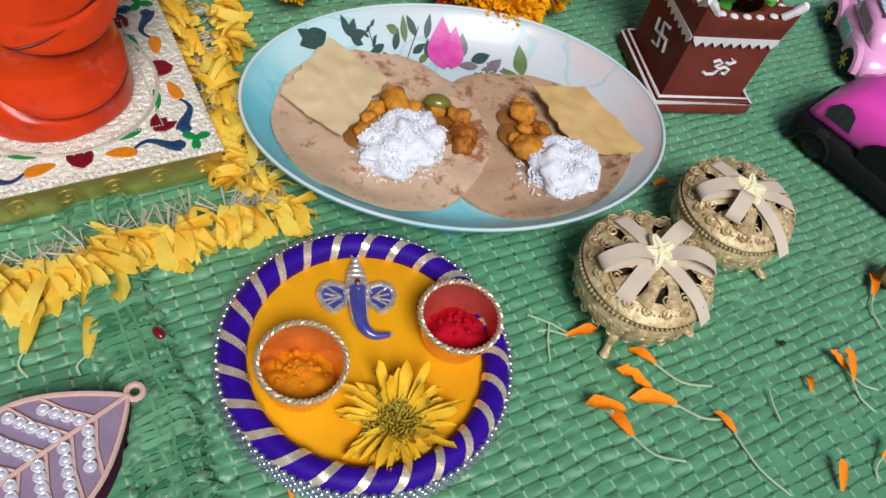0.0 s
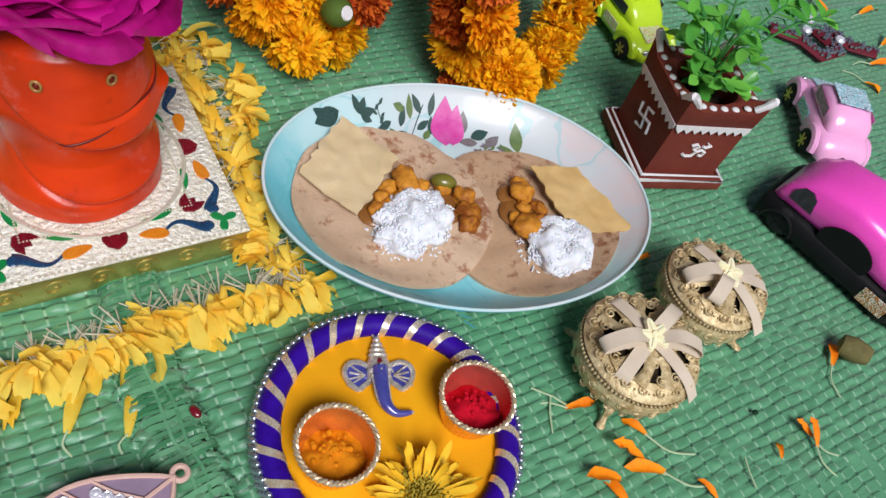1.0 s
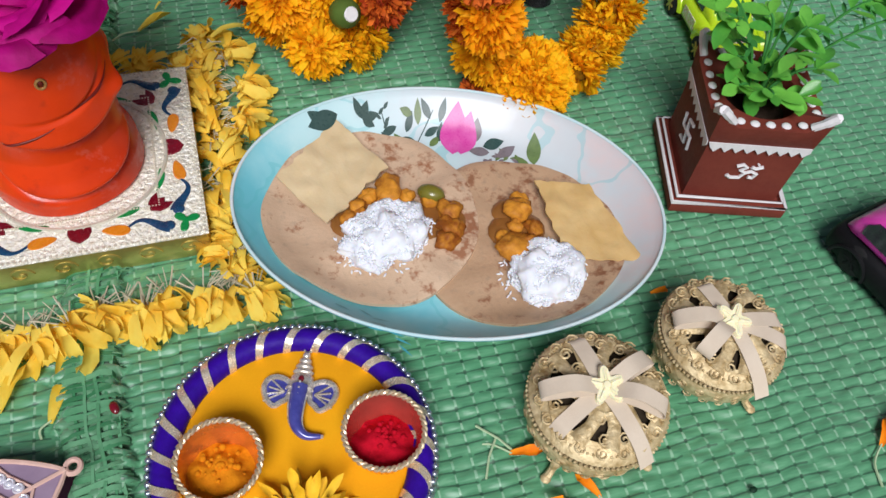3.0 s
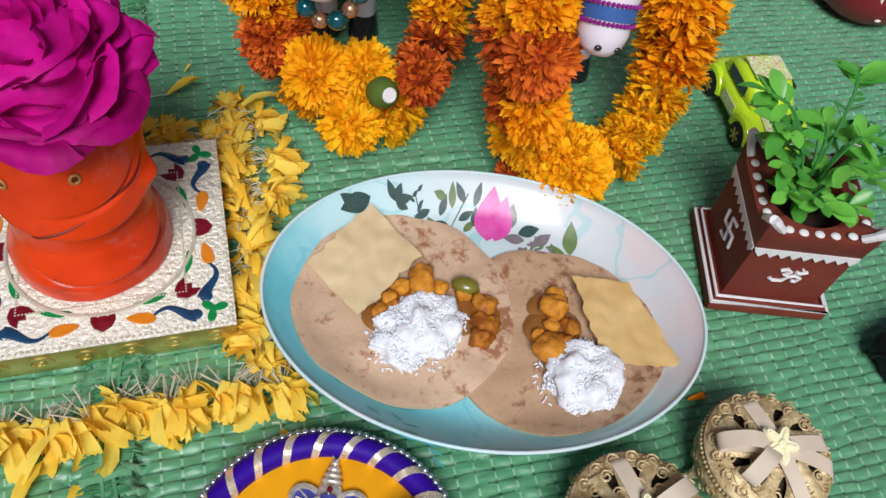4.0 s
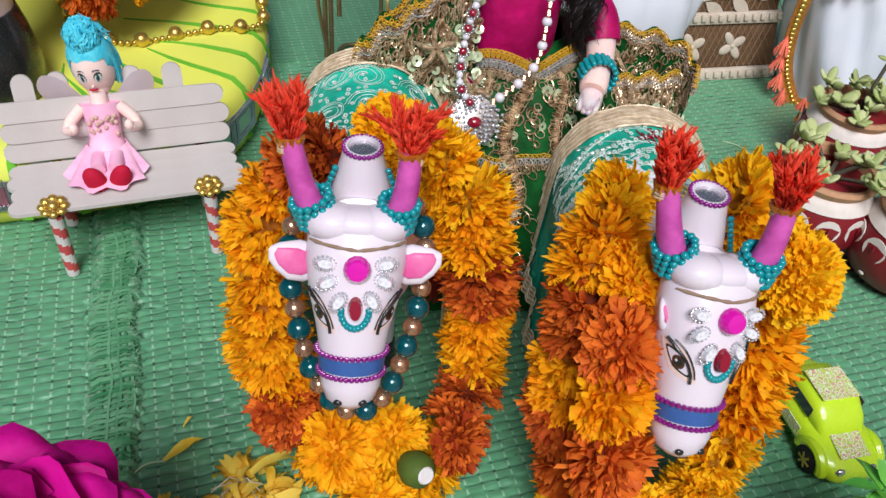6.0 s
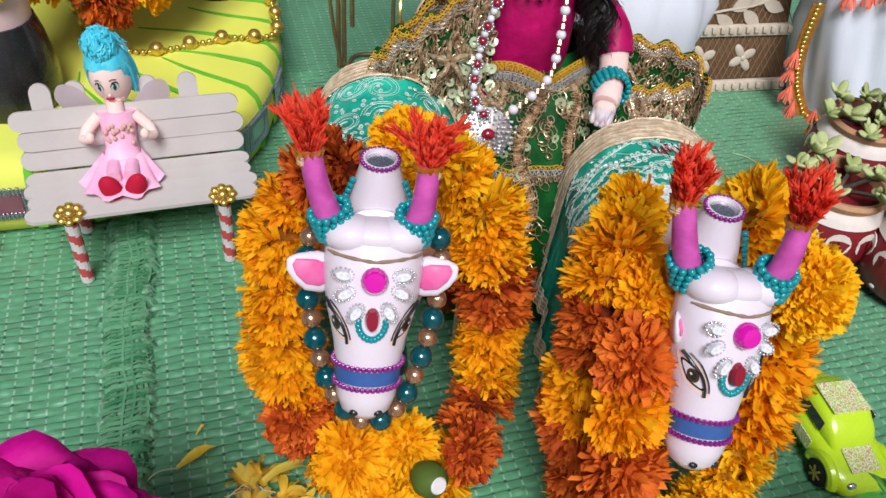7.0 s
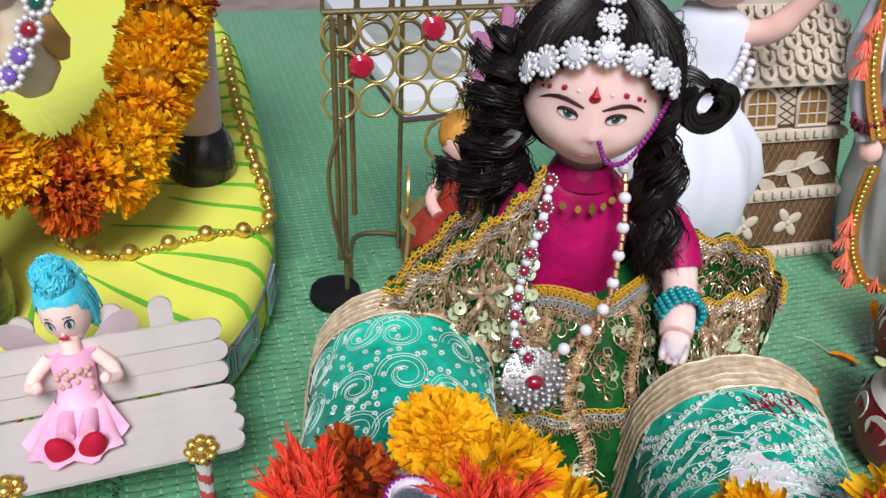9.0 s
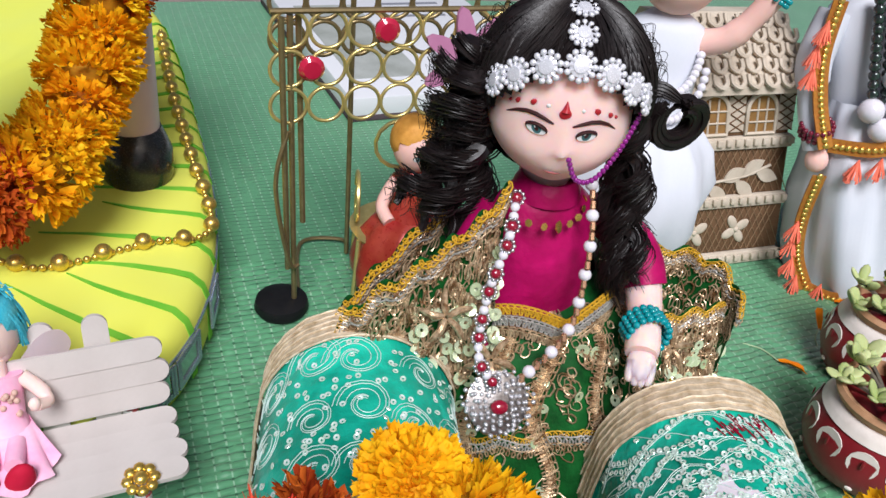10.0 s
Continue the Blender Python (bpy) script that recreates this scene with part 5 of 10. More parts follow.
def plastic_plant():
    rng = random.Random(31)
    p = thing("plastic_plant", "bright green plastic plant with spoon-shaped leaves in the clay pot", "plant", at(28.6, 20.0, 4.25))
    blades = [mesh_of("leaf_blade", Geo().add(leaf_blade(L, W, b)), leaf_green, 180) for L, W, b in ((1.5, 0.78, -0.15), (1.3, 0.68, 0.1), (1.65, 0.72, -0.3), (1.2, 0.66, 0.0))]
    slim = [mesh_of("leaf_blade", Geo().add(leaf_blade(L, W, b)), stem_green, 180) for L, W, b in ((1.1, 0.26, 0.1), (0.9, 0.30, -0.1))]
    sprigs = [(-160, 1.7, 1.9, 0), (-110, 1.5, 2.0, 0), (-60, 1.7, 1.7, 0), (-20, 1.9, 2.3, 0), (30, 1.7, 3.0, 0), (80, 1.5, 3.0, 0), (130, 1.7, 2.6, 0), (175, 1.7, 2.8, 0), (10, 1.0, 3.9, 0), (-90, 0.9, 3.6, 0), (110, 1.0, 4.1, 0),
              (150, 3.4, 5.2, 1), (165, 2.8, 4.6, 1), (-5, 5.4, 4.4, 1), (12, 4.4, 4.2, 1), (60, 2.6, 5.2, 1)]
    for a, out, up, kind in sprigs:
        c, s = math.cos(radians(a)), math.sin(radians(a))
        line = spline([(0.15 * c, 0.15 * s, 0.0), (0.35 * out * c, 0.35 * out * s, 0.6 * up), (0.7 * out * c, 0.7 * out * s, 0.92 * up), (out * c, out * s, up)], 5)
        part("stem", tube(line, 0.065, 5), stem_green, p)
        marks = line[4:] if kind == 0 else line[5:]
        for i, q in enumerate(marks[::5] if kind == 0 else marks):
            for side in (-1, 1):
                if kind == 0 or rng.random() < 0.75:
                    me = rng.choice(blades) if kind == 0 or i > 5 else rng.choice(slim)
                    part("leaf", me, None, p, m=at(q.x, q.y, q.z, rng.uniform(-25, 25), rng.uniform(-35, 15), a + side * rng.uniform(40, 95), rng.uniform(0.6, 0.9)))
        q = line[-1]
        for j in range(3):
            part("leaf", rng.choice(blades), None, p, m=at(q.x, q.y, q.z, rng.uniform(-20, 20), rng.uniform(-30, 10), a + (j - 1) * 60, rng.uniform(0.6, 0.9)))
    return p


plastic_plant()

# ---- toy cars ----
tyre_m = mat("black_toy_rubber", (0.015, 0.015, 0.016), 0.6, 0, (0.03, 0.03, 0.03), 3, 0.5, 0.1)
glass_m = mat("tinted_toy_window", (0.02, 0.01, 0.02), 0.12, 0, (0.05, 0.02, 0.05), 1, 0.5, 0.0, coat=0.6)


def car_shell(stations, n=18):
    """A closed body through cross-sections (x, half width, floor, top, roundness)."""
    v, f = [], []
    for x, w, z0, z1, e in stations:
        for i in range(n):
            a = TAU * i / n
            c, s = math.cos(a), math.sin(a)
            q = lambda t: math.copysign(abs(t) ** e, t)
            v.append((x, w * q(c), (z0 + z1) / 2 + (z1 - z0) / 2 * q(s)))
    m = len(stations)
    f += [(k * n + i, k * n + (i + 1) % n, (k + 1) * n + (i + 1) % n, (k + 1) * n + i)[::-1] for k in range(m - 1) for i in range(n)]
    f += [tuple(range(n)), tuple(reversed(range((m - 1) * n, m * n)))]
    return v, f


def wheel(parent, x, y, r, w, rim_m):
    g = lathe([(0, -w / 2), (r * 0.8, -w / 2), (r, -w / 3), (r, w / 3), (r * 0.8, w / 2), (0, w / 2)], 24)
    wh = part("wheel", g, tyre_m, parent, "black wheel", m=at(x, y, r, 90, 0, 0))
    hub = Geo()
    for i in range(6):
        hub.add(slab(r * 0.55, r * 0.16, 0.05, 0.01, 1), at(0.0, 0, 0, 0, 0, 60 * i) @ at(r * 0.3, 0, w / 2))
        hub.add(slab(r * 0.55, r * 0.16, 0.05, 0.01, 1), at(0.0, 0, 0, 0, 0, 60 * i) @ at(r * 0.3, 0, -w / 2 - 0.05))
    part("rim", hub, rim_m, wh, "spoked hub")


def beetle_car(x, y, rz, s, paint, sticker, label, pane=None):
    pane = pane or glass_m
    c = thing("toy_car", label, "toy car", at(x, y, 0.05, 0, 0, rz, s), "small toy cars")
    L = 3.2
    part("body", Geo().add(car_shell([(-L, 1.1, 0.45, 1.0, 0.7), (-L * 0.93, 1.4, 0.38, 1.5, 0.6), (-L * 0.75, 1.55, 0.35, 1.85, 0.6), (-L * 0.4, 1.6, 0.35, 1.95, 0.6), (0, 1.6, 0.35, 1.95, 0.6), (L * 0.45, 1.6, 0.35, 1.8, 0.6), (L * 0.78, 1.5, 0.36, 1.55, 0.6), (L * 0.95, 1.25, 0.42, 1.2, 0.7), (L, 0.9, 0.5, 0.95, 0.8)])), paint, c, "glossy moulded body", smooth=70)
    part("cabin", Geo().add(car_shell([(-L * 0.72, 1.1, 1.4, 1.8, 0.7), (-L * 0.55, 1.25, 1.4, 2.65, 0.65), (-L * 0.25, 1.3, 1.4, 3.0, 0.65), (L * 0.1, 1.3, 1.4, 2.95, 0.65), (L * 0.33, 1.2, 1.4, 2.5, 0.65), (L * 0.5, 1.05, 1.4, 1.75, 0.7)])), paint, c, "rounded roof", smooth=70)
    for sx, sy, sz, px, py, pz, rx, ry, mm, nm in ((1.9, 0.06, 0.62, -0.35, 1.27, 1.98, -4, 0, pane, "window"), (1.9, 0.06, 0.62, -0.35, -1.33, 1.98, 4, 0, pane, "window"), (0.06, 1.7, 0.85, 1.22, 0, 1.85, 0, -32, pane, "windscreen"), (0.06, 1.6, 0.75, -2.06, 0, 1.85, 0, 28, pane, "rear_window"),
                                                 (1.7, 1.9, 0.05, -0.35, 0, 3.0, 0, 0, sticker, "roof_sticker"), (1.2, 1.5, 0.05, 2.05, 0, 1.68, 0, 12, sticker, "bonnet_sticker"), (1.4, 0.05, 0.6, 0.1, 1.6, 0.95, 0, 0, sticker, "door_sticker"), (1.4, 0.05, 0.6, 0.1, -1.64, 0.95, 0, 0, sticker, "door_sticker")):
        part(nm, Geo().add(slab(sx, sy, sz, 0.02, 1)), mm, c, m=at(px, py, pz, rx, ry, 0))
    for sx in (-1.85, 1.85):
        for sy in (-1.5, 1.5):
            part("fender", Geo().add(tube([(sx + 0.85 * math.cos(a), sy * 0.98, 0.62 + 0.85 * math.sin(a)) for a in np.linspace(0.1, math.pi - 0.1, 12)], 0.26, 8)), paint, c)
            wheel(c, sx, sy * 1.02, 0.66, 0.42, gold)
    for sy in (-0.8, 0.8):
        part("headlight", ball((0, 0, 0), (0.16, 0.3, 0.26), 10, 8), silver, c, "round silver headlight", m=at(2.95, sy, 1.05))
    return c


def sticker_material(name, a, b, c):
    k = Nodes(name)
    n = k.node("ShaderNodeTexVoronoi", {"Vector": k.co, "Scale": 420.0})
    col = k.ramp(k.math("FRACT", k.math("MULTIPLY", n.outputs["Distance"], 2.6)), [(0.0, a), (0.35, a), (0.45, b), (0.75, b), (0.8, c), (1.0, c)])
    k.put(k.b.inputs["Base Color"], col)
    k.b.inputs["Roughness"].default_value = 0.3
    return k.m


lime = mat("lime_plastic", (0.60, 0.84, 0.03), 0.25, 0, (0.48, 0.72, 0.02), 0.4, 0.4, 0.02, coat=0.4, sss=0.1)
baby_pink = mat("soft_pink_plastic", (0.92, 0.46, 0.74), 0.25, 0, (0.88, 0.38, 0.66), 0.4, 0.4, 0.02, coat=0.4, sss=0.1)
hot_pink = mat("hot_pink_plastic", (1.0, 0.09, 0.60), 0.3, 0, (1.0, 0.08, 0.54), 0.4, 0.3, 0.02, coat=0.4, sss=0.08)
black_plastic = mat("black_toy_plastic", (0.006, 0.006, 0.007), 0.5, 0, (0.014, 0.014, 0.015), 1, 0.5, 0.15, 6)
beetle_car(40.9, 18.4, 57, 1.1, baby_pink, sticker_material("car_sticker", (0.72, 0.80, 0.85), (0.20, 0.60, 0.68), (0.15, 0.10, 0.16)), "pale pink toy beetle car with printed stickers", mat("pink_tinted_window", (0.62, 0.16, 0.40), 0.12, 0, (0.22, 0.05, 0.16), 3, 1.0, 0.3, 6, coat=0.6))
beetle_car(32.8, 28.9, -94, 1.02, lime, sticker_material("car_sticker_green", (0.75, 0.85, 0.6), (0.45, 0.70, 0.05), (0.75, 0.20, 0.35)), "lime green toy car with flower stickers")


def big_car():
    c = thing("toy_car", "hot pink and black toy jeep without its wheels showing", "toy car", at(34.6, 10.6, 0.08, 0, 0, -76))
    L, W = 4.9, 2.3
    part("chassis", Geo().add(car_shell([(-L, W * 0.85, 0.15, 1.5, 0.5), (-L * 0.95, W * 0.97, 0.05, 1.75, 0.45), (-L * 0.5, W, 0.05, 1.7, 0.45), (0, W, 0.05, 1.6, 0.45), (L * 0.6, W, 0.05, 1.6, 0.45), (L * 0.95, W * 0.95, 0.1, 1.6, 0.5), (L, W * 0.8, 0.2, 1.4, 0.6)])), black_plastic, c, "black lower body", smooth=60)
    shell = Geo().add(car_shell([(-L * 0.93, W * 0.80, 1.5, 2.0, 0.6), (-L * 0.85, W * 0.88, 1.4, 2.9, 0.5), (-L * 0.62, W * 0.90, 1.35, 3.9, 0.5), (-L * 0.2, W * 0.90, 1.35, 4.25, 0.5), (L * 0.22, W * 0.90, 1.35, 4.05, 0.5), (L * 0.42, W * 0.9, 1.35, 2.9, 0.5), (L * 0.75, W * 0.92, 1.35, 2.55, 0.5), (L * 0.95, W * 0.85, 1.4, 2.3, 0.55)]))
    part("shell", shell, hot_pink, c, "glossy hot pink upper body", smooth=60)
    for side in (-1, 1):
        rear = [(-0.72, -0.5), (0.65, -0.5), (0.45, 0.35), (0.1, 0.62), (-0.4, 0.55), (-0.72, 0.1)]
        v, f = prism(rear, -0.04, 0.04)
        part("rear_window", ([(x, z, y) for x, y, z in v], f), glass_m, c, m=at(-3.1, side * W * 0.905, 2.65, side * -6, 0, 0))
        door = [(1.5 * math.cos(a) * (1 if math.cos(a) > 0 else 1.0), 1.15 * math.sin(a)) for a in np.linspace(0, TAU, 24, endpoint=False)]
        v, f = prism(door, -0.05, 0.05)
        part("door", ([(x, z, y) for x, y, z in v], f), black_plastic, c, "open black door hollow", m=at(-0.1, side * W * 0.93, 1.85, side * -5, 0, 0))
        part("wheel_arch", tube([(-3.4 + 0.95 * math.cos(a), side * W * 0.99, 0.35 + 0.95 * math.sin(a)) for a in np.linspace(0, math.pi, 14)], 0.1, 6), black_plastic, c)
        part("label", Geo().add(slab(1.5, 0.05, 0.9, 0.01, 1)), sticker_material("side_label", (0.75, 0.70, 0.6), (0.55, 0.16, 0.03), (0.1, 0.2, 0.06)) if side < 0 else bpy.data.materials["side_label"], c, "small printed label", m=at(2.6, side * W * 1.0, 0.35))
    part("windscreen", Geo().add(slab(0.06, W * 1.45, 1.0, 0.02, 1)), glass_m, c, m=at(1.75, 0, 2.75, 0, -46, 0))
    for sx in (-3.3, 3.2):
        for sy in (-1, 1):
            wheel(c, sx, sy * W * 0.86, 0.78, 0.5, black_plastic)
    return c


big_car()

# ---- loose orange petals ----
orange_petal = mat("orange_petal", (0.98, 0.33, 0.01), 0.6, 0, (0.85, 0.19, 0.006), 2, 0.7, 0.2, 6, sss=0.05, obj=0.5)
lime_stem = mat("pale_green_thread", (0.50, 0.62, 0.40), 0.6, 0, (0.36, 0.5, 0.28), 3, 0.5, 0.1)


def loose_petal(x, y, rz, L, stem_to, seed, m=None, label="orange marigold petal with a pale stalk lying on the mat"):
    rng = random.Random(seed)
    p = thing("loose_petal", label, "petal", at(x, y, 0.06, rng.uniform(-12, 12), rng.uniform(-14, 4), rz), "petals scattered on the mat")
    part("blade", Geo().add(petal(L * 1.15, L * 0.36, 14, rng.uniform(-70, 20), rng, 0.4, 5, 0.45)), m or orange_petal, p, smooth=180)
    if stem_to:
        a = radians(180 + rng.uniform(-20, 20))
        part("stalk", tube(spline([(0.1, 0, 0.05), (0.5 * stem_to * math.cos(a), 0.5 * stem_to * math.sin(a) + 0.15, 0.08), (stem_to * math.cos(a + 0.15), stem_to * math.sin(a + 0.15), 0.04)], 4), 0.045, 5), lime_stem, p, "pale thread-like stalk")
    return p


for i, (x, y, rz, L, st) in enumerate(((14.7, 8.9, -15, 1.1, 1.5), (17.4, 6.6, 120, 1.0, 2.2), (16.6, 5.7, 140, 1.5, 1.7), (17.2, 5.0, 150, 1.5, 1.9), (15.2, 5.5, 160, 1.6, 0), (14.9, 4.6, 100, 1.3, 1.9), (18.6, 3.2, 110, 1.0, 2.6),
                                       (22.7, 3.4, 60, 0.7, 0), (24.7, 3.1, 70, 1.1, 1.4), (24.9, 3.5, 110, 0.9, 1.2), (28.7, 5.8, 45, 1.2, 1.6), (21.0, 0.0, 60, 1.0, 0), (23.4, 0.3, 20, 0.8, 1.0), (3.5, 7.1, 80, 0.8, 0), (42.9, 49.5, -60, 1.6, 2.2), (48.0, 51.2, 60, 1.4, 2.0), (51.8, 52.4, 100, 1.0, 0),
                                       (38.8, 46.2, 30, 1.0, 0), (52.2, 27.6, 100, 1.6, 0), (55.6, 27.4, 0, 1.7, 1.5), (51.3, 22.6, -20, 1.6, 1.5), (49.0, 21.2, -60, 1.3, 1.6), (54.4, 24.0, 10, 1.5, 1.2), (53.0, 29.5, 10, 1.4, 1.0), (22.7, 14.1, 0, 0.8, 0))):
    loose_petal(x, y, rz, L, st, 50 + i)
for i, (x, y, rz, L, st) in enumerate(((3.2, 34.0, 10, 1.6, 1.5), (4.1, 35.6, 40, 0.5, 0), (6.5, 15.9, -60, 1.2, 0.4), (-0.9, 13.8, 70, 1.3, 0.6), (-2.6, 14.6, 60, 1.6, 0.8))):
    loose_petal(x, y, rz, L, st, 90 + i, yellow_petal, "yellow petal lying on the green mat")
for x, y, rz, L in ((13.8, 10.2, -50, 1.9), (13.6, 8.2, 60, 1.6), (20.6, 2.9, 70, 1.3)):
    tagged(part("loose_stalk", tube([(0, 0, 0), (0.5 * L, 0.08, 0.03), (L, 0, 0)], 0.045, 5), lime_stem, m=at(x, y, 0.1, 0, 0, rz)), "pale green thread-like stalk on the mat", "stalk", "petals scattered on the mat")
tagged(part("seed_husk", ball((0, 0, 0), (0.17, 0.28, 0.13), 10, 7), enamel_red, m=at(1.35, 13.7, 0.5, 0, 0, 20)), "small dark red husk on the mat's seam", "husk")
tagged(part("dark_crumb", ball((0, 0, 0), (0.16, 0.13, 0.09), 7, 5), mat("dark_green_crumb", (0.01, 0.04, 0.02), 0.6), m=at(23.0, 5.5, 0.1)), "dark green crumb on the mat", "crumb")
tagged(part("dry_bud", Geo().add(lathe([(0, 0), (0.5, 0.15), (0.62, 0.7), (0.5, 1.3), (0.42, 1.5)], 14, lambda a, r, z: r * (1 + 0.12 * math.sin(7 * a)))), mat("dry_olive_bud", (0.20, 0.18, 0.07), 0.8, 0, (0.10, 0.08, 0.03), 2, 0.7, 0.5), m=at(29.6, 6.6, 0.5, 80, 0, 30)), "dry olive flower bud lying on the mat", "bud")

# ---- pearl-studded leaf ornaments ----
lilac = mat("lilac_resin", (0.34, 0.25, 0.34), 0.4, 0, (0.24, 0.17, 0.25), 1.2, 0.6, 0.2, coat=0.3)
plum = mat("plum_velvet_side", (0.09, 0.01, 0.05), 0.7, 0, (0.05, 0.006, 0.03), 2, 0.5, 0.3)
pearl = mat("pearl", (0.80, 0.78, 0.82), 0.25, 0, (0.66, 0.63, 0.72), 2, 0.4, 0.0, coat=0.6)
cord_pink = mat("pale_pink_cord", (0.72, 0.50, 0.42), 0.5, 0, (0.58, 0.36, 0.3), 3, 0.5, 0.3)


def leaf_ornament(x, y, rz, L, W, label, ring=True, big=1.0):
    p = thing("leaf_ornament", label, "ornament", at(x, y, 0.1, 0, 0, rz), "pearl leaf ornaments")
    side = lambda s: W * 0.5 * math.sin(math.pi * min(1, s) ** 0.8) ** 0.9
    up = [(L * s, side(s)) for s in np.linspace(0, 1, 18)]
    out = up + [(a, -b) for a, b in reversed(up[1:-1])]
    part("base", prism(out[::-1], 0.0, 1.1), plum, p, "dark plum velvet sides")
    part("top", prism([(a * 0.985 + 0.04, b * 0.97) for a, b in out[::-1]], 1.1, 1.18), lilac, p, "lilac top")
    part("edge_cord", tube([(a, b, 1.2) for a, b in out], 0.085, 6, True), cord_pink, p)
    part("midrib", tube([(0.1, 0, 1.24), (L * 0.5, 0.05, 1.24), (L, 0, 1.24)], 0.075, 6), cord_pink, p)
    for i in range(5):
        s = 0.2 + 0.15 * i
        for q in (-1, 1):
            e = s - 0.16
            part("vein", tube([(L * s, 0, 1.23), (L * (s + e) / 2 - 0.1, q * side(e) * 0.5, 1.23), (L * max(e, 0.03), q * side(max(e, 0.03)), 1.23)], 0.06, 5), cord_pink, p)
            n = max(2, int(side(s - 0.08) / (0.3 * big)))
            for j in range(n):
                t = (j + 0.7) / (n + 0.6)
                part("pearl_stud", pearl_mesh, None, p, m=at(L * (s - 0.05) - 0.16 * L * t, q * side(s - 0.1) * t, 1.22, 0, 0, 0, big))
    if ring:
        part("end_ring", tube([(L + 0.22 + 0.24 * math.cos(a), 0.24 * math.sin(a), 1.15) for a in np.linspace(0, TAU, 16, endpoint=False)], 0.1, 7, True), cord_pink, p)
    return p


crystal = mat("clear_set_crystal", (0.82, 0.82, 0.88), 0.18, 0.2, (0.58, 0.57, 0.66), 6, 0.8, 0.0, coat=0.6)
pearl_mesh = mesh_of("pearl_stud", Geo().add(lathe([(0.18, -0.02), (0.19, 0.07), (0.15, 0.12), (0.11, 0.10), (0.08, 0.13), (0, 0.15)], 14)), crystal, 40)
leaf_ornament(-4.9, 9.6, 21, 5.2, 3.9, "lilac leaf ornament studded with pearls and edged in cord")
leaf_ornament(-6.9, 11.6, 69, 4.3, 2.2, "small lilac leaf ornament with large pearls", False, 1.35)

# ---- beaded maroon motif ----
wine = mat("wine_velvet", (0.16, 0.015, 0.03), 0.6, 0, (0.09, 0.008, 0.015), 2, 0.5, 0.2)


def beaded_motif():
    p = thing("beaded_motif", "wine-red zigzag ornament covered in silver beads", "ornament", at(48.2, 25.1, 0.1, 0, 0, -8))
    zig = [(-3.6, 1.6, 0.3), (-1.6, 0.2, 0.3), (-1.2, -1.4, 0.3), (0.8, -1.0, 0.3), (0.4, 1.0, 0.3), (1.8, 1.2, 0.3), (2.4, -0.5, 0.3), (4.2, -1.3, 0.3)]
    part("pad", tube(zig, 0.62, 8, flat=0.45), wine, p, smooth=60)
    g = Geo()
    rng = random.Random(3)
    for q in spaced(zig, 0.23):
        for k in range(3):
            g.add(ball((q.x + rng.uniform(-0.45, 0.45), q.y + rng.uniform(-0.45, 0.45), 0.6), 0.11, 6, 4))
    part("bead_trim", g, steel_bead, p, kind="stuff")
    for x, y in ((-0.9, 0.9), (1.4, -0.2), (0.2, 2.0)):
        part("pearl_stud", pearl_mesh, None, p, m=at(x, y, 0.55, 0, 0, 0, 2.0))


beaded_motif()

# ---- decorated bull figures ----


def loft(stations, n=20, e=1.0):
    """A closed form through ellipses: (centre, half width, half height), each square to the way along."""
    fr = frames([s[0] for s in stations])
    v, f = [], []
    for (p, s, u), st in zip(fr, stations):
        for i in range(n):
            a = TAU * i / n
            c, d = math.cos(a), math.sin(a)
            v.append(p + s * (st[1] * math.copysign(abs(c) ** e, c)) + u * (st[2] * math.copysign(abs(d) ** e, d)))
    m = len(stations)
    f += [(k * n + i, k * n + (i + 1) % n, (k + 1) * n + (i + 1) % n, (k + 1) * n + i) for k in range(m - 1) for i in range(n)]
    f += [tuple(reversed(range(n))), tuple(range((m - 1) * n, m * n))]
    return v, f


bull_white = mat("white_painted_resin", (0.77, 0.74, 0.78), 0.32, 0, (0.75, 0.61, 0.71), 0.28, 0.4, 0.08, 6, coat=0.3, sss=0.1)
bull_pink = mat("pink_airbrush", (0.62, 0.04, 0.24), 0.4, 0, (0.78, 0.22, 0.43), 1.2, 0.6, 0.08)
horn_pink = mat("magenta_horn_paint", (0.72, 0.13, 0.48), 0.4, 0, (0.36, 0.03, 0.24), 0.9, 1.0, 0.2, 4, coat=0.1)
black_paint = mat("black_gloss_paint", (0.01, 0.01, 0.012), 0.25, 0, (0.03, 0.03, 0.03), 1, 0.5, 0.1, coat=0.4)
tan_line = mat("tan_brush_line", (0.35, 0.25, 0.17), 0.5, 0, (0.22, 0.14, 0.09), 3, 0.6, 0.1)
blush = mat("orange_blush", (0.80, 0.56, 0.48), 0.5, 0, (0.84, 0.70, 0.66), 2, 0.7, 0.05)
iris_brown = mat("brown_iris", (0.10, 0.035, 0.012), 0.3, 0, (0.05, 0.015, 0.006), 3, 0.5, 0.0, coat=0.5)
turq = mat("turquoise_bead", (0.0, 0.34, 0.36), 0.2, 0, (0.0, 0.20, 0.25), 4, 0.5, 0.0, coat=0.5, island=0.4)
purple_bead = mat("magenta_bead", (0.33, 0.02, 0.28), 0.2, 0.2, (0.2, 0.01, 0.18), 4, 0.5, 0.0, coat=0.5)
teal_bead = mat("dark_teal_pearl", (0.0, 0.11, 0.13), 0.15, 0.3, (0.0, 0.06, 0.08), 2, 0.4, 0.0, coat=0.7)
copper_bead = mat("rose_gold_pearl", (0.72, 0.42, 0.26), 0.2, 0.8, (0.5, 0.26, 0.15), 2, 0.4, 0.0)
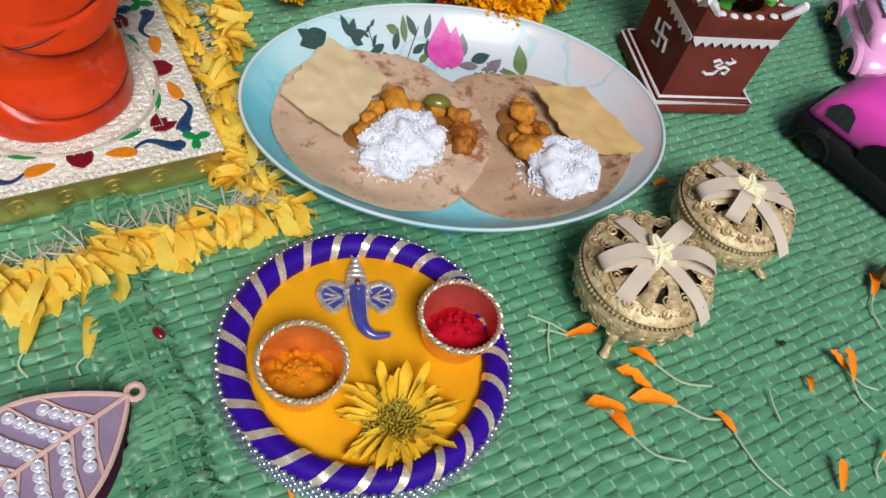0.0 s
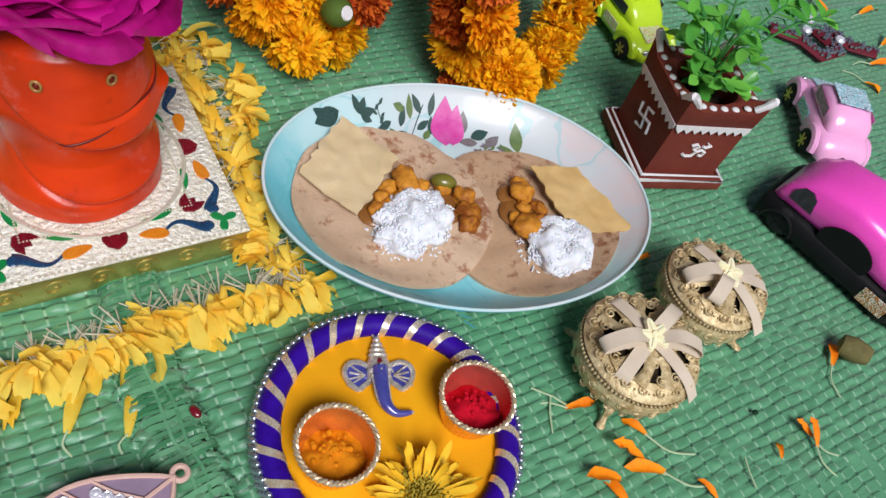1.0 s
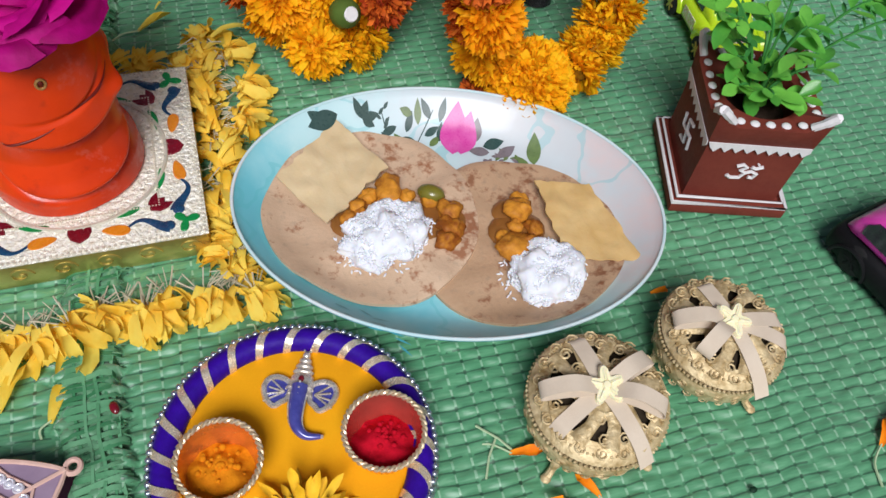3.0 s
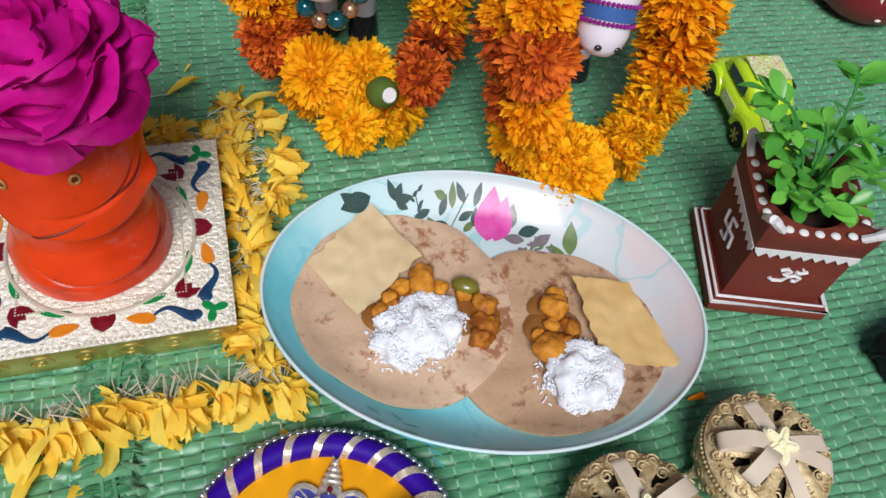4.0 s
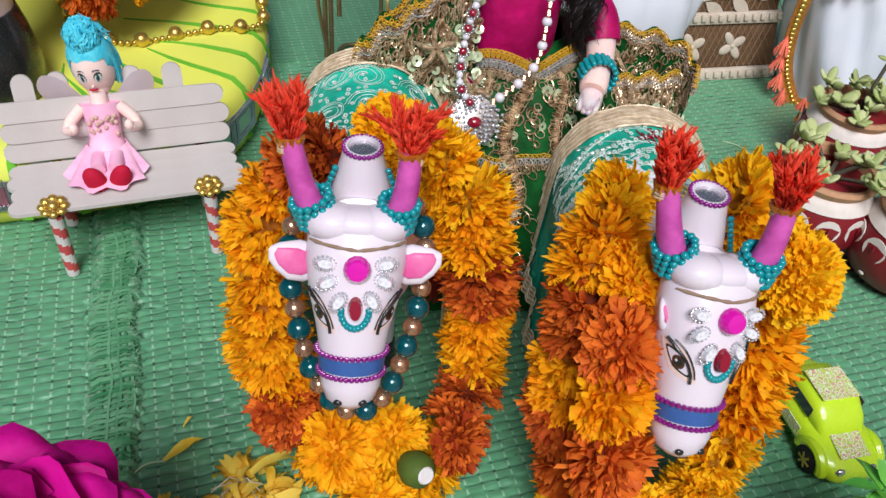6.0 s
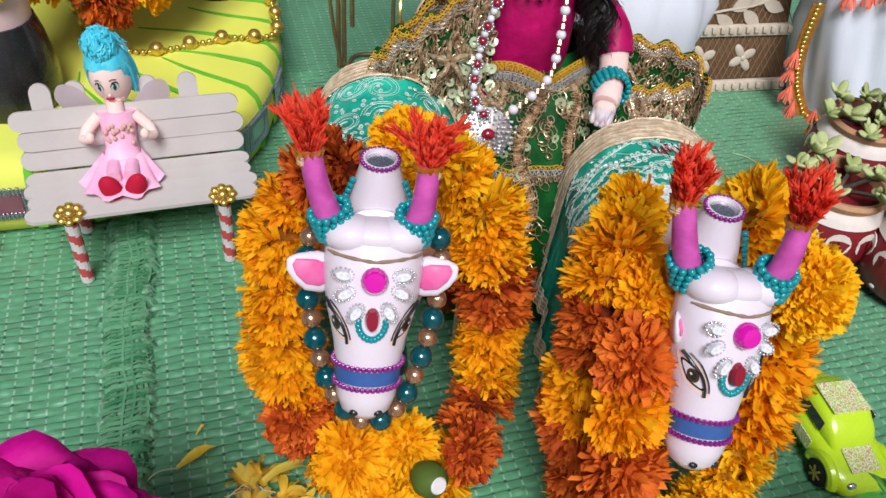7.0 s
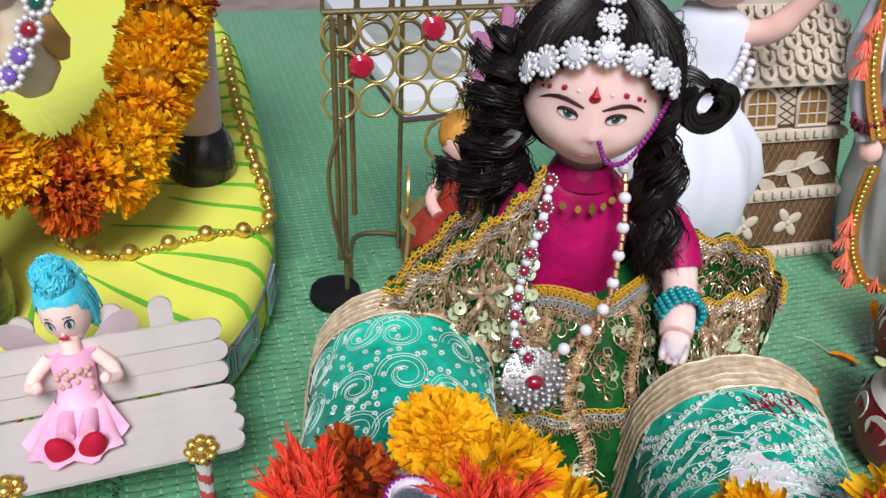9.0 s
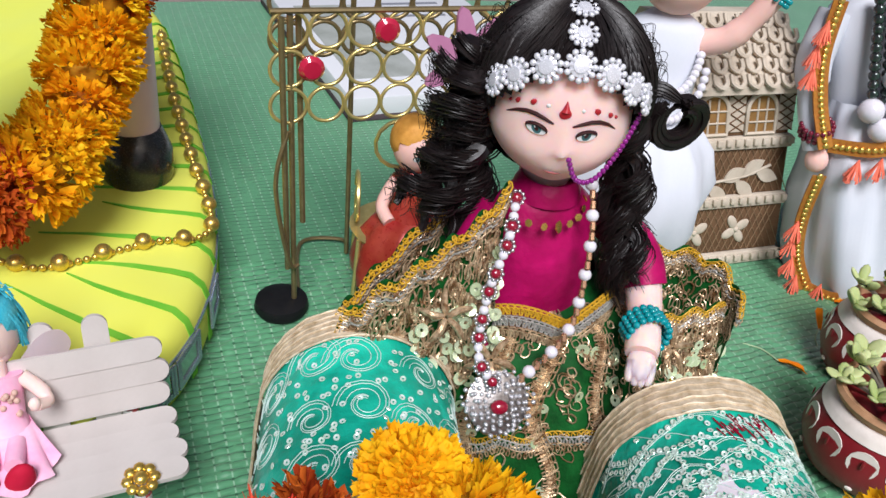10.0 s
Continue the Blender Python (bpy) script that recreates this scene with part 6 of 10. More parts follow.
gem_pink = mat("hot_pink_gem", (0.75, 0.01, 0.42), 0.08, 0, (0.6, 0.0, 0.33), 1, 0.5, 0.0, coat=1.0)
gem_red = mat("red_gem", (0.32, 0.01, 0.03), 0.1, 0, (0.2, 0.0, 0.02), 1, 0.5, 0.0, coat=1.0)
gem_silver = mat("silver_leaf_gem", (0.80, 0.80, 0.83), 0.2, 0.5, (0.45, 0.45, 0.48), 5, 0.6, 0.4, 8)
band_blue = mat("blue_painted_band", (0.05, 0.13, 0.38), 0.4, 0, (0.03, 0.08, 0.25), 1.5, 0.6, 0.2, 5)
facet_white = mat("clear_faceted_stone", (0.92, 0.92, 0.95), 0.1, 0.1, (0.55, 0.55, 0.60), 7, 0.9, 0.2, 8, coat=0.8)
HEAD = at(0, 0, 14.2, -30, 0, 0)
HSTAT = [(0.62, 0.75, 0.55), (0.35, 1.25, 0.95), (-0.1, 1.52, 1.2), (-1.0, 1.58, 1.34), (-2.0, 1.45, 1.30), (-3.2, 1.18, 1.14), (-4.3, 1.0, 1.0), (-5.1, 0.98, 0.95), (-5.6, 0.80, 0.80), (-5.9, 0.42, 0.45)]


def head_front(x, z):
    """Depth of the face at x across and z down from the poll, in the head's own directions."""
    for (z0, w0, d0), (z1, w1, d1) in zip(HSTAT, HSTAT[1:]):
        if z1 <= z <= z0:
            s = (z0 - z) / (z0 - z1)
            w, d = w0 + (w1 - w0) * s, d0 + (d1 - d0) * s
            return -d * math.sqrt(max(0.02, 1 - min(1, abs(x) / w) ** 2))
    return -0.5


def bull(m, label, turn=0.0, ear=1.0, back=1.0):
    g = Geo()
    far = lambda y: y if y < 4 else 4 + (y - 4) * back
    H = HEAD @ at(0, 0, 0, 0, 0, turn)
    # head, brow, ears, horns
    g.add(ball((0, -0.34, 0.2), (1.2, 0.86, 0.56), 24, 14), H, 0)
    g.add(loft([((0, 0, z), w, d) for z, w, d in HSTAT], 28), H, 0)
    for s in (-1, 1):
        g.add(ball((s * 0.74, -0.32, 0.20), (0.90, 0.88, 0.62), 20, 14), H, 0)
        ex = lambda x: s * (1.2 + (x - 1.2) * ear)
        g.add(loft([((ex(1.15), 0.40, -1.28), 0.22, 0.46), ((ex(1.5), 0.18, -1.22), 0.24, 0.64), ((ex(1.85), 0.04, -1.12), 0.22, 0.66), ((ex(2.15), -0.04, -0.98), 0.17, 0.50), ((ex(2.38), -0.06, -0.84), 0.10, 0.32), ((ex(2.5), -0.05, -0.74), 0.03, 0.08)], 20), H, 0)
        g.add(loft([((ex(1.32), 0.0, -1.22), 0.05, 0.22), ((ex(1.55), -0.10, -1.2), 0.07, 0.38), ((ex(1.85), -0.20, -1.1), 0.05, 0.42), ((ex(2.12), -0.19, -0.97), 0.05, 0.30), ((ex(2.34), -0.14, -0.84), 0.03, 0.14)], 16), H, 1)
        tip = (-2.05, 0.55, 17.0) if s < 0 else (1.5, 0.55, 16.75)
        root = Vector((s * 1.05, -0.1, 14.2))
        bow = root.lerp(Vector(tip), 0.5) + Vector((0.12 * s, -0.1, 0))
        g.add(tube(spline([root, bow, Vector(tip)], 8), [0.46 - 0.0085 * q for q in range(17)], 18), None, 2)
        # almond eyes, outlined and laid on the cheek
        def cheek(u, v, k):
            phi, z = radians(54 - 17 * u - 13 * v), -2.5 - 0.42 * u + 0.36 * v
            w = np.interp(-z, [0.1, 1.0, 2.0, 3.2, 4.3], [1.52, 1.58, 1.45, 1.18, 1.0]) + 0.012 + 0.012 * k
            d = np.interp(-z, [0.1, 1.0, 2.0, 3.2, 4.3], [1.2, 1.34, 1.30, 1.14, 1.0]) + 0.012 + 0.012 * k
            return (s * w * math.sin(phi), -d * math.cos(phi), z)
        for k, (ku, kv, mi, cu) in enumerate(((1.5, 0.95, 6, 0), (1.05, 0.60, 3, 0), (0.88, 0.44, 0, 0), (0.40, 0.42, 7, 0.05), (0.24, 0.26, 3, 0.05), (0.08, 0.09, 0, -0.08))):
            v, f = [cheek(cu, 0.0, k)], []
            for ring in (1, 2, 3):
                for i in range(20):
                    a = TAU * i / 20
                    lens = 1 - 0.45 * abs(math.cos(a)) if ku > 0.5 else 1
                    v.append(cheek(cu + ku * ring / 3 * math.cos(a), kv * ring / 3 * math.sin(a) * lens, k))
            for i in range(20):
                j = (i + 1) % 20
                f.append((0, 1 + i, 1 + j))
                for ring in (0, 1):
                    f.append((1 + 20 * ring + i, 21 + 20 * ring + i, 21 + 20 * ring + j, 1 + 20 * ring + j))
            g.add((v, f), H, mi)
        for line, r in (([(-1.25, 0.45), (-0.5, 0.55), (0.3, 0.5), (0.95, 0.15), (1.3, -0.25)], 0.055), ([(-0.9, 0.85), (-0.1, 0.95), (0.8, 0.6), (1.3, 0.2)], 0.025)):
            g.add(tube([H @ Vector(q) for q in spline([cheek(u, v, 4) for u, v in line], 5)], r, 6), None, 3)
        g.add(ball((s * 0.38, -0.72, -5.55), (0.16, 0.10, 0.12), 8, 6), H, 3)
    g.add(tube([H @ Vector((x, head_front(x, -0.45) - 0.03, -0.45 + 0.1 * abs(x))) for x in np.linspace(-1.45, 1.45, 15)], [0.03 + 0.035 * abs(math.sin(1.3 * q)) for q in range(15)], 6), None, 4)
    # neck, body, legs, hump
    g.add(loft([((0, 0.6, 13.2), 1.5, 1.3), ((0, 1.8, 12.2), 1.8, 1.7), ((0, 3.2, 11.0), 2.2, 2.3), ((0, 4.4, 10.4), 2.4, 2.6)], 20), None, 0)
    g.add(loft([((0, 1.6, 10.6), 1.1, 1.3), ((0, 2.4, 10.3), 2.0, 2.2), ((0, 4.2, 9.7), 2.5, 2.5), ((0, far(8.0), 9.5), 2.7, 2.5), ((0, far(11.5), 9.5), 2.7, 2.5), ((0, far(14), 9.4), 2.3, 2.2), ((0, far(15.4), 9.3), 1.5, 1.7), ((0, far(15.9), 9.2), 0.5, 0.7)], 24), None, 0)
    for x, y in ((-1.0, 6.6), (1.0, 6.6), (-1.5, far(13.2)), (1.5, far(13.2))):
        g.add(loft([((x, y, 9.5), 1.15, 1.3), ((x, y, 6.0), 0.85, 0.95), ((x, y - 0.1, 3.4), 0.62, 0.7), ((x, y, 1.3), 0.62, 0.66)], 12), None, 0)
        g.add(loft([((x, y, 1.3), 0.66, 0.7), ((x, y - 0.1, 0.5), 0.8, 0.85), ((x, y - 0.15, 0.02), 0.85, 0.95)], 12), None, 3)
    g.add(loft([((0, 1.5, 11.6), 1.0, 1.2), ((0, 1.7, 9.6), 1.25, 1.3), ((0, 2.4, 7.6), 1.3, 1.4), ((0, 3.4, 6.4), 0.9, 1.0)], 18), None, 0)
    g.add(lathe([(1.5, 11.6), (1.22, 12.8), (0.98, 14.0), (0.70, 15.1), (0.60, 15.5), (0.50, 15.5), (0.47, 15.3), (0, 15.25)], 28), at(0.0, 2.5, 0), 0)
    g.add(lathe([(0.49, 15.36), (0, 15.36)], 20, None, False), at(0.0, 2.5, 0), 8)
    g.add(tube([(0, far(15.6), 10.2), (0, far(16.6), 9.0), (0, far(16.5), 5.5), (0, far(16.2), 3.5)], [0.4, 0.32, 0.28, 0.5], 8), None, 0)
    ob = part("bull_figure", g, [bull_white, bull_pink, horn_pink, black_paint, tan_line, inside_shade, blush, iris_brown, silver], m=m, smooth=60)
    tagged(ob, label, "figurine", "bull figures")
    # what is tied and stuck on it
    cuffs = []
    for s in (-1, 1):
        c = thing("horn_beads", "turquoise bead strings wound round a bull's horn", "beads", m, "horn beads")
        lean = -0.36 if s < 0 else 0.18
        for row in range(4):
            t = 0.36 + 0.23 * row
            p = Vector((s * 1.06 + lean * t, -0.10 + 0.12 * t, 14.2 + t))
            n = 15
            wob = 0.05 * math.sin(5 * row + 3 * s)
            beads(c, [(p.x + 0.56 * math.cos(TAU * i / n + row), p.y + 0.56 * math.sin(TAU * i / n + row), p.z - (lean + wob) * 0.5 * math.cos(TAU * i / n + row) + 0.03 * math.sin(7 * i + row)) for i in range(n)], 0.132, turq)
    if ear > 1:
        tagged(part("brow_bead", ball((0, 0, 0), 0.3, 14, 10), copper_bead, m=m @ at(-0.05, -0.35, 14.85)), "rose gold pearl bead on a bull's brow", "bead")

    def on_head(name, label, category, items):
        t = thing(name, label, category, m @ H)
        for nm, geo, mm, at_x, at_z, extra in items:
            part(nm, geo, mm, t, m=at(at_x, head_front(at_x, at_z) - 0.03, at_z, 90, 0, 0) @ extra)
        return t
    drop = Geo().add(prism([(0.36 * math.cos(a) * (1 if math.cos(a) < 0 else 1.25), 0.25 * math.sin(a)) for a in np.linspace(0, TAU, 14, endpoint=False)], -0.05, 0.12, 0.8))
    rim = Geo()
    for i in range(16):
        a = TAU * i / 16
        rim.add(ball((0.38 * math.cos(a) * (1 if math.cos(a) < 0 else 1.25), 0.27 * math.sin(a), 0.03), 0.06, 5, 4))
    drop_mesh = mesh_of("silver_leaf", Geo().add((drop.v, drop.f), at(0, 0, 0, 0, 0, 0, (0.86, 0.86, 1.5))).add((rim.v, rim.f), None, 1), [facet_white, gem_silver], 30)
    items = [("pink_gem", lathe([(0, -0.05), (0.42, -0.05), (0.42, 0.1), (0.3, 0.28), (0, 0.32)], 14), gem_pink, 0.0, -1.0, at(0, 0, 0))]
    for x, z, r in ((-0.92, -0.9, 170), (0.84, -0.86, 10), (-0.84, -1.47, 205), (0.82, -1.38, -25), (-0.5, -2.02, 235), (0.48, -1.96, -58)):
        items.append(("silver_leaf", drop_mesh, None, x, z, at(0, 0, 0.05, 0, 0, r, 0.80)))
    items.append(("red_gem", prism([(0.24 * math.cos(a), 0.42 * math.sin(a)) for a in np.linspace(0, TAU, 14, endpoint=False)], -0.05, 0.2, 0.75), gem_red, 0.0, -2.25, at(0, 0, 0)))
    on_head("forehead_jewel", "pink gem with silver leaf gems stuck on a bull's forehead", "jewel", items)
    t = thing("muzzle_band", "blue band between magenta bead strings round a muzzle", "band", m @ H)
    def around(z, k):
        w, d = np.interp(-z, [3.2, 4.3, 5.1], [1.18, 1.0, 0.98]), np.interp(-z, [3.2, 4.3, 5.1], [1.14, 1.0, 0.95])
        return [(k * w * math.cos(a), k * d * math.sin(a), z) for a in np.linspace(0, TAU, 40, endpoint=False)]
    gg = Geo()
    lo, hi = around(-4.55, 1.05), around(-4.05, 1.05)
    gg.add((lo + hi, [(i, (i + 1) % 40, 40 + (i + 1) % 40, 40 + i) for i in range(40)]))
    part("strap", gg, band_blue, t)
    for z in (-3.95, -4.66):
        gg = Geo()
        for q in around(z, 1.07):
            gg.add(ball(q, 0.095, 6, 4))
        part("bead_string", gg, purple_bead, t, kind="stuff")
    u = thing("bead_loop", "turquoise bead loop under the red forehead gem", "beads", m @ H)
    loop = [(0.42 * math.cos(a), -2.35 + 0.55 * math.sin(a)) for a in np.linspace(math.pi * 0.98, math.pi * 2.02, 13)]
    beads(u, [(x, head_front(x, z) - 0.05, z) for x, z in loop], 0.115, turq)
    hb = thing("hump_beads", "magenta and turquoise bead strings on a bull's hump", "beads", m)
    beads(hb, [(0.61 * math.cos(TAU * i / 26), 2.5 + 0.61 * math.sin(TAU * i / 26), 15.45) for i in range(26)], 0.085, purple_bead)
    for s in (-1, 1):
        beads(hb, [(s * (1.45 - 0.33 * (z - 13.0)), 2.2, z) for z in np.arange(13.0, 14.9, 0.22)], 0.115, turq)
    return H


flame = mat("scarlet_feather", (1.0, 0.17, 0.09), 0.8, 0, (0.95, 0.055, 0.025), 2, 0.7, 0.2, island=0.7, thin=0.45)
gold_thread = mat("gold_thread", (0.75, 0.42, 0.08), 0.45, 0.4, (0.55, 0.24, 0.03), 5, 0.6, 0.3)


def horn_tassel(m, s, seed):
    rng = random.Random(seed)
    tip = (-2.05, 0.55, 16.75) if s < 0 else (1.5, 0.55, 16.5)
    t = thing("horn_tassel", "scarlet feather tassel tied on a horn with gold thread", "tassel", m @ at(*tip, -10, s * 6 - 3, 40 * s, 0.78), "horn tassels")
    g = Geo()
    # downy plumes: each a curved bundle of fine barbs that spread from its shaft
    for lump in range(10):
        la = 2.4 * lump + seed
        tall, ll = rng.uniform(1.3, 2.3), rng.uniform(0.15, 0.75)
        side = Vector((math.cos(la), math.sin(la), 0))
        bend = side * ll + Vector((rng.uniform(-0.35, 0.35), rng.uniform(-0.35, 0.35), 0))
        shaft = spline([side * 0.15, side * 0.25 + bend * 0.3 + Vector((0, 0, 0.45 * tall)), side * 0.2 + bend * 0.8 + Vector((0, 0, 0.8 * tall)), bend * 1.4 + Vector((0, 0, 0.98 * tall))], 5)
        for i in range(110):
            k = rng.randrange(2, len(shaft) - 1)
            b, d = shaft[k], (shaft[k + 1] - shaft[k]).normalized()
            out = Vector((rng.gauss(0, 1), rng.gauss(0, 1), rng.gauss(0, 0.4))).normalized()
            L = rng.uniform(0.28, 0.62)
            q = b + d * L * 0.5 + out * L * 0.38
            r = q + d * L * 0.5 + out * L * rng.uniform(-0.05, 0.3)
            g.add(strip([b, q, r], [rng.uniform(0.07, 0.16), rng.uniform(0.08, 0.16), 0.03], (out.cross(d) + Vector((0.01, 0, 0.02))).normalized(), 0.008))
    part("feather", g, flame, t, smooth=180, kind="stuff")
    g = Geo()
    g.add(lathe([(0.36, -0.35), (0.46, -0.2), (0.42, 0.0), (0.50, 0.15), (0.56, 0.38), (0.4, 0.4)], 36, lambda a, r, z: r * (1 + 0.10 * math.sin(11 * a + 5 * z) + 0.06 * math.sin(23 * a)), False))
    part("foil_cuff", g, foil_cuff, t, "crinkled orange-gold foil cuff")
    g = Geo()
    for i in range(7):
        dz, tip = rng.uniform(-0.1, 0.1), rng.uniform(-0.14, 0.14)
        g.add(tube([(0.47 * math.cos(b), 0.47 * math.sin(b), 0.0 + dz + tip * math.cos(b + i)) for b in np.linspace(0, TAU, 18, endpoint=False)], 0.025, 4, True))
    part("thread_wrap", g, pale_thread, t, "pale thread winding")


foil_cuff = mat("orange_gold_foil", (0.75, 0.30, 0.03), 0.35, 0.45, (0.45, 0.11, 0.01), 4, 0.9, 0.5, 8, 0.05)
pale_thread = mat("pale_straw_thread", (0.72, 0.60, 0.42), 0.7, 0, (0.55, 0.42, 0.26), 4, 0.6, 0.2)
velvet = mat("emerald_velvet", (0.0, 0.22, 0.145), 0.4, 0, (0.015, 0.62, 0.44), 0.35, 1.2, 0.8, 1.6, 0.16)
zari = mat("pale_gold_braid", (0.84, 0.72, 0.55), 0.5, 0.25, (0.42, 0.30, 0.16), 3, 0.8, 0.7, 5, 0.06)
silver_thread = mat("silver_embroidery", (0.78, 0.90, 0.86), 0.45, 0.1, (0.5, 0.70, 0.62), 4, 0.6, 0.2)
sequin = mat("iridescent_sequin", (0.82, 0.95, 0.90), 0.2, 0.3, (0.62, 0.80, 0.66), 2, 0.6, 0.0, island=1.0)


def saddle_cloth(m, y0, y1, seed, label):
    """Cloth that lies over the back like half a barrel, edged with braid."""
    rng = random.Random(seed)
    c = thing("saddle_cloth", label, "cloth", m, "saddle cloths")
    zc, r = 8.75, 3.55

    def skin(t, y, k=0.0):
        d = -38 + 256 * t
        over = max(0.0, -d, d - 180) / 38
        a = radians(min(max(d, 0), 180))
        w = 0.10 * math.sin(9 * y + 5 * t) * max(0, abs(t - 0.5) * 2 - 0.55) * 2
        q = r + k + w * 0.5 + 0.09 * noise.noise(Vector((t * 6, y * 0.6, seed))) + 0.045 * noise.noise(Vector((t * 22, y * 1.5, seed)))
        return Vector((q * 0.97 * math.cos(a) * (1 + 0.10 * over + 0.05 * over * math.sin(1.9 * y + seed)), y, zc + q * math.sin(a) - 5.2 * over))

    def sheet(ya, yb, k, n=44, mrow=12):
        v, f = [], []
        for j in range(mrow + 1):
            for i in range(n + 1):
                v.append(skin(i / n, ya + (yb - ya) * j / mrow, k))
        for j in range(mrow):
            for i in range(n):
                q = j * (n + 1) + i
                f.append((q, q + n + 1, q + n + 2, q + 1))
        return v, f

    part("velvet", sheet(y0, y1, 0.0, 110, 40), velvet, c, "crushed emerald velvet", smooth=180)
    for ya, yb in ((y0 - 0.85, y0 + 0.25), (y1 - 0.25, y1 + 1.35)):
        part("braid", sheet(ya, yb, 0.10, 44, 5), zari, c, "pale gold woven braid", smooth=180)
        for yy in np.linspace(ya + 0.05, yb - 0.05, 6):
            part("braid_cord", tube([skin(i / 60, yy + 0.03 * math.sin(i * 1.7), 0.13) for i in range(61)], 0.042, 5), zari, c)
    for ta, tb in ((0.0, 0.03), (0.97, 1.0)):
        n = 24
        v = [skin(ta + (tb - ta) * i / 4, y0 + (y1 - y0) * j / n, 0.10) for j in range(n + 1) for i in range(5)]
        part("side_braid", (v, [(j * 5 + i, (j + 1) * 5 + i, (j + 1) * 5 + i + 1, j * 5 + i + 1) for j in range(n) for i in range(4)]), zari, c, "pale gold woven braid", smooth=180)
        for tt in np.linspace(ta, tb, 5):
            part("braid_cord", tube([skin(tt + 0.002 * math.sin(j * 1.7), y0 + (y1 - y0) * j / 40, 0.13) for j in range(41)], 0.042, 5), zari, c)
    # embroidery: paisley curls, wavy lines of thread and sewn sequins
    spots = []
    if seed == 1:
        for k in range(15):
            t0, yy, sz = 0.24 + 0.13 * (k % 5) + rng.uniform(-0.03, 0.03), y0 + 1.2 + (k // 5) * (y1 - y0 - 2) / 2.2 + rng.uniform(-0.3, 0.3), rng.uniform(0.75, 1.15)
            for grow in (1.0, 0.86, 0.6):
                pts = [skin(t0 + grow * sz * (1 - j / 30) * math.cos(j * 0.36) * 0.075, yy + grow * sz * (1 - j / 30) * math.sin(j * 0.36) * 1.2, 0.05) for j in range(24)]
                part("paisley", tube(pts, 0.015, 4), silver_thread, c)
            spots += [(t0 + 0.09 * sz * math.cos(j * 0.7), yy + 1.3 * sz * math.sin(j * 0.7)) for j in range(9)]
    else:
        for k in range(20):
            y, amp, ph = y0 + 0.4 + (y1 - y0 - 0.8) * k / 19, rng.uniform(0.08, 0.4), rng.uniform(0, 6)
            f0 = rng.uniform(0.25, 0.6)
            wave = lambda i: y + amp * math.sin(i * f0 + ph) + 0.15 * noise.noise(Vector((i * 0.15, k * 3.1, 0)))
            for off in (0.0,) if k % 3 else (0.0, 0.08):
                part("thread_line", tube([skin(0.14 + 0.72 * i / 60, min(max(wave(i) + off, y0), y1) + 0.02 * rng.uniform(-1, 1), 0.045) for i in range(61)], 0.013, 4), silver_thread, c)
            run = rng.uniform(0.1, 0.6)
            spots += [(0.15 + 0.7 * j / 46, wave(60 * (0.01 + 0.7 * j / 46) / 0.72) + 0.13) for j in range(47) if (j / 46 + run) % 0.5 < 0.3]
        for k in range(16):
            t0, yy, sz = rng.uniform(0.2, 0.8), rng.uniform(y0 + 0.8, y1 - 0.8), rng.uniform(0.5, 0.9)
            spots += [(t0 + 0.055 * sz * math.cos(j * 0.48), yy + 0.8 * sz * math.sin(j * 0.48)) for j in range(11)]
    spots += [(rng.uniform(0.14, 0.86), y0 + 0.2 + (y1 - y0 - 0.4) * rng.random()) for k in range(60)]
    g = Geo()
    for t, y in spots:
        p = skin(t, y, 0.05)
        n = Vector((p.x, 0, p.z - zc)).normalized()
        q = n.to_track_quat("Z", "Y").to_matrix().to_4x4()
        g.add(lathe([(0.035, 0.0), (0.10, 0.02), (0.11, 0.0)], 8, None, False), Matrix.Translation(p) @ q @ at(0, 0, 0, rng.uniform(-20, 20), rng.uniform(-20, 20), 0))
    if seed == 2:
        for i in range(34):
            t, y = 0.40 + 0.13 * rng.random(), y1 - 1.6 + 0.9 * rng.random()
            part("red_stitch", tube([skin(t, y, 0.05), skin(t + 0.012, y + 0.35, 0.06)], 0.03, 4), gem_red, c)
    part("sequin_field", g, sequin, c, kind="stuff")
    return c


def corner_tassel(p, seed, tint):
    rng = random.Random(seed)
    g = Geo()
    for i in range(46):
        a, q = rng.uniform(0, TAU), 0.35 * rng.random()
        L = rng.uniform(2.4, 3.4)
        g.add(tube([(0.1 * math.cos(a), 0.1 * math.sin(a), 0), (q * math.cos(a), q * math.sin(a), -0.5 * L), (q * 1.4 * math.cos(a), q * 1.4 * math.sin(a), -L)], 0.035, 4))
    g.add(ball((0, 0, 0.05), (0.26, 0.26, 0.34), 10, 7))
    ob = part("cloth_tassel", g, tint, m=at(*p), kind="stuff")
    return tagged(ob, "dark red thread tassel hanging from the saddle cloth", "tassel")


B1, B2 = at(10.85, 31.75, 0.05, 0, 0, -15.5), at(20.95, 27.45, 0.15, 0, 0, -21)
bull(B1, "white bull figure with magenta horns and jewelled face", 3.5, 1.12)
bull(B2, "white bull figure with painted eyes and magenta horns", 17, 0.3, 0.68)
for k, B in enumerate((B1, B2)):
    for s in (-1, 1):
        horn_tassel(B, s, 70 + 2 * k + s)
saddle_cloth(B1, 6.2, 13.2, 1, "emerald velvet saddle cloth with sequins on a bull")
saddle_cloth(B2 @ at(0.1, 0, -0.3), 4.6, 11.6, 2, "emerald saddle cloth with silver thread on a bull")
rust_thread = mat("rust_red_thread", (0.22, 0.03, 0.015), 0.7, 0, (0.12, 0.012, 0.008), 3, 0.7, 0.3)
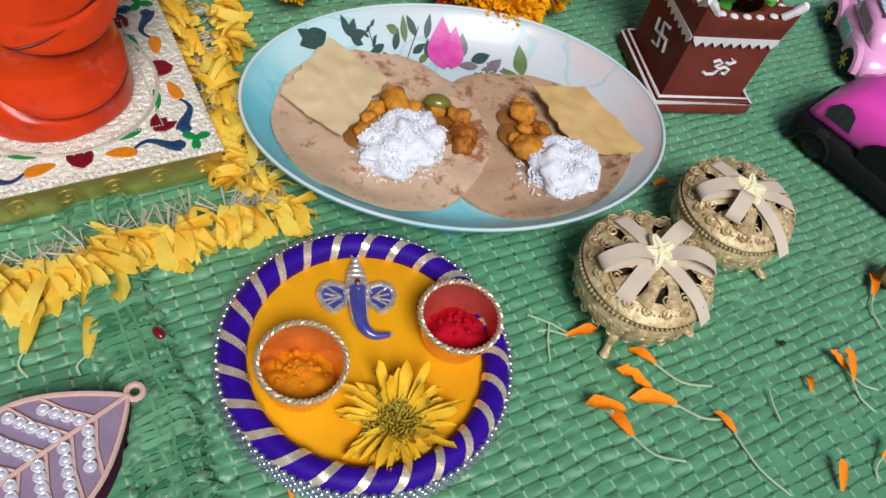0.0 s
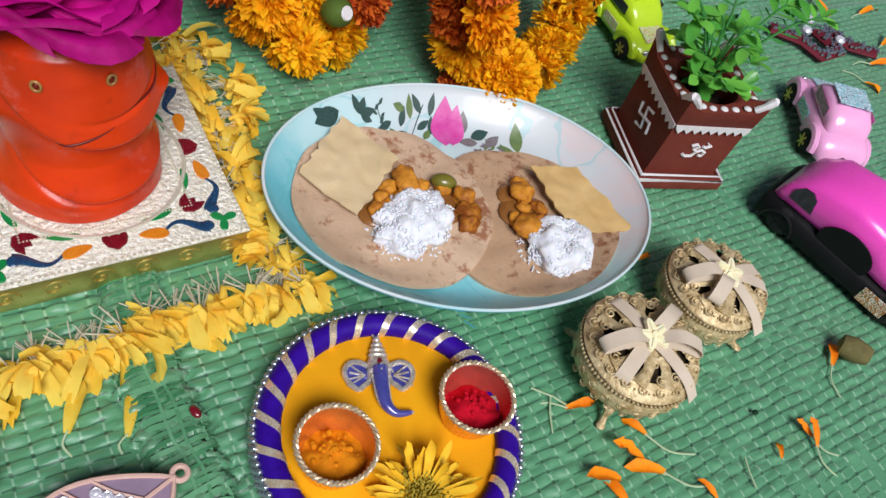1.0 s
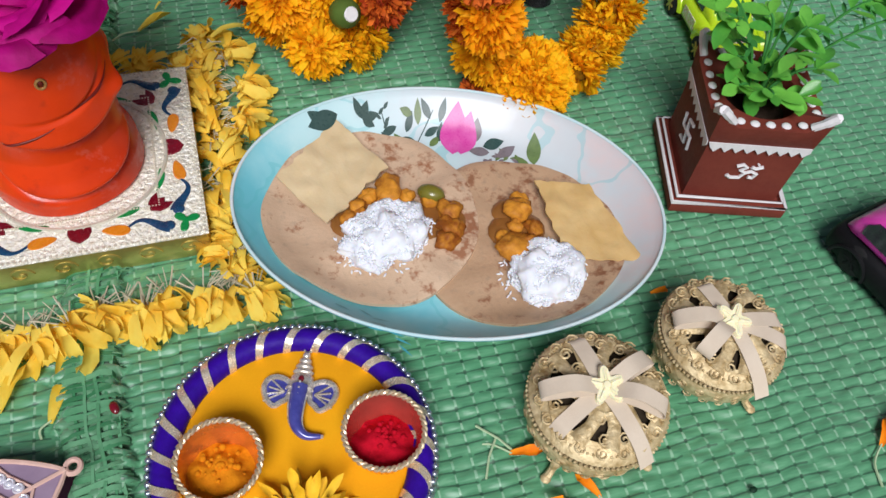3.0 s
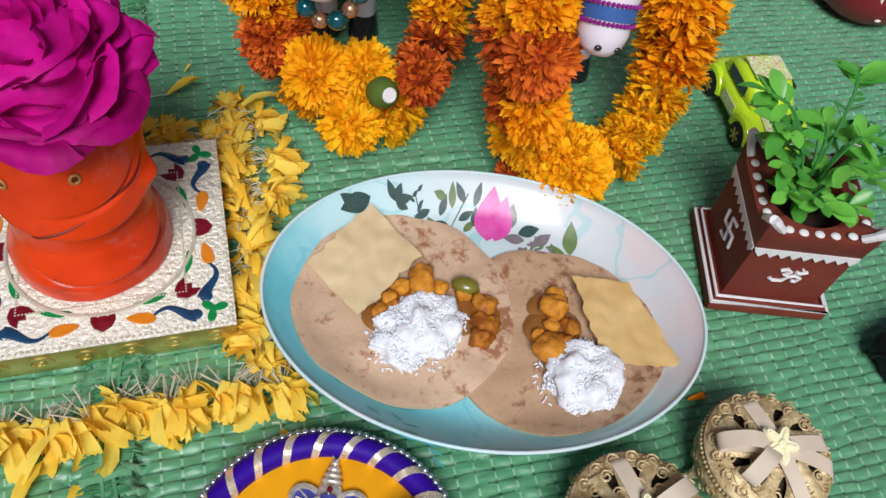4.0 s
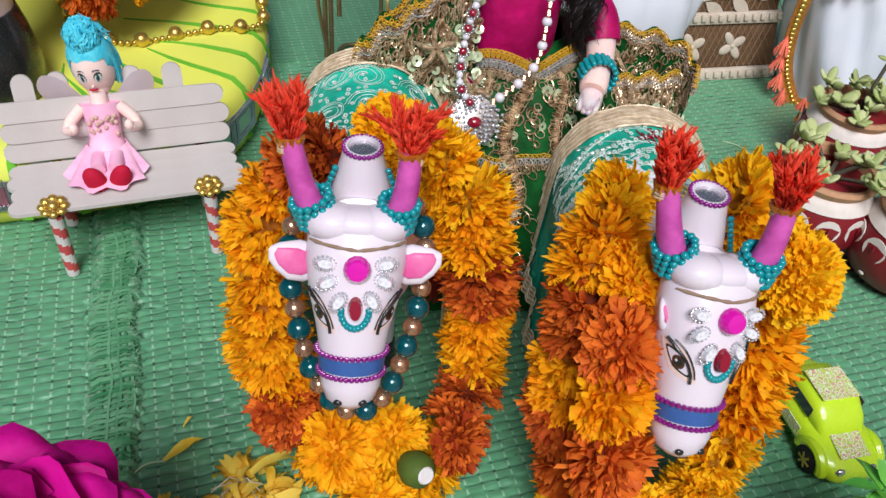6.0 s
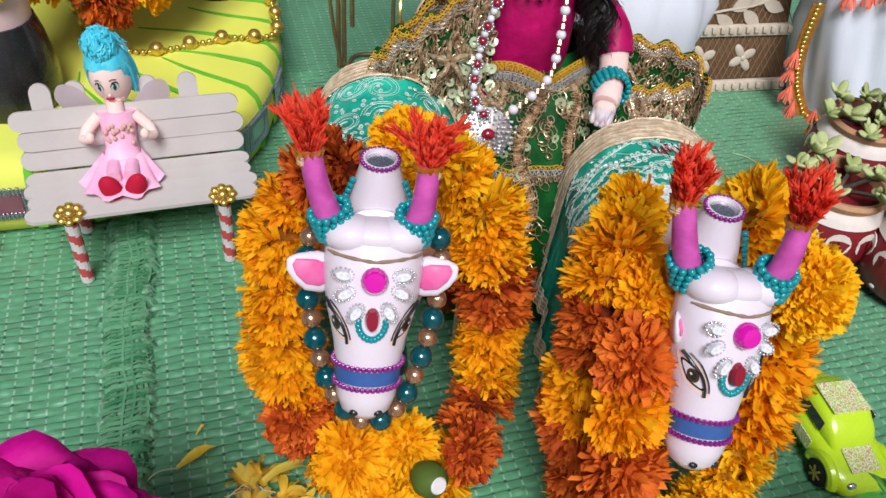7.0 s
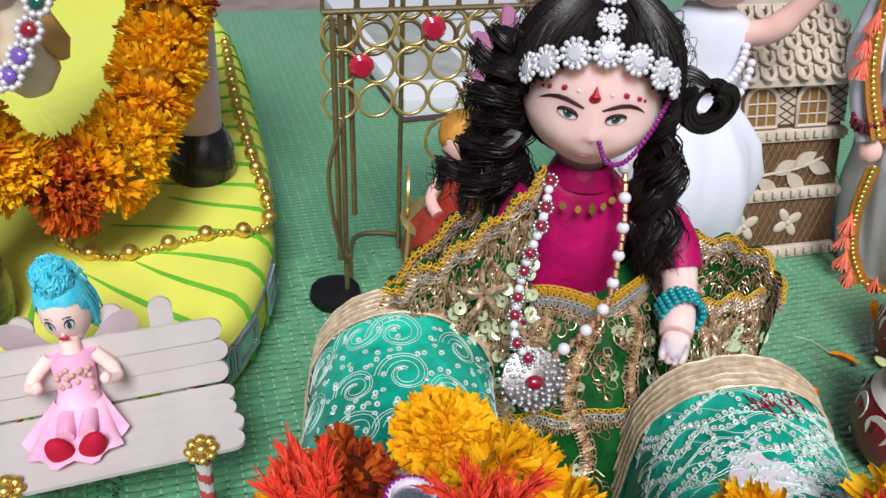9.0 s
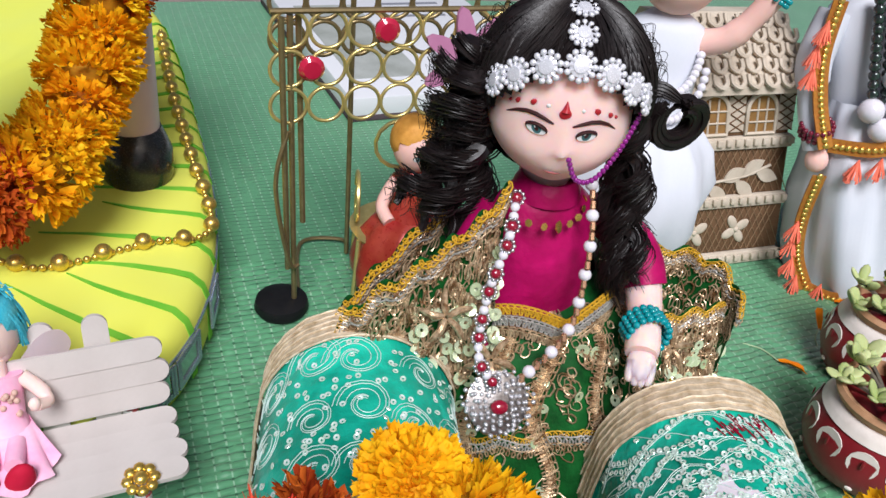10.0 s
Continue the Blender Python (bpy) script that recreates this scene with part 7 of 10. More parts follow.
for B, x, y, z in ((B1, 3.2, 6.0, 8.0), (B2, -3.2, 4.5, 8.2), (B1, -3.25, 12.5, 8.4)):
    q = B @ Vector((x, y, z))
    corner_tassel(tuple(q), int(x * 10 + y), rust_thread)


def necklace():
    t = thing("bead_necklace", "necklace of dark teal and rose gold beads on the bull's neck", "necklace", B1)
    line = spline([(-1.6, 1.2, 14.7), (-2.15, 0.7, 13.4), (-2.2, 0.1, 12.0), (-1.95, -0.6, 10.7), (-1.5, -1.4, 9.3), (-0.8, -1.9, 8.0), (0.2, -2.1, 7.4), (1.2, -1.8, 8.2), (1.85, -0.9, 10.0), (2.2, 0.1, 12.0), (2.15, 0.7, 13.4), (1.6, 1.2, 14.7), ], 6)
    for i, p in enumerate(spaced(line, 0.72)):
        part("bead", ball((0, 0, 0), 0.41 if i % 2 else 0.34, 14, 10), teal_bead if i % 2 else copper_bead, t, m=at(*p))


necklace()

# ---- marigolds ----
PETALS = {
    "orange": mat("marigold_orange", (1.0, 0.53, 0.012), 0.6, 0, (0.90, 0.33, 0.006), 1.2, 0.8, 0.1, 6, island=0.9, obj=0.7, thin=0.3),
    "rust": mat("marigold_rust", (0.88, 0.22, 0.028), 0.6, 0, (0.42, 0.05, 0.012), 1.2, 0.9, 0.1, 6, island=1.0, obj=0.6, thin=0.25),
    "yellow": mat("marigold_yellow", (1.0, 0.66, 0.018), 0.6, 0, (0.98, 0.44, 0.006), 1.2, 0.7, 0.1, 6, island=0.8, obj=0.3, thin=0.3),
}


def ruffle(length, width, bend, rng):
    """A short blunt petal with a ragged end, growing along +x."""
    v, a, x, z = [], radians(rng.uniform(-14, 14)), 0.0, 0.0
    for i, (s, w) in enumerate(((0, 0.35), (0.45, 0.85), (0.8, 1.1), (1.0, 1.0))):
        if i:
            x, z = x + math.cos(a) * 0.33 * length, z + math.sin(a) * 0.33 * length
            a += radians(bend) / 3
        j = [rng.uniform(-0.12, 0.12) * length * (i == 3) for k in range(3)]
        c = rng.uniform(0.1, 0.5) * width
        v += [(x + j[0], -w * width / 2, z + c * (i > 0)), (x + j[1] - 0.10 * length * (i == 3), 0, z), (x + j[2], w * width / 2, z + c * (i > 0))]
    return v, [q for k in (0, 3, 6) for q in ((k, k + 3, k + 4, k + 1), (k + 1, k + 4, k + 5, k + 2))]


def marigold_mesh(kind, seed, n=400, flat=0.5, b=0.46, size=1.0):
    """A ruffled head of radius 1: short notched petals turned outwards round the string, along z."""
    rng = random.Random(seed)
    g = Geo()
    for i in range(n):
        a = i * 137.508 + rng.uniform(-14, 14)
        e = rng.uniform(-30, 46)
        L = rng.uniform(0.36, 0.66) * size
        if i % 4 == 0:
            q, e, L = rng.uniform(0.1, 0.75) * b, rng.choice((-1, 1)) * rng.uniform(55, 85), 0.75 * L
            g.add(ruffle(L, rng.uniform(0.12, 0.22) * (1 if size == 1 else 0.75), rng.uniform(-50, 50), rng), at(q * math.cos(radians(a)), q * math.sin(radians(a)), math.copysign(0.34, e), 0, 0, a) @ at(0, 0, 0, rng.uniform(-50, 50), -e, 0))
            continue
        M = at(b * math.cos(radians(a)), b * math.sin(radians(a)), flat * 0.6 * math.sin(radians(e)), 0, 0, a) @ at(0, 0, 0, rng.uniform(-50, 50), -e, 0)
        g.add(ruffle(L, rng.uniform(0.08, 0.17) * (1 if size == 1 else 0.85), rng.uniform(-60, 60), rng), M)
    return mesh_of("petal", g, PETALS[kind], 180)


# cores darker than the petals: shade between petals put into the colour
CORE_SHADE = {k: mat("marigold_core_shade_" + k, c, 0.7, 0, tuple(0.4 * q for q in c), 1.5, 0.8, 0.2, 6) for k, c in (("orange", (0.42, 0.13, 0.008)), ("rust", (0.16, 0.025, 0.008)), ("yellow", (0.48, 0.22, 0.01)))}
CORE = {k: mesh_of("flower_head", Geo().add(ball((0, 0, 0), (0.50, 0.50, 0.40), 10, 7)), CORE_SHADE[k], 180) for k in PETALS}
MARI = {k: [marigold_mesh(k, s) for s in (1, 2, 3, 4)] for k in PETALS}
FULL = {k: [marigold_mesh(k, s, 430, 0.62, 0.66, 0.58) for s in (5, 6, 7)] for k in PETALS}


def garland(name, label, line, r, step, tints, seed, category="garland", heads=None):
    rng = random.Random(seed)
    t = thing(name, label, category, at(0, 0, 0))
    r = r if isinstance(r, tuple) else (r, r)
    pts = spaced(line, step)
    part("string", tube(line, 0.06, 5), lime_stem, t)
    for i, p in enumerate(pts):
        d = (pts[min(i + 1, len(pts) - 1)] - pts[max(i - 1, 0)]).normalized()
        q = d.to_track_quat("Z", "Y").to_matrix().to_4x4()
        k = tints[int(i / len(pts) * len(tints))]
        k = {"o": "orange", "r": "rust", "y": "yellow"}[k]
        s = float(np.interp(i / len(pts), np.linspace(0, 1, len(r)), r)) * rng.uniform(0.9, 1.12)
        j = Vector((rng.uniform(-1, 1), rng.uniform(-1, 1), rng.uniform(-1, 1))) * 0.12 * s
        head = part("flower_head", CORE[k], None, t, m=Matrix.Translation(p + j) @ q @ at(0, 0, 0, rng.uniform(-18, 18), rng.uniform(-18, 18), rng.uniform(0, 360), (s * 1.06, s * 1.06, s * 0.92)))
        part("petal", rng.choice((heads or MARI)[k]), None, head, kind="stuff")
    return t


G1 = spline([(10.6, 36.45, 13.7), (9.2, 36.05, 13.2), (8.3, 35.25, 11), (8.0, 34.25, 8.2), (8.35, 33.55, 5.5), (9.25, 31.95, 3.2), (10.75, 30.55, 1.7), (12.25, 30.05, 1.2), (13.95, 30.35, 1.6), (15.35, 31.55, 3.2), (16.15, 33.05, 5.5), (16.3, 33.65, 8.3), (15.9, 34.75, 11.3), (14.9, 35.55, 13.3), (13.5, 36.25, 14.0)], 8)
garland("marigold_garland", "orange and rust marigold garland hung round a bull's neck", G1, (1.35, 1.5, 1.5, 1.4, 1.3, 1.4, 1.6, 1.5), 1.12, "rroooooooorroooyyyorrooorrooyyyy", 6)
G2 = spline([(20.6, 32.4, 13.8), (19.3, 31.2, 13.6), (18.4, 29.8, 12.8), (18.0, 28.7, 11.0), (17.8, 28.2, 8.5), (18.3, 27.6, 5.6), (19.0, 26.8, 3.2), (20.1, 26.0, 1.7), (21.6, 25.6, 1.3), (23.3, 25.9, 1.9), (24.9, 27.0, 3.6), (25.8, 28.3, 6.4), (25.9, 29.4, 9.2), (25.3, 30.4, 11.8), (24.2, 31.4, 13.6)], 8)
garland("marigold_garland", "orange marigold garland with rust heads round the second bull", G2, (1.3, 1.55, 1.65, 1.55, 1.4, 1.65, 1.9, 1.85), 1.15, "yyoorroorrrroooyyyyyyyooooooyyyy", 7)


def single_marigold(p, r, kind, rx, ry, label, group="single marigolds", tight=False):
    t = thing("marigold", label, "flower", at(*p, rx, ry, 30), group)
    rng = random.Random(int(p[0] * 7))
    g = Geo()
    N = 640 if tight else 340
    for i in range(N):
        h = 1 - 1.25 * (i + 0.5) / N
        a, k = i * 137.508 + rng.uniform(-10, 10), rng.uniform(0.42, 0.56) + (0.22 if tight else 0)
        e = math.degrees(math.asin(h)) + rng.uniform(-14, 14)
        c = math.sqrt(max(0, 1 - h * h))
        g.add(ruffle(r * rng.uniform(0.30, 0.50) * (0.62 if tight else 1), r * rng.uniform(0.10, 0.19), rng.uniform(-50, 50), rng), at(k * r * c * math.cos(radians(a)), k * r * c * math.sin(radians(a)), 0.75 * k * r * h, 0, 0, a) @ at(0, 0, 0, rng.uniform(-50, 50), -0.8 * e, 0))
    g.add(ball((0, 0, 0.02 * r), ((0.7 if tight else 0.55) * r, (0.7 if tight else 0.55) * r, (0.52 if tight else 0.42) * r), 12, 8))
    part("petal", g, PETALS[kind], t, smooth=180, kind="stuff")
    part("calyx", lathe([(0, -0.5 * r), (0.16 * r, -0.45 * r), (0.3 * r, -0.1 * r), (0.42 * r, 0.1 * r), (0, 0.2 * r)], 12), stem_green, t, "green calyx")


single_marigold((20.95, 25.3, 1.9), 2.1, "yellow", 38, -4, "large yellow marigold head resting on the mat", tight=True)
single_marigold((18.7, 26.2, 0.5), 1.2, "rust", 30, 20, "small rust marigold head beside the garland")
single_marigold((11.4, 29.4, 1.9), 1.75, "yellow", 45, 8, "yellow marigold head at the garland's lower end")
single_marigold((13.4, 37.0, 13.8), 1.7, "yellow", 10, 10, "yellow marigold head tucked behind the horns", tight=True)
single_marigold((25.2, 28.0, 12.9), 1.75, "yellow", 55, -12, "large yellow marigold head beside the bull's horn", tight=True)
ol = thing("green_bud", "round green bud on the marigold garland", "bud", at(12.7, 29.0, 4.0, 60, 0, 20))
part("bud", lathe([(0, -0.75), (0.5, -0.55), (0.72, 0.0), (0.62, 0.5), (0.36, 0.75)], 18), mat("olive_green_bud", (0.10, 0.16, 0.03), 0.45, 0, (0.06, 0.10, 0.02), 1, 0.6, 0.1), ol)
part("cut_end", lathe([(0.36, 0.74), (0.3, 0.82), (0, 0.8)], 12, None, False), chalk, ol, "pale cut end")
for q, r, kind, tilt, label in (
        ((8.4, 32.6, 4.4), 1.75, "rust", (55, -20), "rust marigold facing out of the garland"),
        ((10.1, 30.7, 3.9), 1.85, "orange", (50, -10), "orange marigold facing out of the garland"),
        ((12.3, 30.7, 3.9), 1.5, "yellow", (45, 5), "pale yellow marigold in the garland's lower loop"),
        ((14.7, 30.0, 3.7), 1.5, "rust", (55, 15), "rust orange marigold in the garland's lower loop"),
        ((19.3, 28.6, 13.2), 1.5, "orange", (30, -10), "orange marigold at the top of a thick garland"),
        ((18.4, 27.2, 12.0), 1.8, "rust", (50, -15), "deep rust marigold beside the bull's cheek"),
        ((18.0, 26.3, 10.5), 1.75, "orange", (60, -15), "orange marigold beside the bull's cheek"),
        ((17.9, 25.5, 8.6), 1.95, "rust", (65, -20), "deep rust marigold hanging in a thick garland"),
        ((18.2, 25.2, 6.1), 1.8, "orange", (65, -10), "orange marigold low in a thick garland")):
    single_marigold(q, r, kind, tilt[0], tilt[1], label, "garland marigolds")

# ---- cushion with its trimmings ----
CX, CY, CA, CB, CN, CH = -3.0, 82.5, 15.6, 32.0, 3.3, 4.75
yellow_cloth = mat("lemon_yellow_cloth", (0.76, 0.77, 0.09), 0.7, 0, (0.70, 0.76, 0.16), 0.12, 0.6, 0.2, 8)
green_stripe = mat("leaf_green_dye", (0.10, 0.42, 0.03), 0.7, 0, (0.22, 0.55, 0.05), 0.6, 0.6, 0.1, 8)


def rim_point(t, k=1.0, inset=0.0):
    c, s = math.cos(t), math.sin(t)
    x, y = math.copysign(abs(c) ** (2 / CN), c), math.copysign(abs(s) ** (2 / CN), s)
    return Vector((CX + (CA * k - inset) * x, CY + (CB * k - inset) * y, 0))


def cushion():
    c = thing("round_cushion", "long rounded lemon-yellow cushion with green stripes on the mat", "cushion", at(0, 0, 0))
    n = 120
    prof = [(1.0, 0.9, 0.0), (1.0, 0.25, 0.4), (1.0, 0.0, 1.2), (1.0, 0.0, 3.4), (1.0, 0.2, 4.1), (1.0, 0.75, 4.6), (1.0, 1.6, CH), (0.8, 0.4, CH + 0.05), (0.5, 0, CH + 0.05), (0.02, 0, CH + 0.05)]
    v = []
    for k, inset, z in prof:
        for i in range(n):
            p = rim_point(TAU * i / n, k, inset)
            v.append((p.x, p.y, z + 0.05 * math.sin(i * 0.7 + z)))
    f = [(j * n + i, j * n + (i + 1) % n, (j + 1) * n + (i + 1) % n, (j + 1) * n + i) for j in range(len(prof) - 1) for i in range(n)]
    f += [tuple(reversed(range(n))), tuple(range((len(prof) - 1) * n, len(prof) * n))]
    part("cover", (v, f), yellow_cloth, c, "lemon-yellow cloth cover", smooth=60)
    # radiating stripes that run over the edge and down the side
    ts = []
    last = None
    for i in range(1400):
        t = TAU * i / 1400
        p = rim_point(t)
        if p.y < 100 and p.x > -17.5 and (last is None or (p - last).length > 2.9):
            ts.append(t)
            last = p
    for j, t in enumerate(ts):
        p, q = rim_point(t), Vector((CX + 1.0, min(max(rim_point(t).y * 0.55 + 33, 62), 92), 0))
        d = (q - p).normalized()
        side = Vector((-d.y, d.x, 0)) * (0.9 * math.sin(j * 1.7))
        L = 6.0 + 1.5 * math.sin(j * 2.3)
        pts = [p - d * 0.02 + Vector((0, 0, 0.6)), p - d * 0.03 + Vector((0, 0, 2.2)), p - d * 0.02 + Vector((0, 0, 3.5)), p + d * 0.22 + Vector((0, 0, 4.2)), p + d * 0.85 + Vector((0, 0, 4.72)), p + d * 1.8 + Vector((0, 0, CH + 0.05))]
        ups = [-d, -d, -d, (-d + Vector((0, 0, 0.6))).normalized(), (Vector((0, 0, 1)) - d * 0.5).normalized(), Vector((0, 0, 1))]
        for s in (0.35, 0.65, 1.0):
            pts.append(p + d * (1.8 + L * s) + side * s * s + Vector((0, 0, CH + 0.09)))
            ups.append(Vector((0, 0, 1)))
        part("stripe", strip(pts, [0.5, 0.5, 0.46, 0.44, 0.42, 0.4, 0.34, 0.24, 0.05], ups, 0.05), green_stripe, c)
    return c


cushion()


def mirror_tile(t, z, tint, label):
    p, q = rim_point(t), rim_point(t + 0.004)
    d = (q - p).normalized()
    out = Vector((d.y, -d.x, 0))
    rz = math.degrees(math.atan2(out.y, out.x))
    m = thing("mirror_tile", label, "trim", at(p.x + out.x * 0.05, p.y + out.y * 0.05, z, 0, 0, rz), "mirror tiles on the cushion")
    part("mirror", Geo().add(slab(0.12, 1.75, 1.15, 0.02, 1), at(0.06, 0, 0.0)), tint, m)
    g = Geo()
    for row in (0, 1):
        w, h = 1.0 + 0.2 * row, 0.68 + 0.2 * row
        for a, b in (((-w, -h), (w, -h)), ((w, -h), (w, h)), ((w, h), (-w, h)), ((-w, h), (-w, -h))):
            k = int(max(abs(a[0] - b[0]), abs(a[1] - b[1])) / 0.19)
            for i in range(k):
                g.add(ball((0.13, a[0] + (b[0] - a[0]) * i / k, 0.58 + a[1] + (b[1] - a[1]) * i / k), 0.115, 6, 4))
    part("bead_frame", g, steel_bead, m, "silver bead frame", kind="stuff")


def rim_at(x, y):
    return min((TAU * i / 4000 for i in range(4000)), key=lambda t: (rim_point(t) - Vector((x, y, 0))).length)


tile_grey = mat("grey_mirror_glass", (0.45, 0.52, 0.50), 0.08, 0.8, (0.3, 0.36, 0.35), 1, 0.5, 0.0)
tile_rose = mat("rose_mirror_glass", (0.45, 0.16, 0.22), 0.1, 0.7, (0.3, 0.1, 0.14), 1, 0.5, 0.0)
for x, y, tint, lb in ((8.6, 52.3, tile_grey, "grey mirror tile framed in silver beads"), (10.6, 54.6, tile_grey, "grey mirror tile framed in silver beads"), (-4.5, 50.6, tile_rose, "rose mirror tile framed in silver beads"), (-9.5, 51.2, tile_rose, "rose mirror tile framed in silver beads"), (12.0, 59.5, tile_grey, "grey mirror tile framed in silver beads")):
    mirror_tile(rim_at(x, y), 1.9, tint, lb)
g = Geo()
for i in range(400):
    t = -math.pi / 2 - 0.6 + 2.2 * i / 400
    p = rim_point(t)
    g.add(ball((p.x, p.y, 3.35), 0.12, 5, 4))
tagged(part("bead_piping", g, steel_bead, kind="stuff"), "thin silver bead piping round the yellow cushion", "trim")

chain_line = spline([(-1.6, 69.0, 5.1), (-0.7, 65.8, 5.05), (-0.1, 63.9, 5.0), (1.1, 62.0, 5.0), (2.9, 61.1, 5.0), (4.95, 61.4, 5.0), (6.85, 62.0, 5.0), (8.7, 62.4, 5.0), (10.4, 62.2, 5.0), (11.5, 63.3, 5.0), (11.6, 66.4, 5.0), (11.4, 70.3, 5.0), (11.3, 74.2, 5.0), (11.2, 80.1, 5.0), (11.3, 87.0, 5.0), (11.5, 94.6, 5.0)], 6)


def gold_chain():
    t = thing("gold_bead_chain", "string of large and small gold beads lying on the cushion", "chain", at(0, 0, 0))
    big, small = mesh_of("large_bead", Geo().add(ball((0, 0, 0), 0.46, 14, 10)), gold, 180), mesh_of("small_bead", Geo().add(ball((0, 0, 0), 0.2, 8, 6)), gold, 180)
    pts = spaced(chain_line, 0.42)
    for i in range(len(pts)):
        if i % 5 == 0:
            part("large_bead", big, None, t, m=at(pts[i].x, pts[i].y, pts[i].z + 0.18))
        else:
            part("small_bead", small, None, t, m=at(*pts[i]))


gold_chain()

# ---- the standing figure on the cushion, with its garland ----
cow_pink = mat("pale_pink_resin", (0.74, 0.55, 0.56), 0.4, 0, (0.66, 0.44, 0.46), 0.3, 0.6, 0.08, coat=0.2, sss=0.1)
g = Geo()
for x, y, r in ((-4.0, 57.6, 2.55), (8.1, 70.6, 2.0)):
    top = 0.0 if x < 0 else -1.6
    g.add(loft([((x, y, 9.5 + top), r * 0.80, r * 0.80), ((x, y, 8.4 + 0.7 * top), r * 0.92, r * 0.92), ((x, y - 0.3, 6.6), r * 1.06, r * 1.10), ((x, y - 0.4, 5.2), r * 1.06, r * 1.15), ((x, y - 0.4, 4.8), r * 1.0, r * 1.08)], 24), None, 1)
    g.add(loft([((x, y, 9.3 + top), r * 0.76, r * 0.76), ((x, y + 0.4, 14.5), r * 0.82, r * 0.85), ((x * 0.8, y + 1.5, 19), r * 1.1, r * 1.2)], 20), None, 0)
g.add(loft([((-3, 58, 19), 2.0, 2.0), ((-2.5, 60, 20.5), 4.0, 3.6), ((0, 66, 21.5), 5.0, 4.4), ((4, 72, 21.5), 5.0, 4.2), ((7, 77, 21), 3.0, 2.6)], 22), None, 0)
# lowered muzzle in cream, with a tan ear beside it
g.add(loft([((-0.9, 61.6, 22.0), 2.3, 2.0), ((0.3, 60.6, 19.0), 1.9, 1.7), ((1.0, 60.0, 17.0), 1.6, 1.3), ((1.35, 59.7, 15.9), 1.35, 1.0), ((1.4, 59.7, 15.2), 0.7, 0.5)], 24), None, 2)
g.add(loft([((0.9, 60.6, 19.0), 0.8, 0.6), ((1.9, 60.2, 18.2), 1.0, 0.6), ((2.6, 60.0, 17.2), 0.75, 0.5), ((2.75, 59.9, 16.6), 0.25, 0.2)], 16), None, 3)
tagged(part("cow_figure", g, [cow_pink, black_paint, mat("cream_resin", (0.80, 0.70, 0.55), 0.4, 0, (0.70, 0.55, 0.36), 0.6, 0.8, 0.05, coat=0.2), mat("tan_resin", (0.58, 0.33, 0.10), 0.4, 0, (0.42, 0.22, 0.06), 0.5, 0.8, 0.05, coat=0.2)]), "large pale pink cow figure with black hooves on the cushion", "figurine")
cuff = thing("gold_leg_band", "gold band with a green gem round the figure's leg", "jewel", at(-4.0, 57.7, 11.9))
part("band", lathe([(2.02, -0.5), (2.12, -0.45), (2.14, 0.45), (2.02, 0.5)], 32, None, False), gold, cuff)
part("gem", ball((0, 0, 0), (0.85, 0.3, 0.85), 16, 10), mat("green_gem", (0.0, 0.33, 0.08), 0.08, 0, (0.0, 0.2, 0.04), 1, 0.5, 0, coat=1.0), cuff, "round green gem", m=at(0.3, -2.2, 0.1))
gg = Geo()
for i in range(26):
    a = TAU * i / 26
    gg.add(ball((0.3 + 1.05 * math.cos(a), -2.15, 0.1 + 1.05 * math.sin(a)), 0.14, 6, 5))
part("gem_setting", gg, gold, cuff, kind="stuff")
G3 = spline([(-4.5, 60.5, 16.6), (-3.2, 60.8, 13.4), (-1.4, 61.0, 11.0), (1.0, 61.4, 9.5), (3.6, 62.6, 9.9), (5.6, 64.6, 11.8), (6.9, 67.0, 14.4), (7.7, 69.5, 17.2), (8.0, 71.5, 20.4)], 8)
garland("marigold_garland", "thick orange marigold garland hanging from the pink figure", G3, 2.3, 1.25, "yoyyoyyrroyyyoyoyyroyy", 9, heads=FULL)
rhinestone_silver = mat("pale_rhinestone", (0.84, 0.82, 0.86), 0.25, 0.25, (0.62, 0.60, 0.66), 4, 0.6, 0.2)
gem_green, gem_violet = mat("dark_green_stone", (0.01, 0.12, 0.08), 0.12, 0, (0.0, 0.05, 0.04), 2, 0.5, 0, coat=0.8), mat("violet_stone", (0.22, 0.12, 0.55), 0.12, 0, (0.12, 0.06, 0.35), 2, 0.5, 0, coat=0.8)
jew = thing("jewel_string", "string of silver flower jewels with coloured stones", "necklace", at(0, 0, 0))
for i, (x, y, z, mm) in enumerate(((2.35, 58.3, 19.6, gem_green), (1.85, 58.2, 18.5, gem_red), (1.3, 58.1, 17.45, gem_violet), (0.75, 58.0, 16.65, gem_violet), (0.05, 58.0, 16.45, gem_violet), (-0.35, 58.1, 17.1, gem_green), (-0.35, 58.2, 18.1, gem_red), (-0.15, 58.3, 19.3, gem_violet))):
    gg = Geo()
    for j in range(10):
        a = TAU * j / 10
        gg.add(ball((0.62 * math.cos(a), 0.62 * math.sin(a), 0), 0.22, 6, 5))
    fl = part("silver_flower", gg, rhinestone_silver, jew, m=at(x, y, z, 62, 0, -20, 0.8))
    part("stone", ball((0, 0, 0.1), (0.42, 0.42, 0.25), 12, 8), mm, fl, "coloured stone")

# ---- stick bench ----
stick_wood = mat("bleached_stick_wood", (0.60, 0.555, 0.53), 0.65, 0, (0.50, 0.455, 0.43), 0.6, 0.5, 0.25, 6, obj=0.5)
straw_white = mat("white_paper_straw", (0.78, 0.74, 0.72), 0.6)
straw_red = mat("coral_red_stripe", (0.62, 0.10, 0.10), 0.6, 0, (0.5, 0.07, 0.07), 2, 0.5, 0.1)


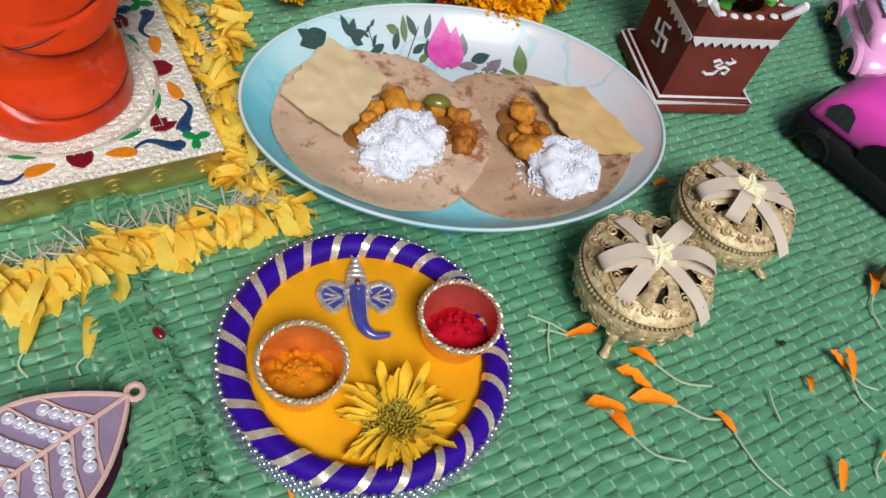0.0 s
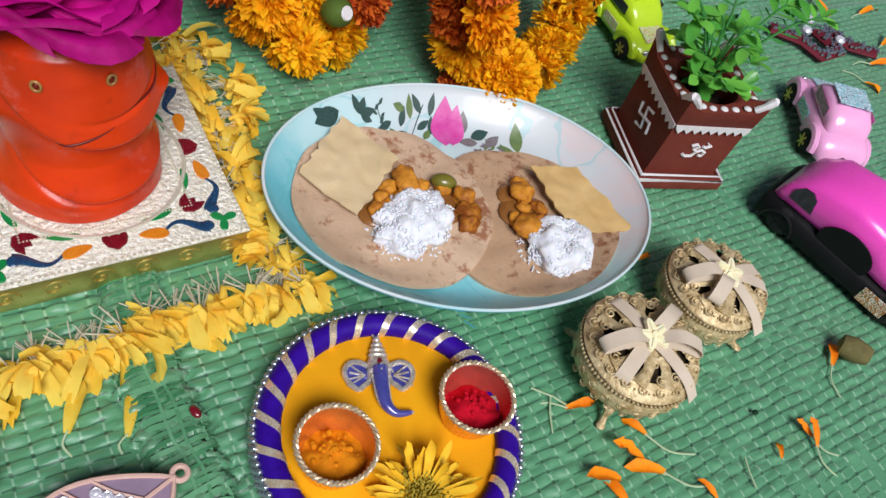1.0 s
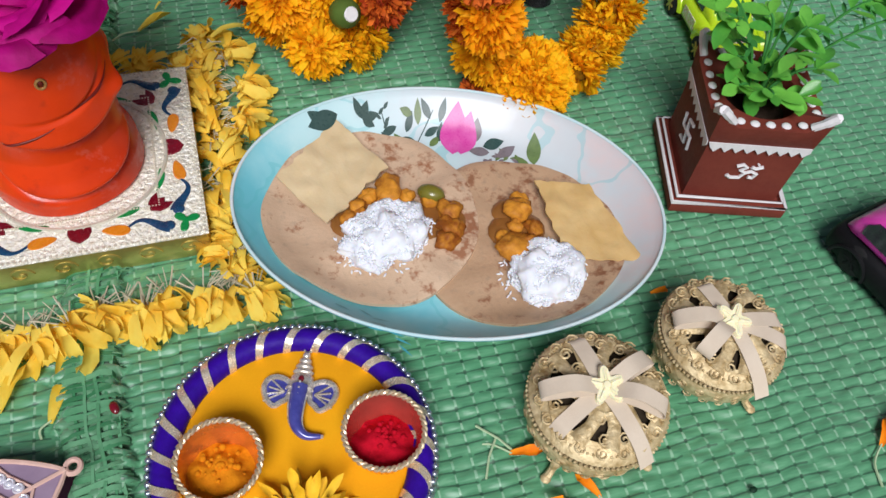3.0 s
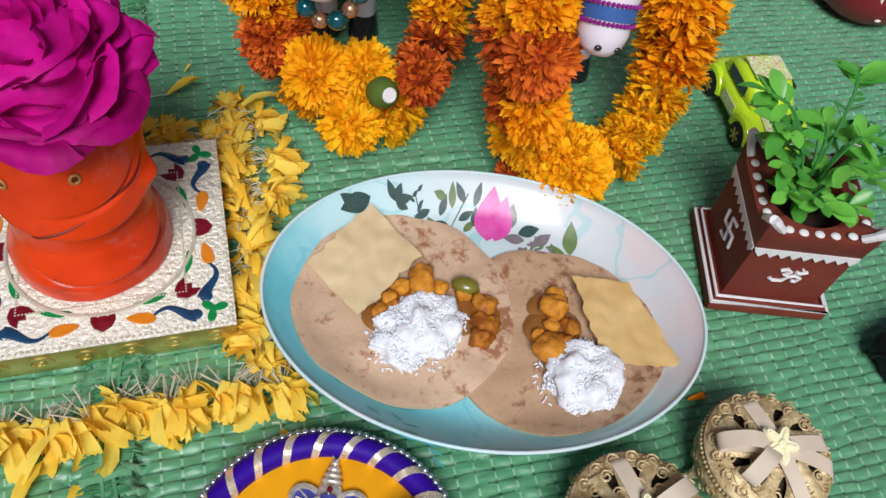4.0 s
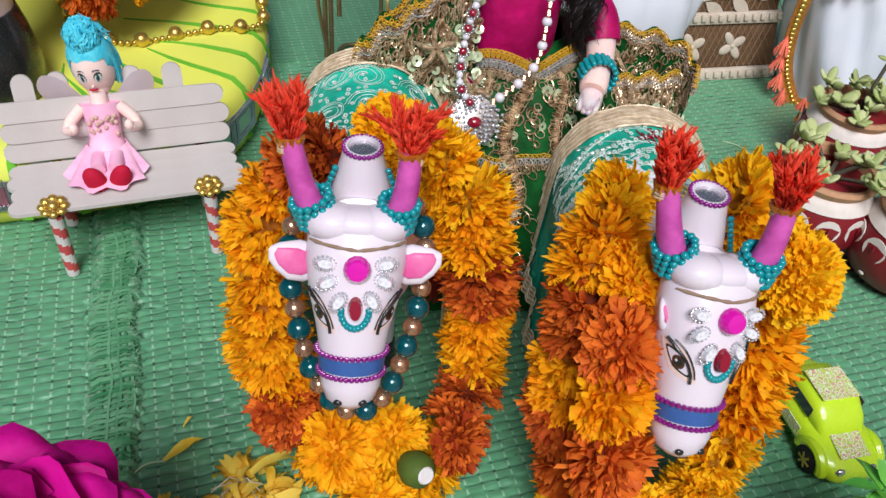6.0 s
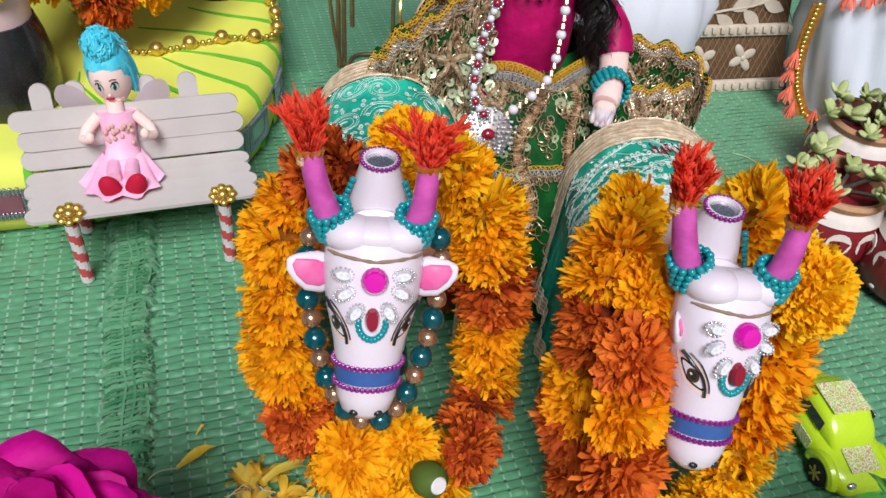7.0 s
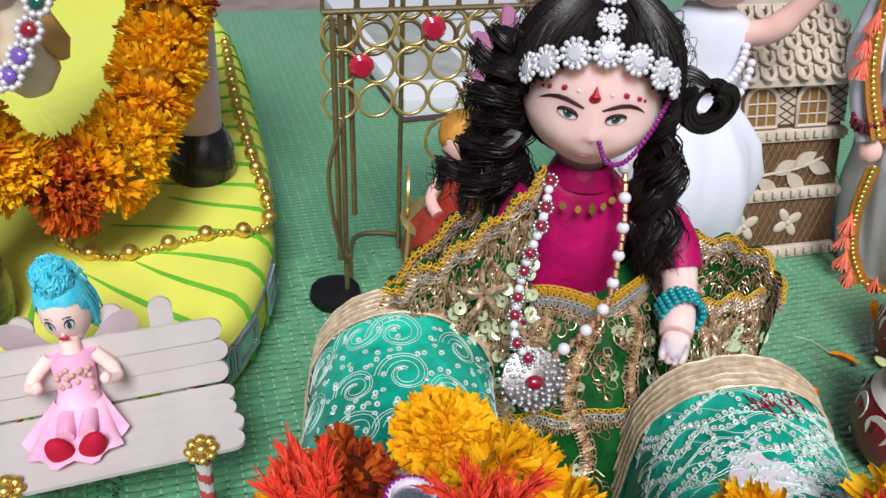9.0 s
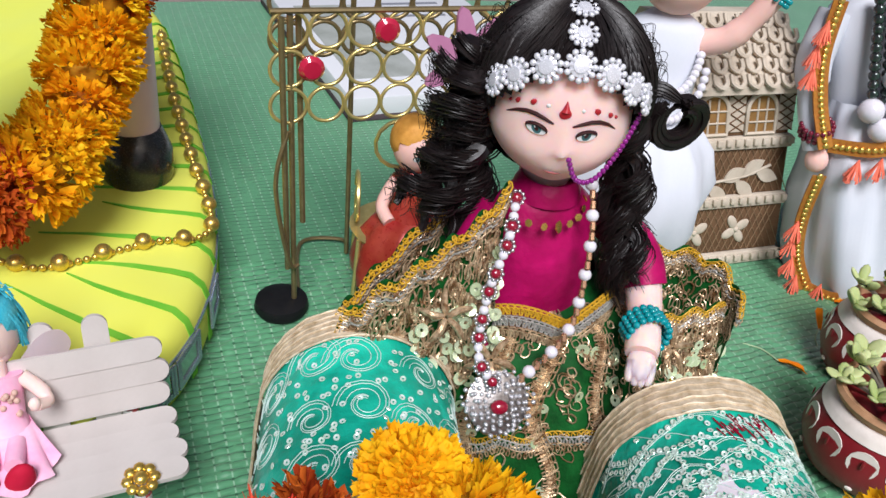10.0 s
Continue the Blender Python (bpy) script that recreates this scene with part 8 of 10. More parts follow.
def stick(L=11.2, w=1.05, t=0.2):
    out = []
    for i in range(9):
        a = -math.pi / 2 + math.pi * i / 8
        out.append((L / 2 - w / 2 + w / 2 * math.cos(a), w / 2 * math.sin(a)))
    for i in range(9):
        a = math.pi / 2 + math.pi * i / 8
        out.append((-L / 2 + w / 2 + w / 2 * math.cos(a), w / 2 * math.sin(a)))
    return prism(out, 0, t, 0.995)


def stick_bench():
    b = thing("stick_bench", "toy bench of pale wooden sticks on striped paper straws", "bench", at(2.75, 48.2, 0.05, 0, 0, 2.5))
    me = mesh_of("seat_stick", Geo().add(stick()), stick_wood, 30)
    for i in range(4):
        part("seat_stick", me, None, b, m=at(0.12 * math.sin(i * 2), -1.15 + 0.92 * i, 4.15 + 0.03 * i, 2, 0, 0.4 * math.sin(i * 3)))
    for i in range(3):
        part("back_stick", me, None, b, m=at(-0.15 + 0.1 * math.sin(i * 2.2), 2.65 + 0.22 * i, 4.9 + 1.05 * i, 74, 0, 0.5 * math.sin(i)))
    up = mesh_of("upright_stick", Geo().add(stick(5.4, 1.0)), stick_wood, 30)
    for x in (-4.2, -2.6, 0.9, 2.9):
        part("upright_stick", up, None, b, m=at(x, 3.35, 5.9, 0, -74, 90))
    for x in (-3.55, 3.75):
        for y, lab in ((-1.55, "front"), (2.4, "rear")):
            g = Geo()
            N, R = 14, 0.33
            for j in range(26):
                z0, z1 = 4.15 * j / 26, 4.15 * (j + 1) / 26
                for i in range(N):
                    a0, a1 = TAU * i / N, TAU * (i + 1) / N
                    mi = 1 if ((j / 26 * 3.4 + i / N) % 1.0) < 0.5 else 0
                    g.add(([(R * math.cos(a0), R * math.sin(a0), z0), (R * math.cos(a1), R * math.sin(a1), z0), (R * math.cos(a1), R * math.sin(a1), z1), (R * math.cos(a0), R * math.sin(a0), z1)], [(0, 1, 2, 3)]), None, mi)
            part("straw_leg", g, [straw_white, straw_red], b, "red and white striped paper straw", m=at(x, y, 0, 3 if y < 0 else -6, 0, 0))
        s = Geo()
        for i in range(8):
            s.add(ball((0.5 * math.cos(TAU * i / 8), 0.5 * math.sin(TAU * i / 8), 0.05), (0.24, 0.24, 0.16), 8, 6))
        s.add(ball((0, 0, 0.15), (0.3, 0.3, 0.2), 10, 6))
        part("gold_stud", s, gold, b, "gold flower-shaped stud", m=at(x, -1.5, 4.42, 12, 0, 0))
    return b


stick_bench()

doll_skin = mat("doll_vinyl_skin", (0.92, 0.60, 0.53), 0.45, 0, (0.86, 0.50, 0.44), 0.5, 0.4, 0.03, sss=0.15)
doll_blue_hair = mat("sky_blue_doll_hair", (0.04, 0.52, 0.70), 0.5, 0, (0.16, 0.74, 0.86), 2.0, 0.9, 0.6, 7, 0.06)
pink_satin = mat("pink_satin", (0.90, 0.36, 0.60), 0.4, 0, (0.95, 0.62, 0.76), 0.9, 0.8, 0.2, 5)
red_felt = mat("red_felt", (0.55, 0.012, 0.05), 0.7, 0, (0.42, 0.01, 0.03), 2, 0.5, 0.2)
white_paint = mat("white_eye_paint", (0.82, 0.82, 0.82), 0.3)
eye_green = mat("green_eye_paint", (0.02, 0.16, 0.15), 0.2)


def eye_patch(g, cx, cz, fy, w, h, M, mi_white, mi_iris, mi_black, lean=0.0):
    """An eye painted on a face: lash line, white, iris and pupil, each a hair prouder."""
    for k, (ww, hh, dx, dz, mi) in enumerate(((w * 1.16, h * 1.22, 0, 0.10 * h, mi_black), (w, h, 0, 0, mi_white), (w * 0.5, h * 0.98, 0, 0.02, mi_iris), (w * 0.22, h * 0.45, 0, 0.02, mi_black), (w * 0.09, h * 0.18, -w * 0.1, h * 0.25, mi_white))):
        v = [(cx + dx, fy(cx + dx, cz + dz) - 0.02 - 0.012 * k, cz + dz)]
        for i in range(18):
            a = TAU * i / 18
            x, z = cx + dx + ww / 2 * math.cos(a), cz + dz + hh / 2 * math.sin(a) + lean * math.cos(a)
            v.append((x, fy(x, z) - 0.02 - 0.012 * k, z))
        g.add((v, [(0, 1 + i, 1 + (i + 1) % 18) for i in range(18)]), M, mi)


fair_skin = mat("fair_vinyl_skin", (0.95, 0.74, 0.68), 0.45, 0, (0.92, 0.64, 0.58), 0.5, 0.4, 0.03, sss=0.15)
gauze = mat("pale_pink_gauze", (0.80, 0.66, 0.68), 0.5, 0, (0.72, 0.62, 0.70), 1.2, 0.6, 0.2, thin=0.5)


def little_doll():
    g = Geo()
    HM = at(0.0, 3.9, 4.45, 12, -5, -8, (0.74, 0.85, 1.0))
    rx, ry, rz = 1.38, 1.3, 1.5
    g.add(ball((0, 0, 0), (rx, ry, rz), 22, 16), HM, 0)
    g.add(ball((0, -0.3, -0.75), (0.95, 0.9, 0.75), 16, 10), HM, 0)
    fy = lambda x, z: -ry * math.sqrt(max(0.05, 1 - (x / rx) ** 2 - (z / rz) ** 2))
    for s in (-1, 1):
        eye_patch(g, s * 0.5, 0.16, fy, 0.46, 0.42, HM, 4, 5, 6, s * 0.03)
        g.add(tube([HM @ Vector((s * (0.28 + 0.1 * i), fy(s * (0.28 + 0.1 * i), 0.54) - 0.02, 0.54 + 0.05 * math.sin(i))) for i in range(5)], 0.03, 4), None, 6)
    g.add(tube([HM @ Vector((x, fy(x, -0.42) - 0.20, -0.42 - 0.5 * (0.06 - x * x))) for x in np.linspace(-0.26, 0.26, 7)], 0.06, 5), None, 3)
    g.add(ball((0, fy(0, -0.3) - 0.06, -0.3), (0.1, 0.1, 0.08), 8, 6), HM, 0)
    v, f = ball((0, 0.28, 0.42), (1.52, 1.35, 1.42), 26, 18)
    keep = [q for q in f if not all(v[i][1] < -0.35 and v[i][2] < 1.0 for i in q)]
    g.add((v, keep), HM, 1)
    rng = random.Random(2)
    for i in range(150):
        d = Vector((rng.gauss(0, 1), rng.gauss(0, 1), abs(rng.gauss(0, 1)) * 1.1 - 0.25)).normalized()
        c = Vector((0, 0.3, 1.55)) + Vector((d.x * 0.95, d.y * 0.85, d.z * 1.0))
        s = d.cross(Vector((0.2, 0.3, 1))).normalized()
        u = d.cross(s)
        q, ph = rng.uniform(0.14, 0.34), rng.uniform(0, 6)
        g.add(tube([c + d * 0.1 * math.sin(j * 0.9) + (s * math.cos(j * 0.7 + ph) + u * math.sin(j * 0.7 + ph)) * q * (1 + 0.06 * j) for j in range(9)], [0.07, 0.08, 0.08, 0.08, 0.07, 0.07, 0.06, 0.05, 0.03], 5), HM, 1)
    g.add(ball((0, 0.3, 1.55), (0.9, 0.8, 0.9), 16, 10), HM, 1)
    for i in range(70):
        a, s = rng.uniform(0.2, math.pi - 0.2), rng.uniform(0.9, 1.06)
        p = Vector((1.45 * math.cos(a) * s, 0.5 + 0.4 * rng.random(), 0.9 + 1.55 * math.sin(a) * s))
        q = Vector((-math.sin(a), 0.1, math.cos(a))) * rng.uniform(0.15, 0.4) * rng.choice((-1, 1))
        g.add(tube([p - q, p, p + q * 0.8 + Vector((rng.uniform(-0.2, 0.2), 0, rng.uniform(-0.05, 0.2)))], [0.05, 0.035, 0.012], 4), HM, 1)
    for s in (-1, 1):
        for i in range(26):
            x, y = s * rng.uniform(1.15, 1.5), rng.uniform(-0.2, 0.9)
            g.add(tube(spline([(x * 0.9, y, 0.9), (x * 1.05, y, 0.1), (x * rng.uniform(0.85, 1.1), y, -rng.uniform(0.5, 1.2))], 3), 0.06, 4), HM, 1)
    g.add(tube([(0, 3.3, 3.4), (0, 2.9, 2.6)], 0.42, 10), None, 0)
    g.add(loft([((0, 3.0, 2.9), 0.95, 0.55), ((0, 2.75, 2.1), 0.85, 0.62), ((0, 2.5, 1.2), 0.8, 0.65), ((0, 2.2, 0.6), 1.0, 0.8)], 16), None, 2)
    n = 40
    rings = []
    for j in range(6):
        s = j / 5
        for i in range(n):
            a = TAU * i / n
            r = (0.95 + 0.95 * s) * (1 + 0.10 * s * math.sin(9 * a))
            rings.append((r * math.cos(a) - 0.1 * s, 2.3 - 1.9 * s + r * 0.7 * math.sin(a), 0.95 - 0.62 * s + 0.10 * s * math.sin(7 * a)))
    g.add((rings, [(j * n + i, (j + 1) * n + i, (j + 1) * n + (i + 1) % n, j * n + (i + 1) % n) for j in range(5) for i in range(n)]), None, 2)
    for s in (-1, 1):
        g.add(tube(spline([(s * 0.85, 2.95, 2.75), (s * 1.45, 2.6, 2.2), (s * 1.7, 2.2, 1.9), (s * 1.35, 1.75, 2.2)], 4), [0.3] * 6 + [0.24] * 7, 9), None, 0)
        g.add(ball((s * 1.3, 1.7, 2.3), (0.24, 0.24, 0.3), 8, 6), None, 0)
        g.add(tube([(s * 0.45, 1.4, 0.75), (s * 0.42, 0.1, 0.85)], 0.36, 8), None, 2)
        g.add(ball((s * 0.36, -0.35, 0.75), (0.52, 0.36, 0.78), 14, 9), at(0, 0, 0, 0, s * 20, 0), 3)
    for i in range(22):
        a = rng.uniform(-1, 1)
        g.add(ball((a * 0.7, 2.25 - 0.25 * rng.random(), 1.5 + 1.2 * rng.random()), 0.13, 6, 5), None, 7)
    for s in (-1, 1):
        wing = [(s * 0.5, 3.55, 2.2), (s * 1.5, 3.6, 3.9), (s * 2.4, 3.55, 4.3), (s * 2.75, 3.5, 3.6), (s * 2.3, 3.5, 2.7), (s * 1.6, 3.5, 2.2), (s * 2.0, 3.5, 1.5), (s * 1.4, 3.5, 1.1)]
        rim = spline(wing, 4, True)
        mid = sum(rim, Vector()) / len(rim)
        g.add(([mid + Vector((0, -0.12, 0))] + rim, [(0, 1 + q, 1 + (q + 1) % len(rim)) for q in range(len(rim))]), None, 8)
    ob = part("doll", g, [fair_skin, doll_blue_hair, pink_satin, red_felt, white_paint, eye_green, black_paint, cord_pink, gauze], m=at(1.85, 47.95, 4.42), smooth=60)
    tagged(ob, "small doll with blue hair and pink dress sitting on the bench", "doll")


little_doll()
orange_foil = mat("orange_foil", (0.72, 0.14, 0.03), 0.35, 0.2, (0.5, 0.07, 0.02), 0.8, 0.7, 0.3, 3)
tagged(part("orange_wrap", Geo().add(loft([((-7.2, 46.8, 0.6), 0.6, 0.5), ((-6.8, 48.6, 1.3), 1.3, 1.1), ((-7.2, 50.6, 1.2), 1.0, 0.9), ((-7.6, 51.6, 0.9), 0.3, 0.3)], 9)), orange_foil, smooth=20), "crumpled orange foil wrapper on the mat", "wrapper")

# ---- the large dressed doll ----
doll_face = mat("rosy_vinyl_skin", (1.0, 0.69, 0.63), 0.45, 0, (1.0, 0.56, 0.52), 0.22, 0.6, 0.02, sss=0.6)
doll_face.node_tree.nodes["Principled BSDF"].inputs["Subsurface Scale"].default_value = 2.5
hair_m = mat("black_doll_hair", (0.006, 0.004, 0.004), 0.4, 0, (0.016, 0.010, 0.010), 3.0, 0.9, 0.4, 9, 0.03)
kurta = mat("magenta_velvet", (0.52, 0.006, 0.13), 0.45, 0, (0.20, 0.002, 0.04), 0.5, 0.9, 0.8, 1.2, 0.12)
net_green = mat("bottle_green_net", (0.002, 0.035, 0.006), 0.6, 0, (0.008, 0.13, 0.024), 0.9, 0.9, 0.5, 10, 0.04)
yellow_cord = mat("yellow_gold_cord", (0.70, 0.42, 0.03), 0.5, 0.2, (0.55, 0.30, 0.02), 4, 0.6, 0.4)
lace_gold = mat("tarnished_gold_lace", (0.74, 0.56, 0.36), 0.32, 0.5, (0.20, 0.10, 0.04), 3, 1.1, 0.4, island=0.9)
silver_braid = mat("silver_braid", (0.70, 0.68, 0.64), 0.35, 0.5, (0.3, 0.3, 0.28), 4, 0.6, 0.4)
gilt_sequin = mat("pale_green_sequin", (0.80, 0.88, 0.62), 0.22, 0.35, (0.55, 0.70, 0.40), 2, 0.6, 0.0, obj=1.0)
rhinestone = mat("white_rhinestone", (0.84, 0.84, 0.88), 0.25, 0.25, (0.62, 0.62, 0.68), 4, 0.6, 0.2)
brow_m = mat("dark_brow_paint", (0.05, 0.015, 0.015), 0.5)
red_paint = mat("red_dot_paint", (0.48, 0.02, 0.03), 0.4)
lip_m = mat("rose_lip_paint", (0.55, 0.16, 0.16), 0.4)
eye_teal = mat("teal_iris_paint", (0.03, 0.09, 0.10), 0.2, 0, (0.07, 0.17, 0.18), 6, 0.6, 0)
DH = at(21.35, 46.2, 19.35, 6, 0, -24)
FR = (2.45, 2.40, 2.75)


BUMPS = ((-1.1, -0.35, 0.09, 0.7, 0.6), (1.1, -0.35, 0.09, 0.7, 0.6), (0, 0.02, 0.20, 0.20, 0.18), (0, 0.45, 0.07, 0.25, 0.5), (0, -0.8, 0.09, 0.5, 0.3), (0, -1.6, 0.14, 0.6, 0.4), (-0.97, 0.66, -0.06, 0.4, 0.3), (0.67, 0.66, -0.06, 0.4, 0.3))


MID = -0.15


def face_bump(x, z):
    return sum(h * math.exp(-((x - bx) / sx) ** 2 - ((z - bz) / sz) ** 2) for bx, bz, h, sx, sz in BUMPS)


def face_y(x, z):
    up = 3.6 if z > 0 else 2.02
    return -FR[1] * math.sqrt(max(0.04, 1 - (x / FR[0]) ** 2 - (z / up) ** 2)) - face_bump(x, z)


def curl(g, start, end, r, turns, thick, seed, mi, spread=0.8):
    """A ringlet: a thick coil of hair that winds down, with loose strands round it."""
    rng = random.Random(seed)
    a, b = Vector(start), Vector(end)
    d = (b - a).normalized()
    s = d.cross(Vector((0.3, 1, 0.1))).normalized()
    u = d.cross(s)
    for k in range(95):
        ph, rr, th = rng.uniform(-spread, spread), r * rng.uniform(0.35, 1.3), rng.uniform(0.014, 0.045)
        ph, rr, th = (0, r * 0.5, thick * 0.9) if k == 0 else (ph, rr, th)
        over = rng.uniform(0.9, 1.12)
        jx = Vector((rng.uniform(-1, 1), rng.uniform(-1, 1), rng.uniform(-1, 1))) * 0.3 * (k > 0)
        pts = []
        for i in range(26):
            t = i / 25 * over
            w = TAU * turns * t + ph
            q = rr * (0.55 + 0.45 * math.sin(math.pi * min(1, t * 1.0)))
            pts.append(a + (b - a) * t + (s * math.cos(w) + u * math.sin(w)) * q + jx * t)
        g.add(tube(pts, [th * (1 - 0.7 * i / 25) for i in range(26)], 5), None, mi)


def big_doll():
    rng = random.Random(17)
    g = Geo()
    v, f = ball((0, 0, 0), (FR[0], FR[1], 1.0), 64, 56)
    v = [(x * (1 - 0.14 * max(0.0, -z)), y - (face_bump(x, z * (3.6 if z > 0 else 2.02)) * min(1.0, -y * 0.8) if y < 0 else 0), z * (3.6 if z > 0 else 2.02)) for x, y, z in v]
    g.add((v, f), DH, 0)
    for s in (-1, 1):
        eye_patch(g, s * 0.80 + MID, 0.66, lambda x, z: face_y(x, z) - 0.04, 0.62, 0.31, DH, 3, 4, 5, s * 0.02)
        lid = [(s * (0.80 + 0.33 * q) + MID, 0.66 + 0.165 - 0.12 * q * q + 0.03 * q) for q in np.linspace(-1, 1, 9)]
        g.add(tube([DH @ Vector((x, face_y(x, z) - 0.10, z)) for x, z in lid], [0.02, 0.035, 0.045, 0.05, 0.05, 0.05, 0.045, 0.04, 0.02], 6), None, 5)
        brow = [(s * q + MID, np.interp(q, [0.3, 0.6, 0.9, 1.2, 1.5, 1.75], [0.95, 1.05, 1.12, 1.10, 0.97, 0.76])) for q in np.linspace(0.3, 1.75, 11)]
        g.add(tube([DH @ Vector((x, face_y(x, z) - 0.005, z)) for x, z in brow], [0.03, 0.046, 0.058, 0.065, 0.07, 0.07, 0.07, 0.066, 0.056, 0.04, 0.016], 6), None, 5)
        for x, z, r in ((1.0, 1.43, 0.115), (1.46, 1.27, 0.10), (1.68, 1.16, 0.065)):
            g.add(ball((s * x + MID, face_y(s * x + MID, z), z), (r, 0.05, r), 8, 6), DH, 6)
        g.add(ball((s * 0.55 + MID, face_y(s * 0.55 + MID, 1.46), 1.46), (0.07, 0.045, 0.07), 8, 6), DH, 3)
    g.add(ball((MID, face_y(MID, 1.30), 1.30), (0.20, 0.05, 0.20), 12, 8), DH, 6)
    g.add(tube([DH @ Vector((MID, face_y(MID, 1.38) - 0.02, 1.38)), DH @ Vector((MID, face_y(MID, 1.72) - 0.01, 1.72))], [0.15, 0.01], 8), None, 6)
    g.add(tube([DH @ Vector((x + MID, face_y(x + MID, -0.88) + 0.01, -0.88 + 0.10 * abs(x))) for x in np.linspace(-0.30, 0.30, 7)], [0.02, 0.045, 0.055, 0.045, 0.055, 0.045, 0.02], 6), None, 7)
    # hair: a full cap with combed strands and ringlets at both sides
    CR = (3.0, 2.85, 3.15)
    v, f = ball((0, 0.42, 0.85), CR, 64, 48)
    keep = [q for q in f if not all(v[i][1] < -0.2 and v[i][2] < 2.75 - 0.28 * v[i][0] ** 2 for i in q)]
    g.add((v, keep), DH, 1)
    for i in range(620):
        a = rng.uniform(-2.6, 2.6)
        wave, k = rng.uniform(-0.15, 0.15), 1.0 + 0.045 * rng.random() ** 2
        end = 0.66 if abs(a) < 0.55 else 0.62 - 1.0 * min(1, (abs(a) - 0.55) / 0.8)
        pts = []
        for j in range(9):
            el = math.pi / 2 - (math.pi / 2 - end) * j / 8
            b = a + wave * math.sin(4 * j / 8)
            pts.append((CR[0] * k * math.cos(el) * math.sin(b), 0.42 - CR[1] * k * math.cos(el) * math.cos(b), 0.85 + CR[2] * k * math.sin(el)))
        g.add(tube(pts, rng.uniform(0.018, 0.05), 4), DH, 1)
    for i in range(170):
        a = rng.choice((-1, -1, 1)) * rng.uniform(1.0, 2.2)
        el, k = rng.uniform(-0.2, 0.9), rng.uniform(1.0, 1.06)
        p = Vector((CR[0] * k * math.cos(el) * math.sin(a), 0.42 - CR[1] * k * math.cos(el) * math.cos(a), 0.85 + CR[2] * k * math.sin(el)))
        out = Vector((math.copysign(1, a), -0.2, rng.uniform(-0.4, 0.7))) * rng.uniform(0.3, 0.9)
        g.add(tube(spline([p, p + out * 0.35 + Vector((0, 0, 0.08)), p + out * 0.55 + Vector((0, rng.uniform(-0.2, 0.2), -0.05)), p + out * 0.6 + Vector((0, rng.uniform(-0.3, 0.3), -rng.uniform(0.3, 0.8)))], 4), 0.013, 3), DH, 1)
    inv = lambda *p: DH @ Vector(p)
    left = [((-2.5, -0.3, 1.0), (-3.6, -0.9, -1.2)), ((-2.6, 0.2, 0.0), (-3.9, -1.0, -3.0)), ((-2.4, 0.5, -0.5), (-3.1, -1.1, -4.6)), ((-2.9, 0.0, 1.6), (-4.3, -0.4, -0.6)), ((-2.7, -0.6, -1.2), (-4.2, -1.4, -4.2)), ((-2.2, 0.8, -1.0), (-2.5, -0.9, -5.6)), ((-2.9, 0.6, 0.8), (-4.0, 0.4, -2.6)), ((-3.4, -0.4, -1.4), (-5.2, -0.9, -3.6)), ((-3.0, -0.6, 1.4), (-3.7, -1.2, 0.0)), ((-2.9, 0.2, 2.2), (-4.3, 0.2, 0.9))]
    right = [((2.6, -0.4, 0.4), (3.0, -1.1, -2.6)), ((2.5, 0.2, -0.4), (2.9, -1.3, -4.6)), ((2.4, 0.4, -1.4), (3.2, -1.6, -6.0)), ((2.2, 0.0, -2.4), (3.7, -1.7, -6.4)), ((2.7, 0.3, -0.6), (3.8, -0.9, -3.8)), ((2.9, -0.6, -2.6), (4.0, -1.8, -5.4))]
    for k, (a, b) in enumerate(left):
        curl(g, inv(*a), inv(*b), 0.62, 1.9, 0.5, 30 + k, 1, 1.5)
    for k, (a, b) in enumerate(right):
        curl(g, inv(*a), inv(*b), 0.48, 1.7, 0.42, 50 + k, 1, 1.2)
    ring_c = inv(4.0, -0.2, 0.4)
    for k in range(44):
        rr, th = rng.uniform(0.5, 0.95), rng.uniform(0.02, 0.12)
        off = Vector((rng.uniform(-0.1, 0.1), rng.uniform(-0.3, 0.3), rng.uniform(-0.1, 0.1)))
        g.add(tube([ring_c + off + Vector((rr * math.cos(w), 0.25 * math.sin(w * 0.5), rr * math.sin(w))) for w in np.linspace(2.6 + rng.uniform(-0.4, 0.4), 2.6 + 5.4, 22)], th, 5), None, 1)
    for k in range(26):
        off = Vector((rng.uniform(-0.2, 0.2), rng.uniform(-0.3, 0.3), rng.uniform(-0.3, 0.3)))
        g.add(tube(spline([inv(2.3, 0.3, 1.2) + off, inv(3.1, 0.0, 1.5) + off * 0.7, ring_c + Vector((-0.2, 0, 0.85)) + off * 0.4], 4), [0.09, 0.09, 0.08, 0.08, 0.07, 0.06, 0.05, 0.04, 0.02], 5), None, 1)
    # body
    c = Vector((21.5, 46.2, 0))
    g.add(tube([inv(0, 0.1, -1.5), inv(0.1, 0.3, -3.6)], 0.95, 14), None, 0)
    bv, bf = loft([((c.x, c.y, 16.8), 1.1, 0.9), ((c.x, c.y, 16.0), 1.9, 1.3), ((c.x, c.y - 0.2, 14.4), 2.3, 1.7), ((c.x, c.y - 0.3, 12.4), 2.2, 1.7), ((c.x, c.y - 0.2, 10.6), 2.1, 1.6), ((c.x, c.y, 9.0), 3.0, 2.2), ((c.x, c.y, 7.4), 3.6, 2.8)], 96)
    g.add(([Vector(p) * 1.0 + (Vector(p) - Vector((c.x, c.y, p[2]))).normalized() * 0.12 * noise.noise(Vector((p[0] * 1.3, p[1] * 1.3, p[2] * 0.5))) for p in bv], bf), None, 2)
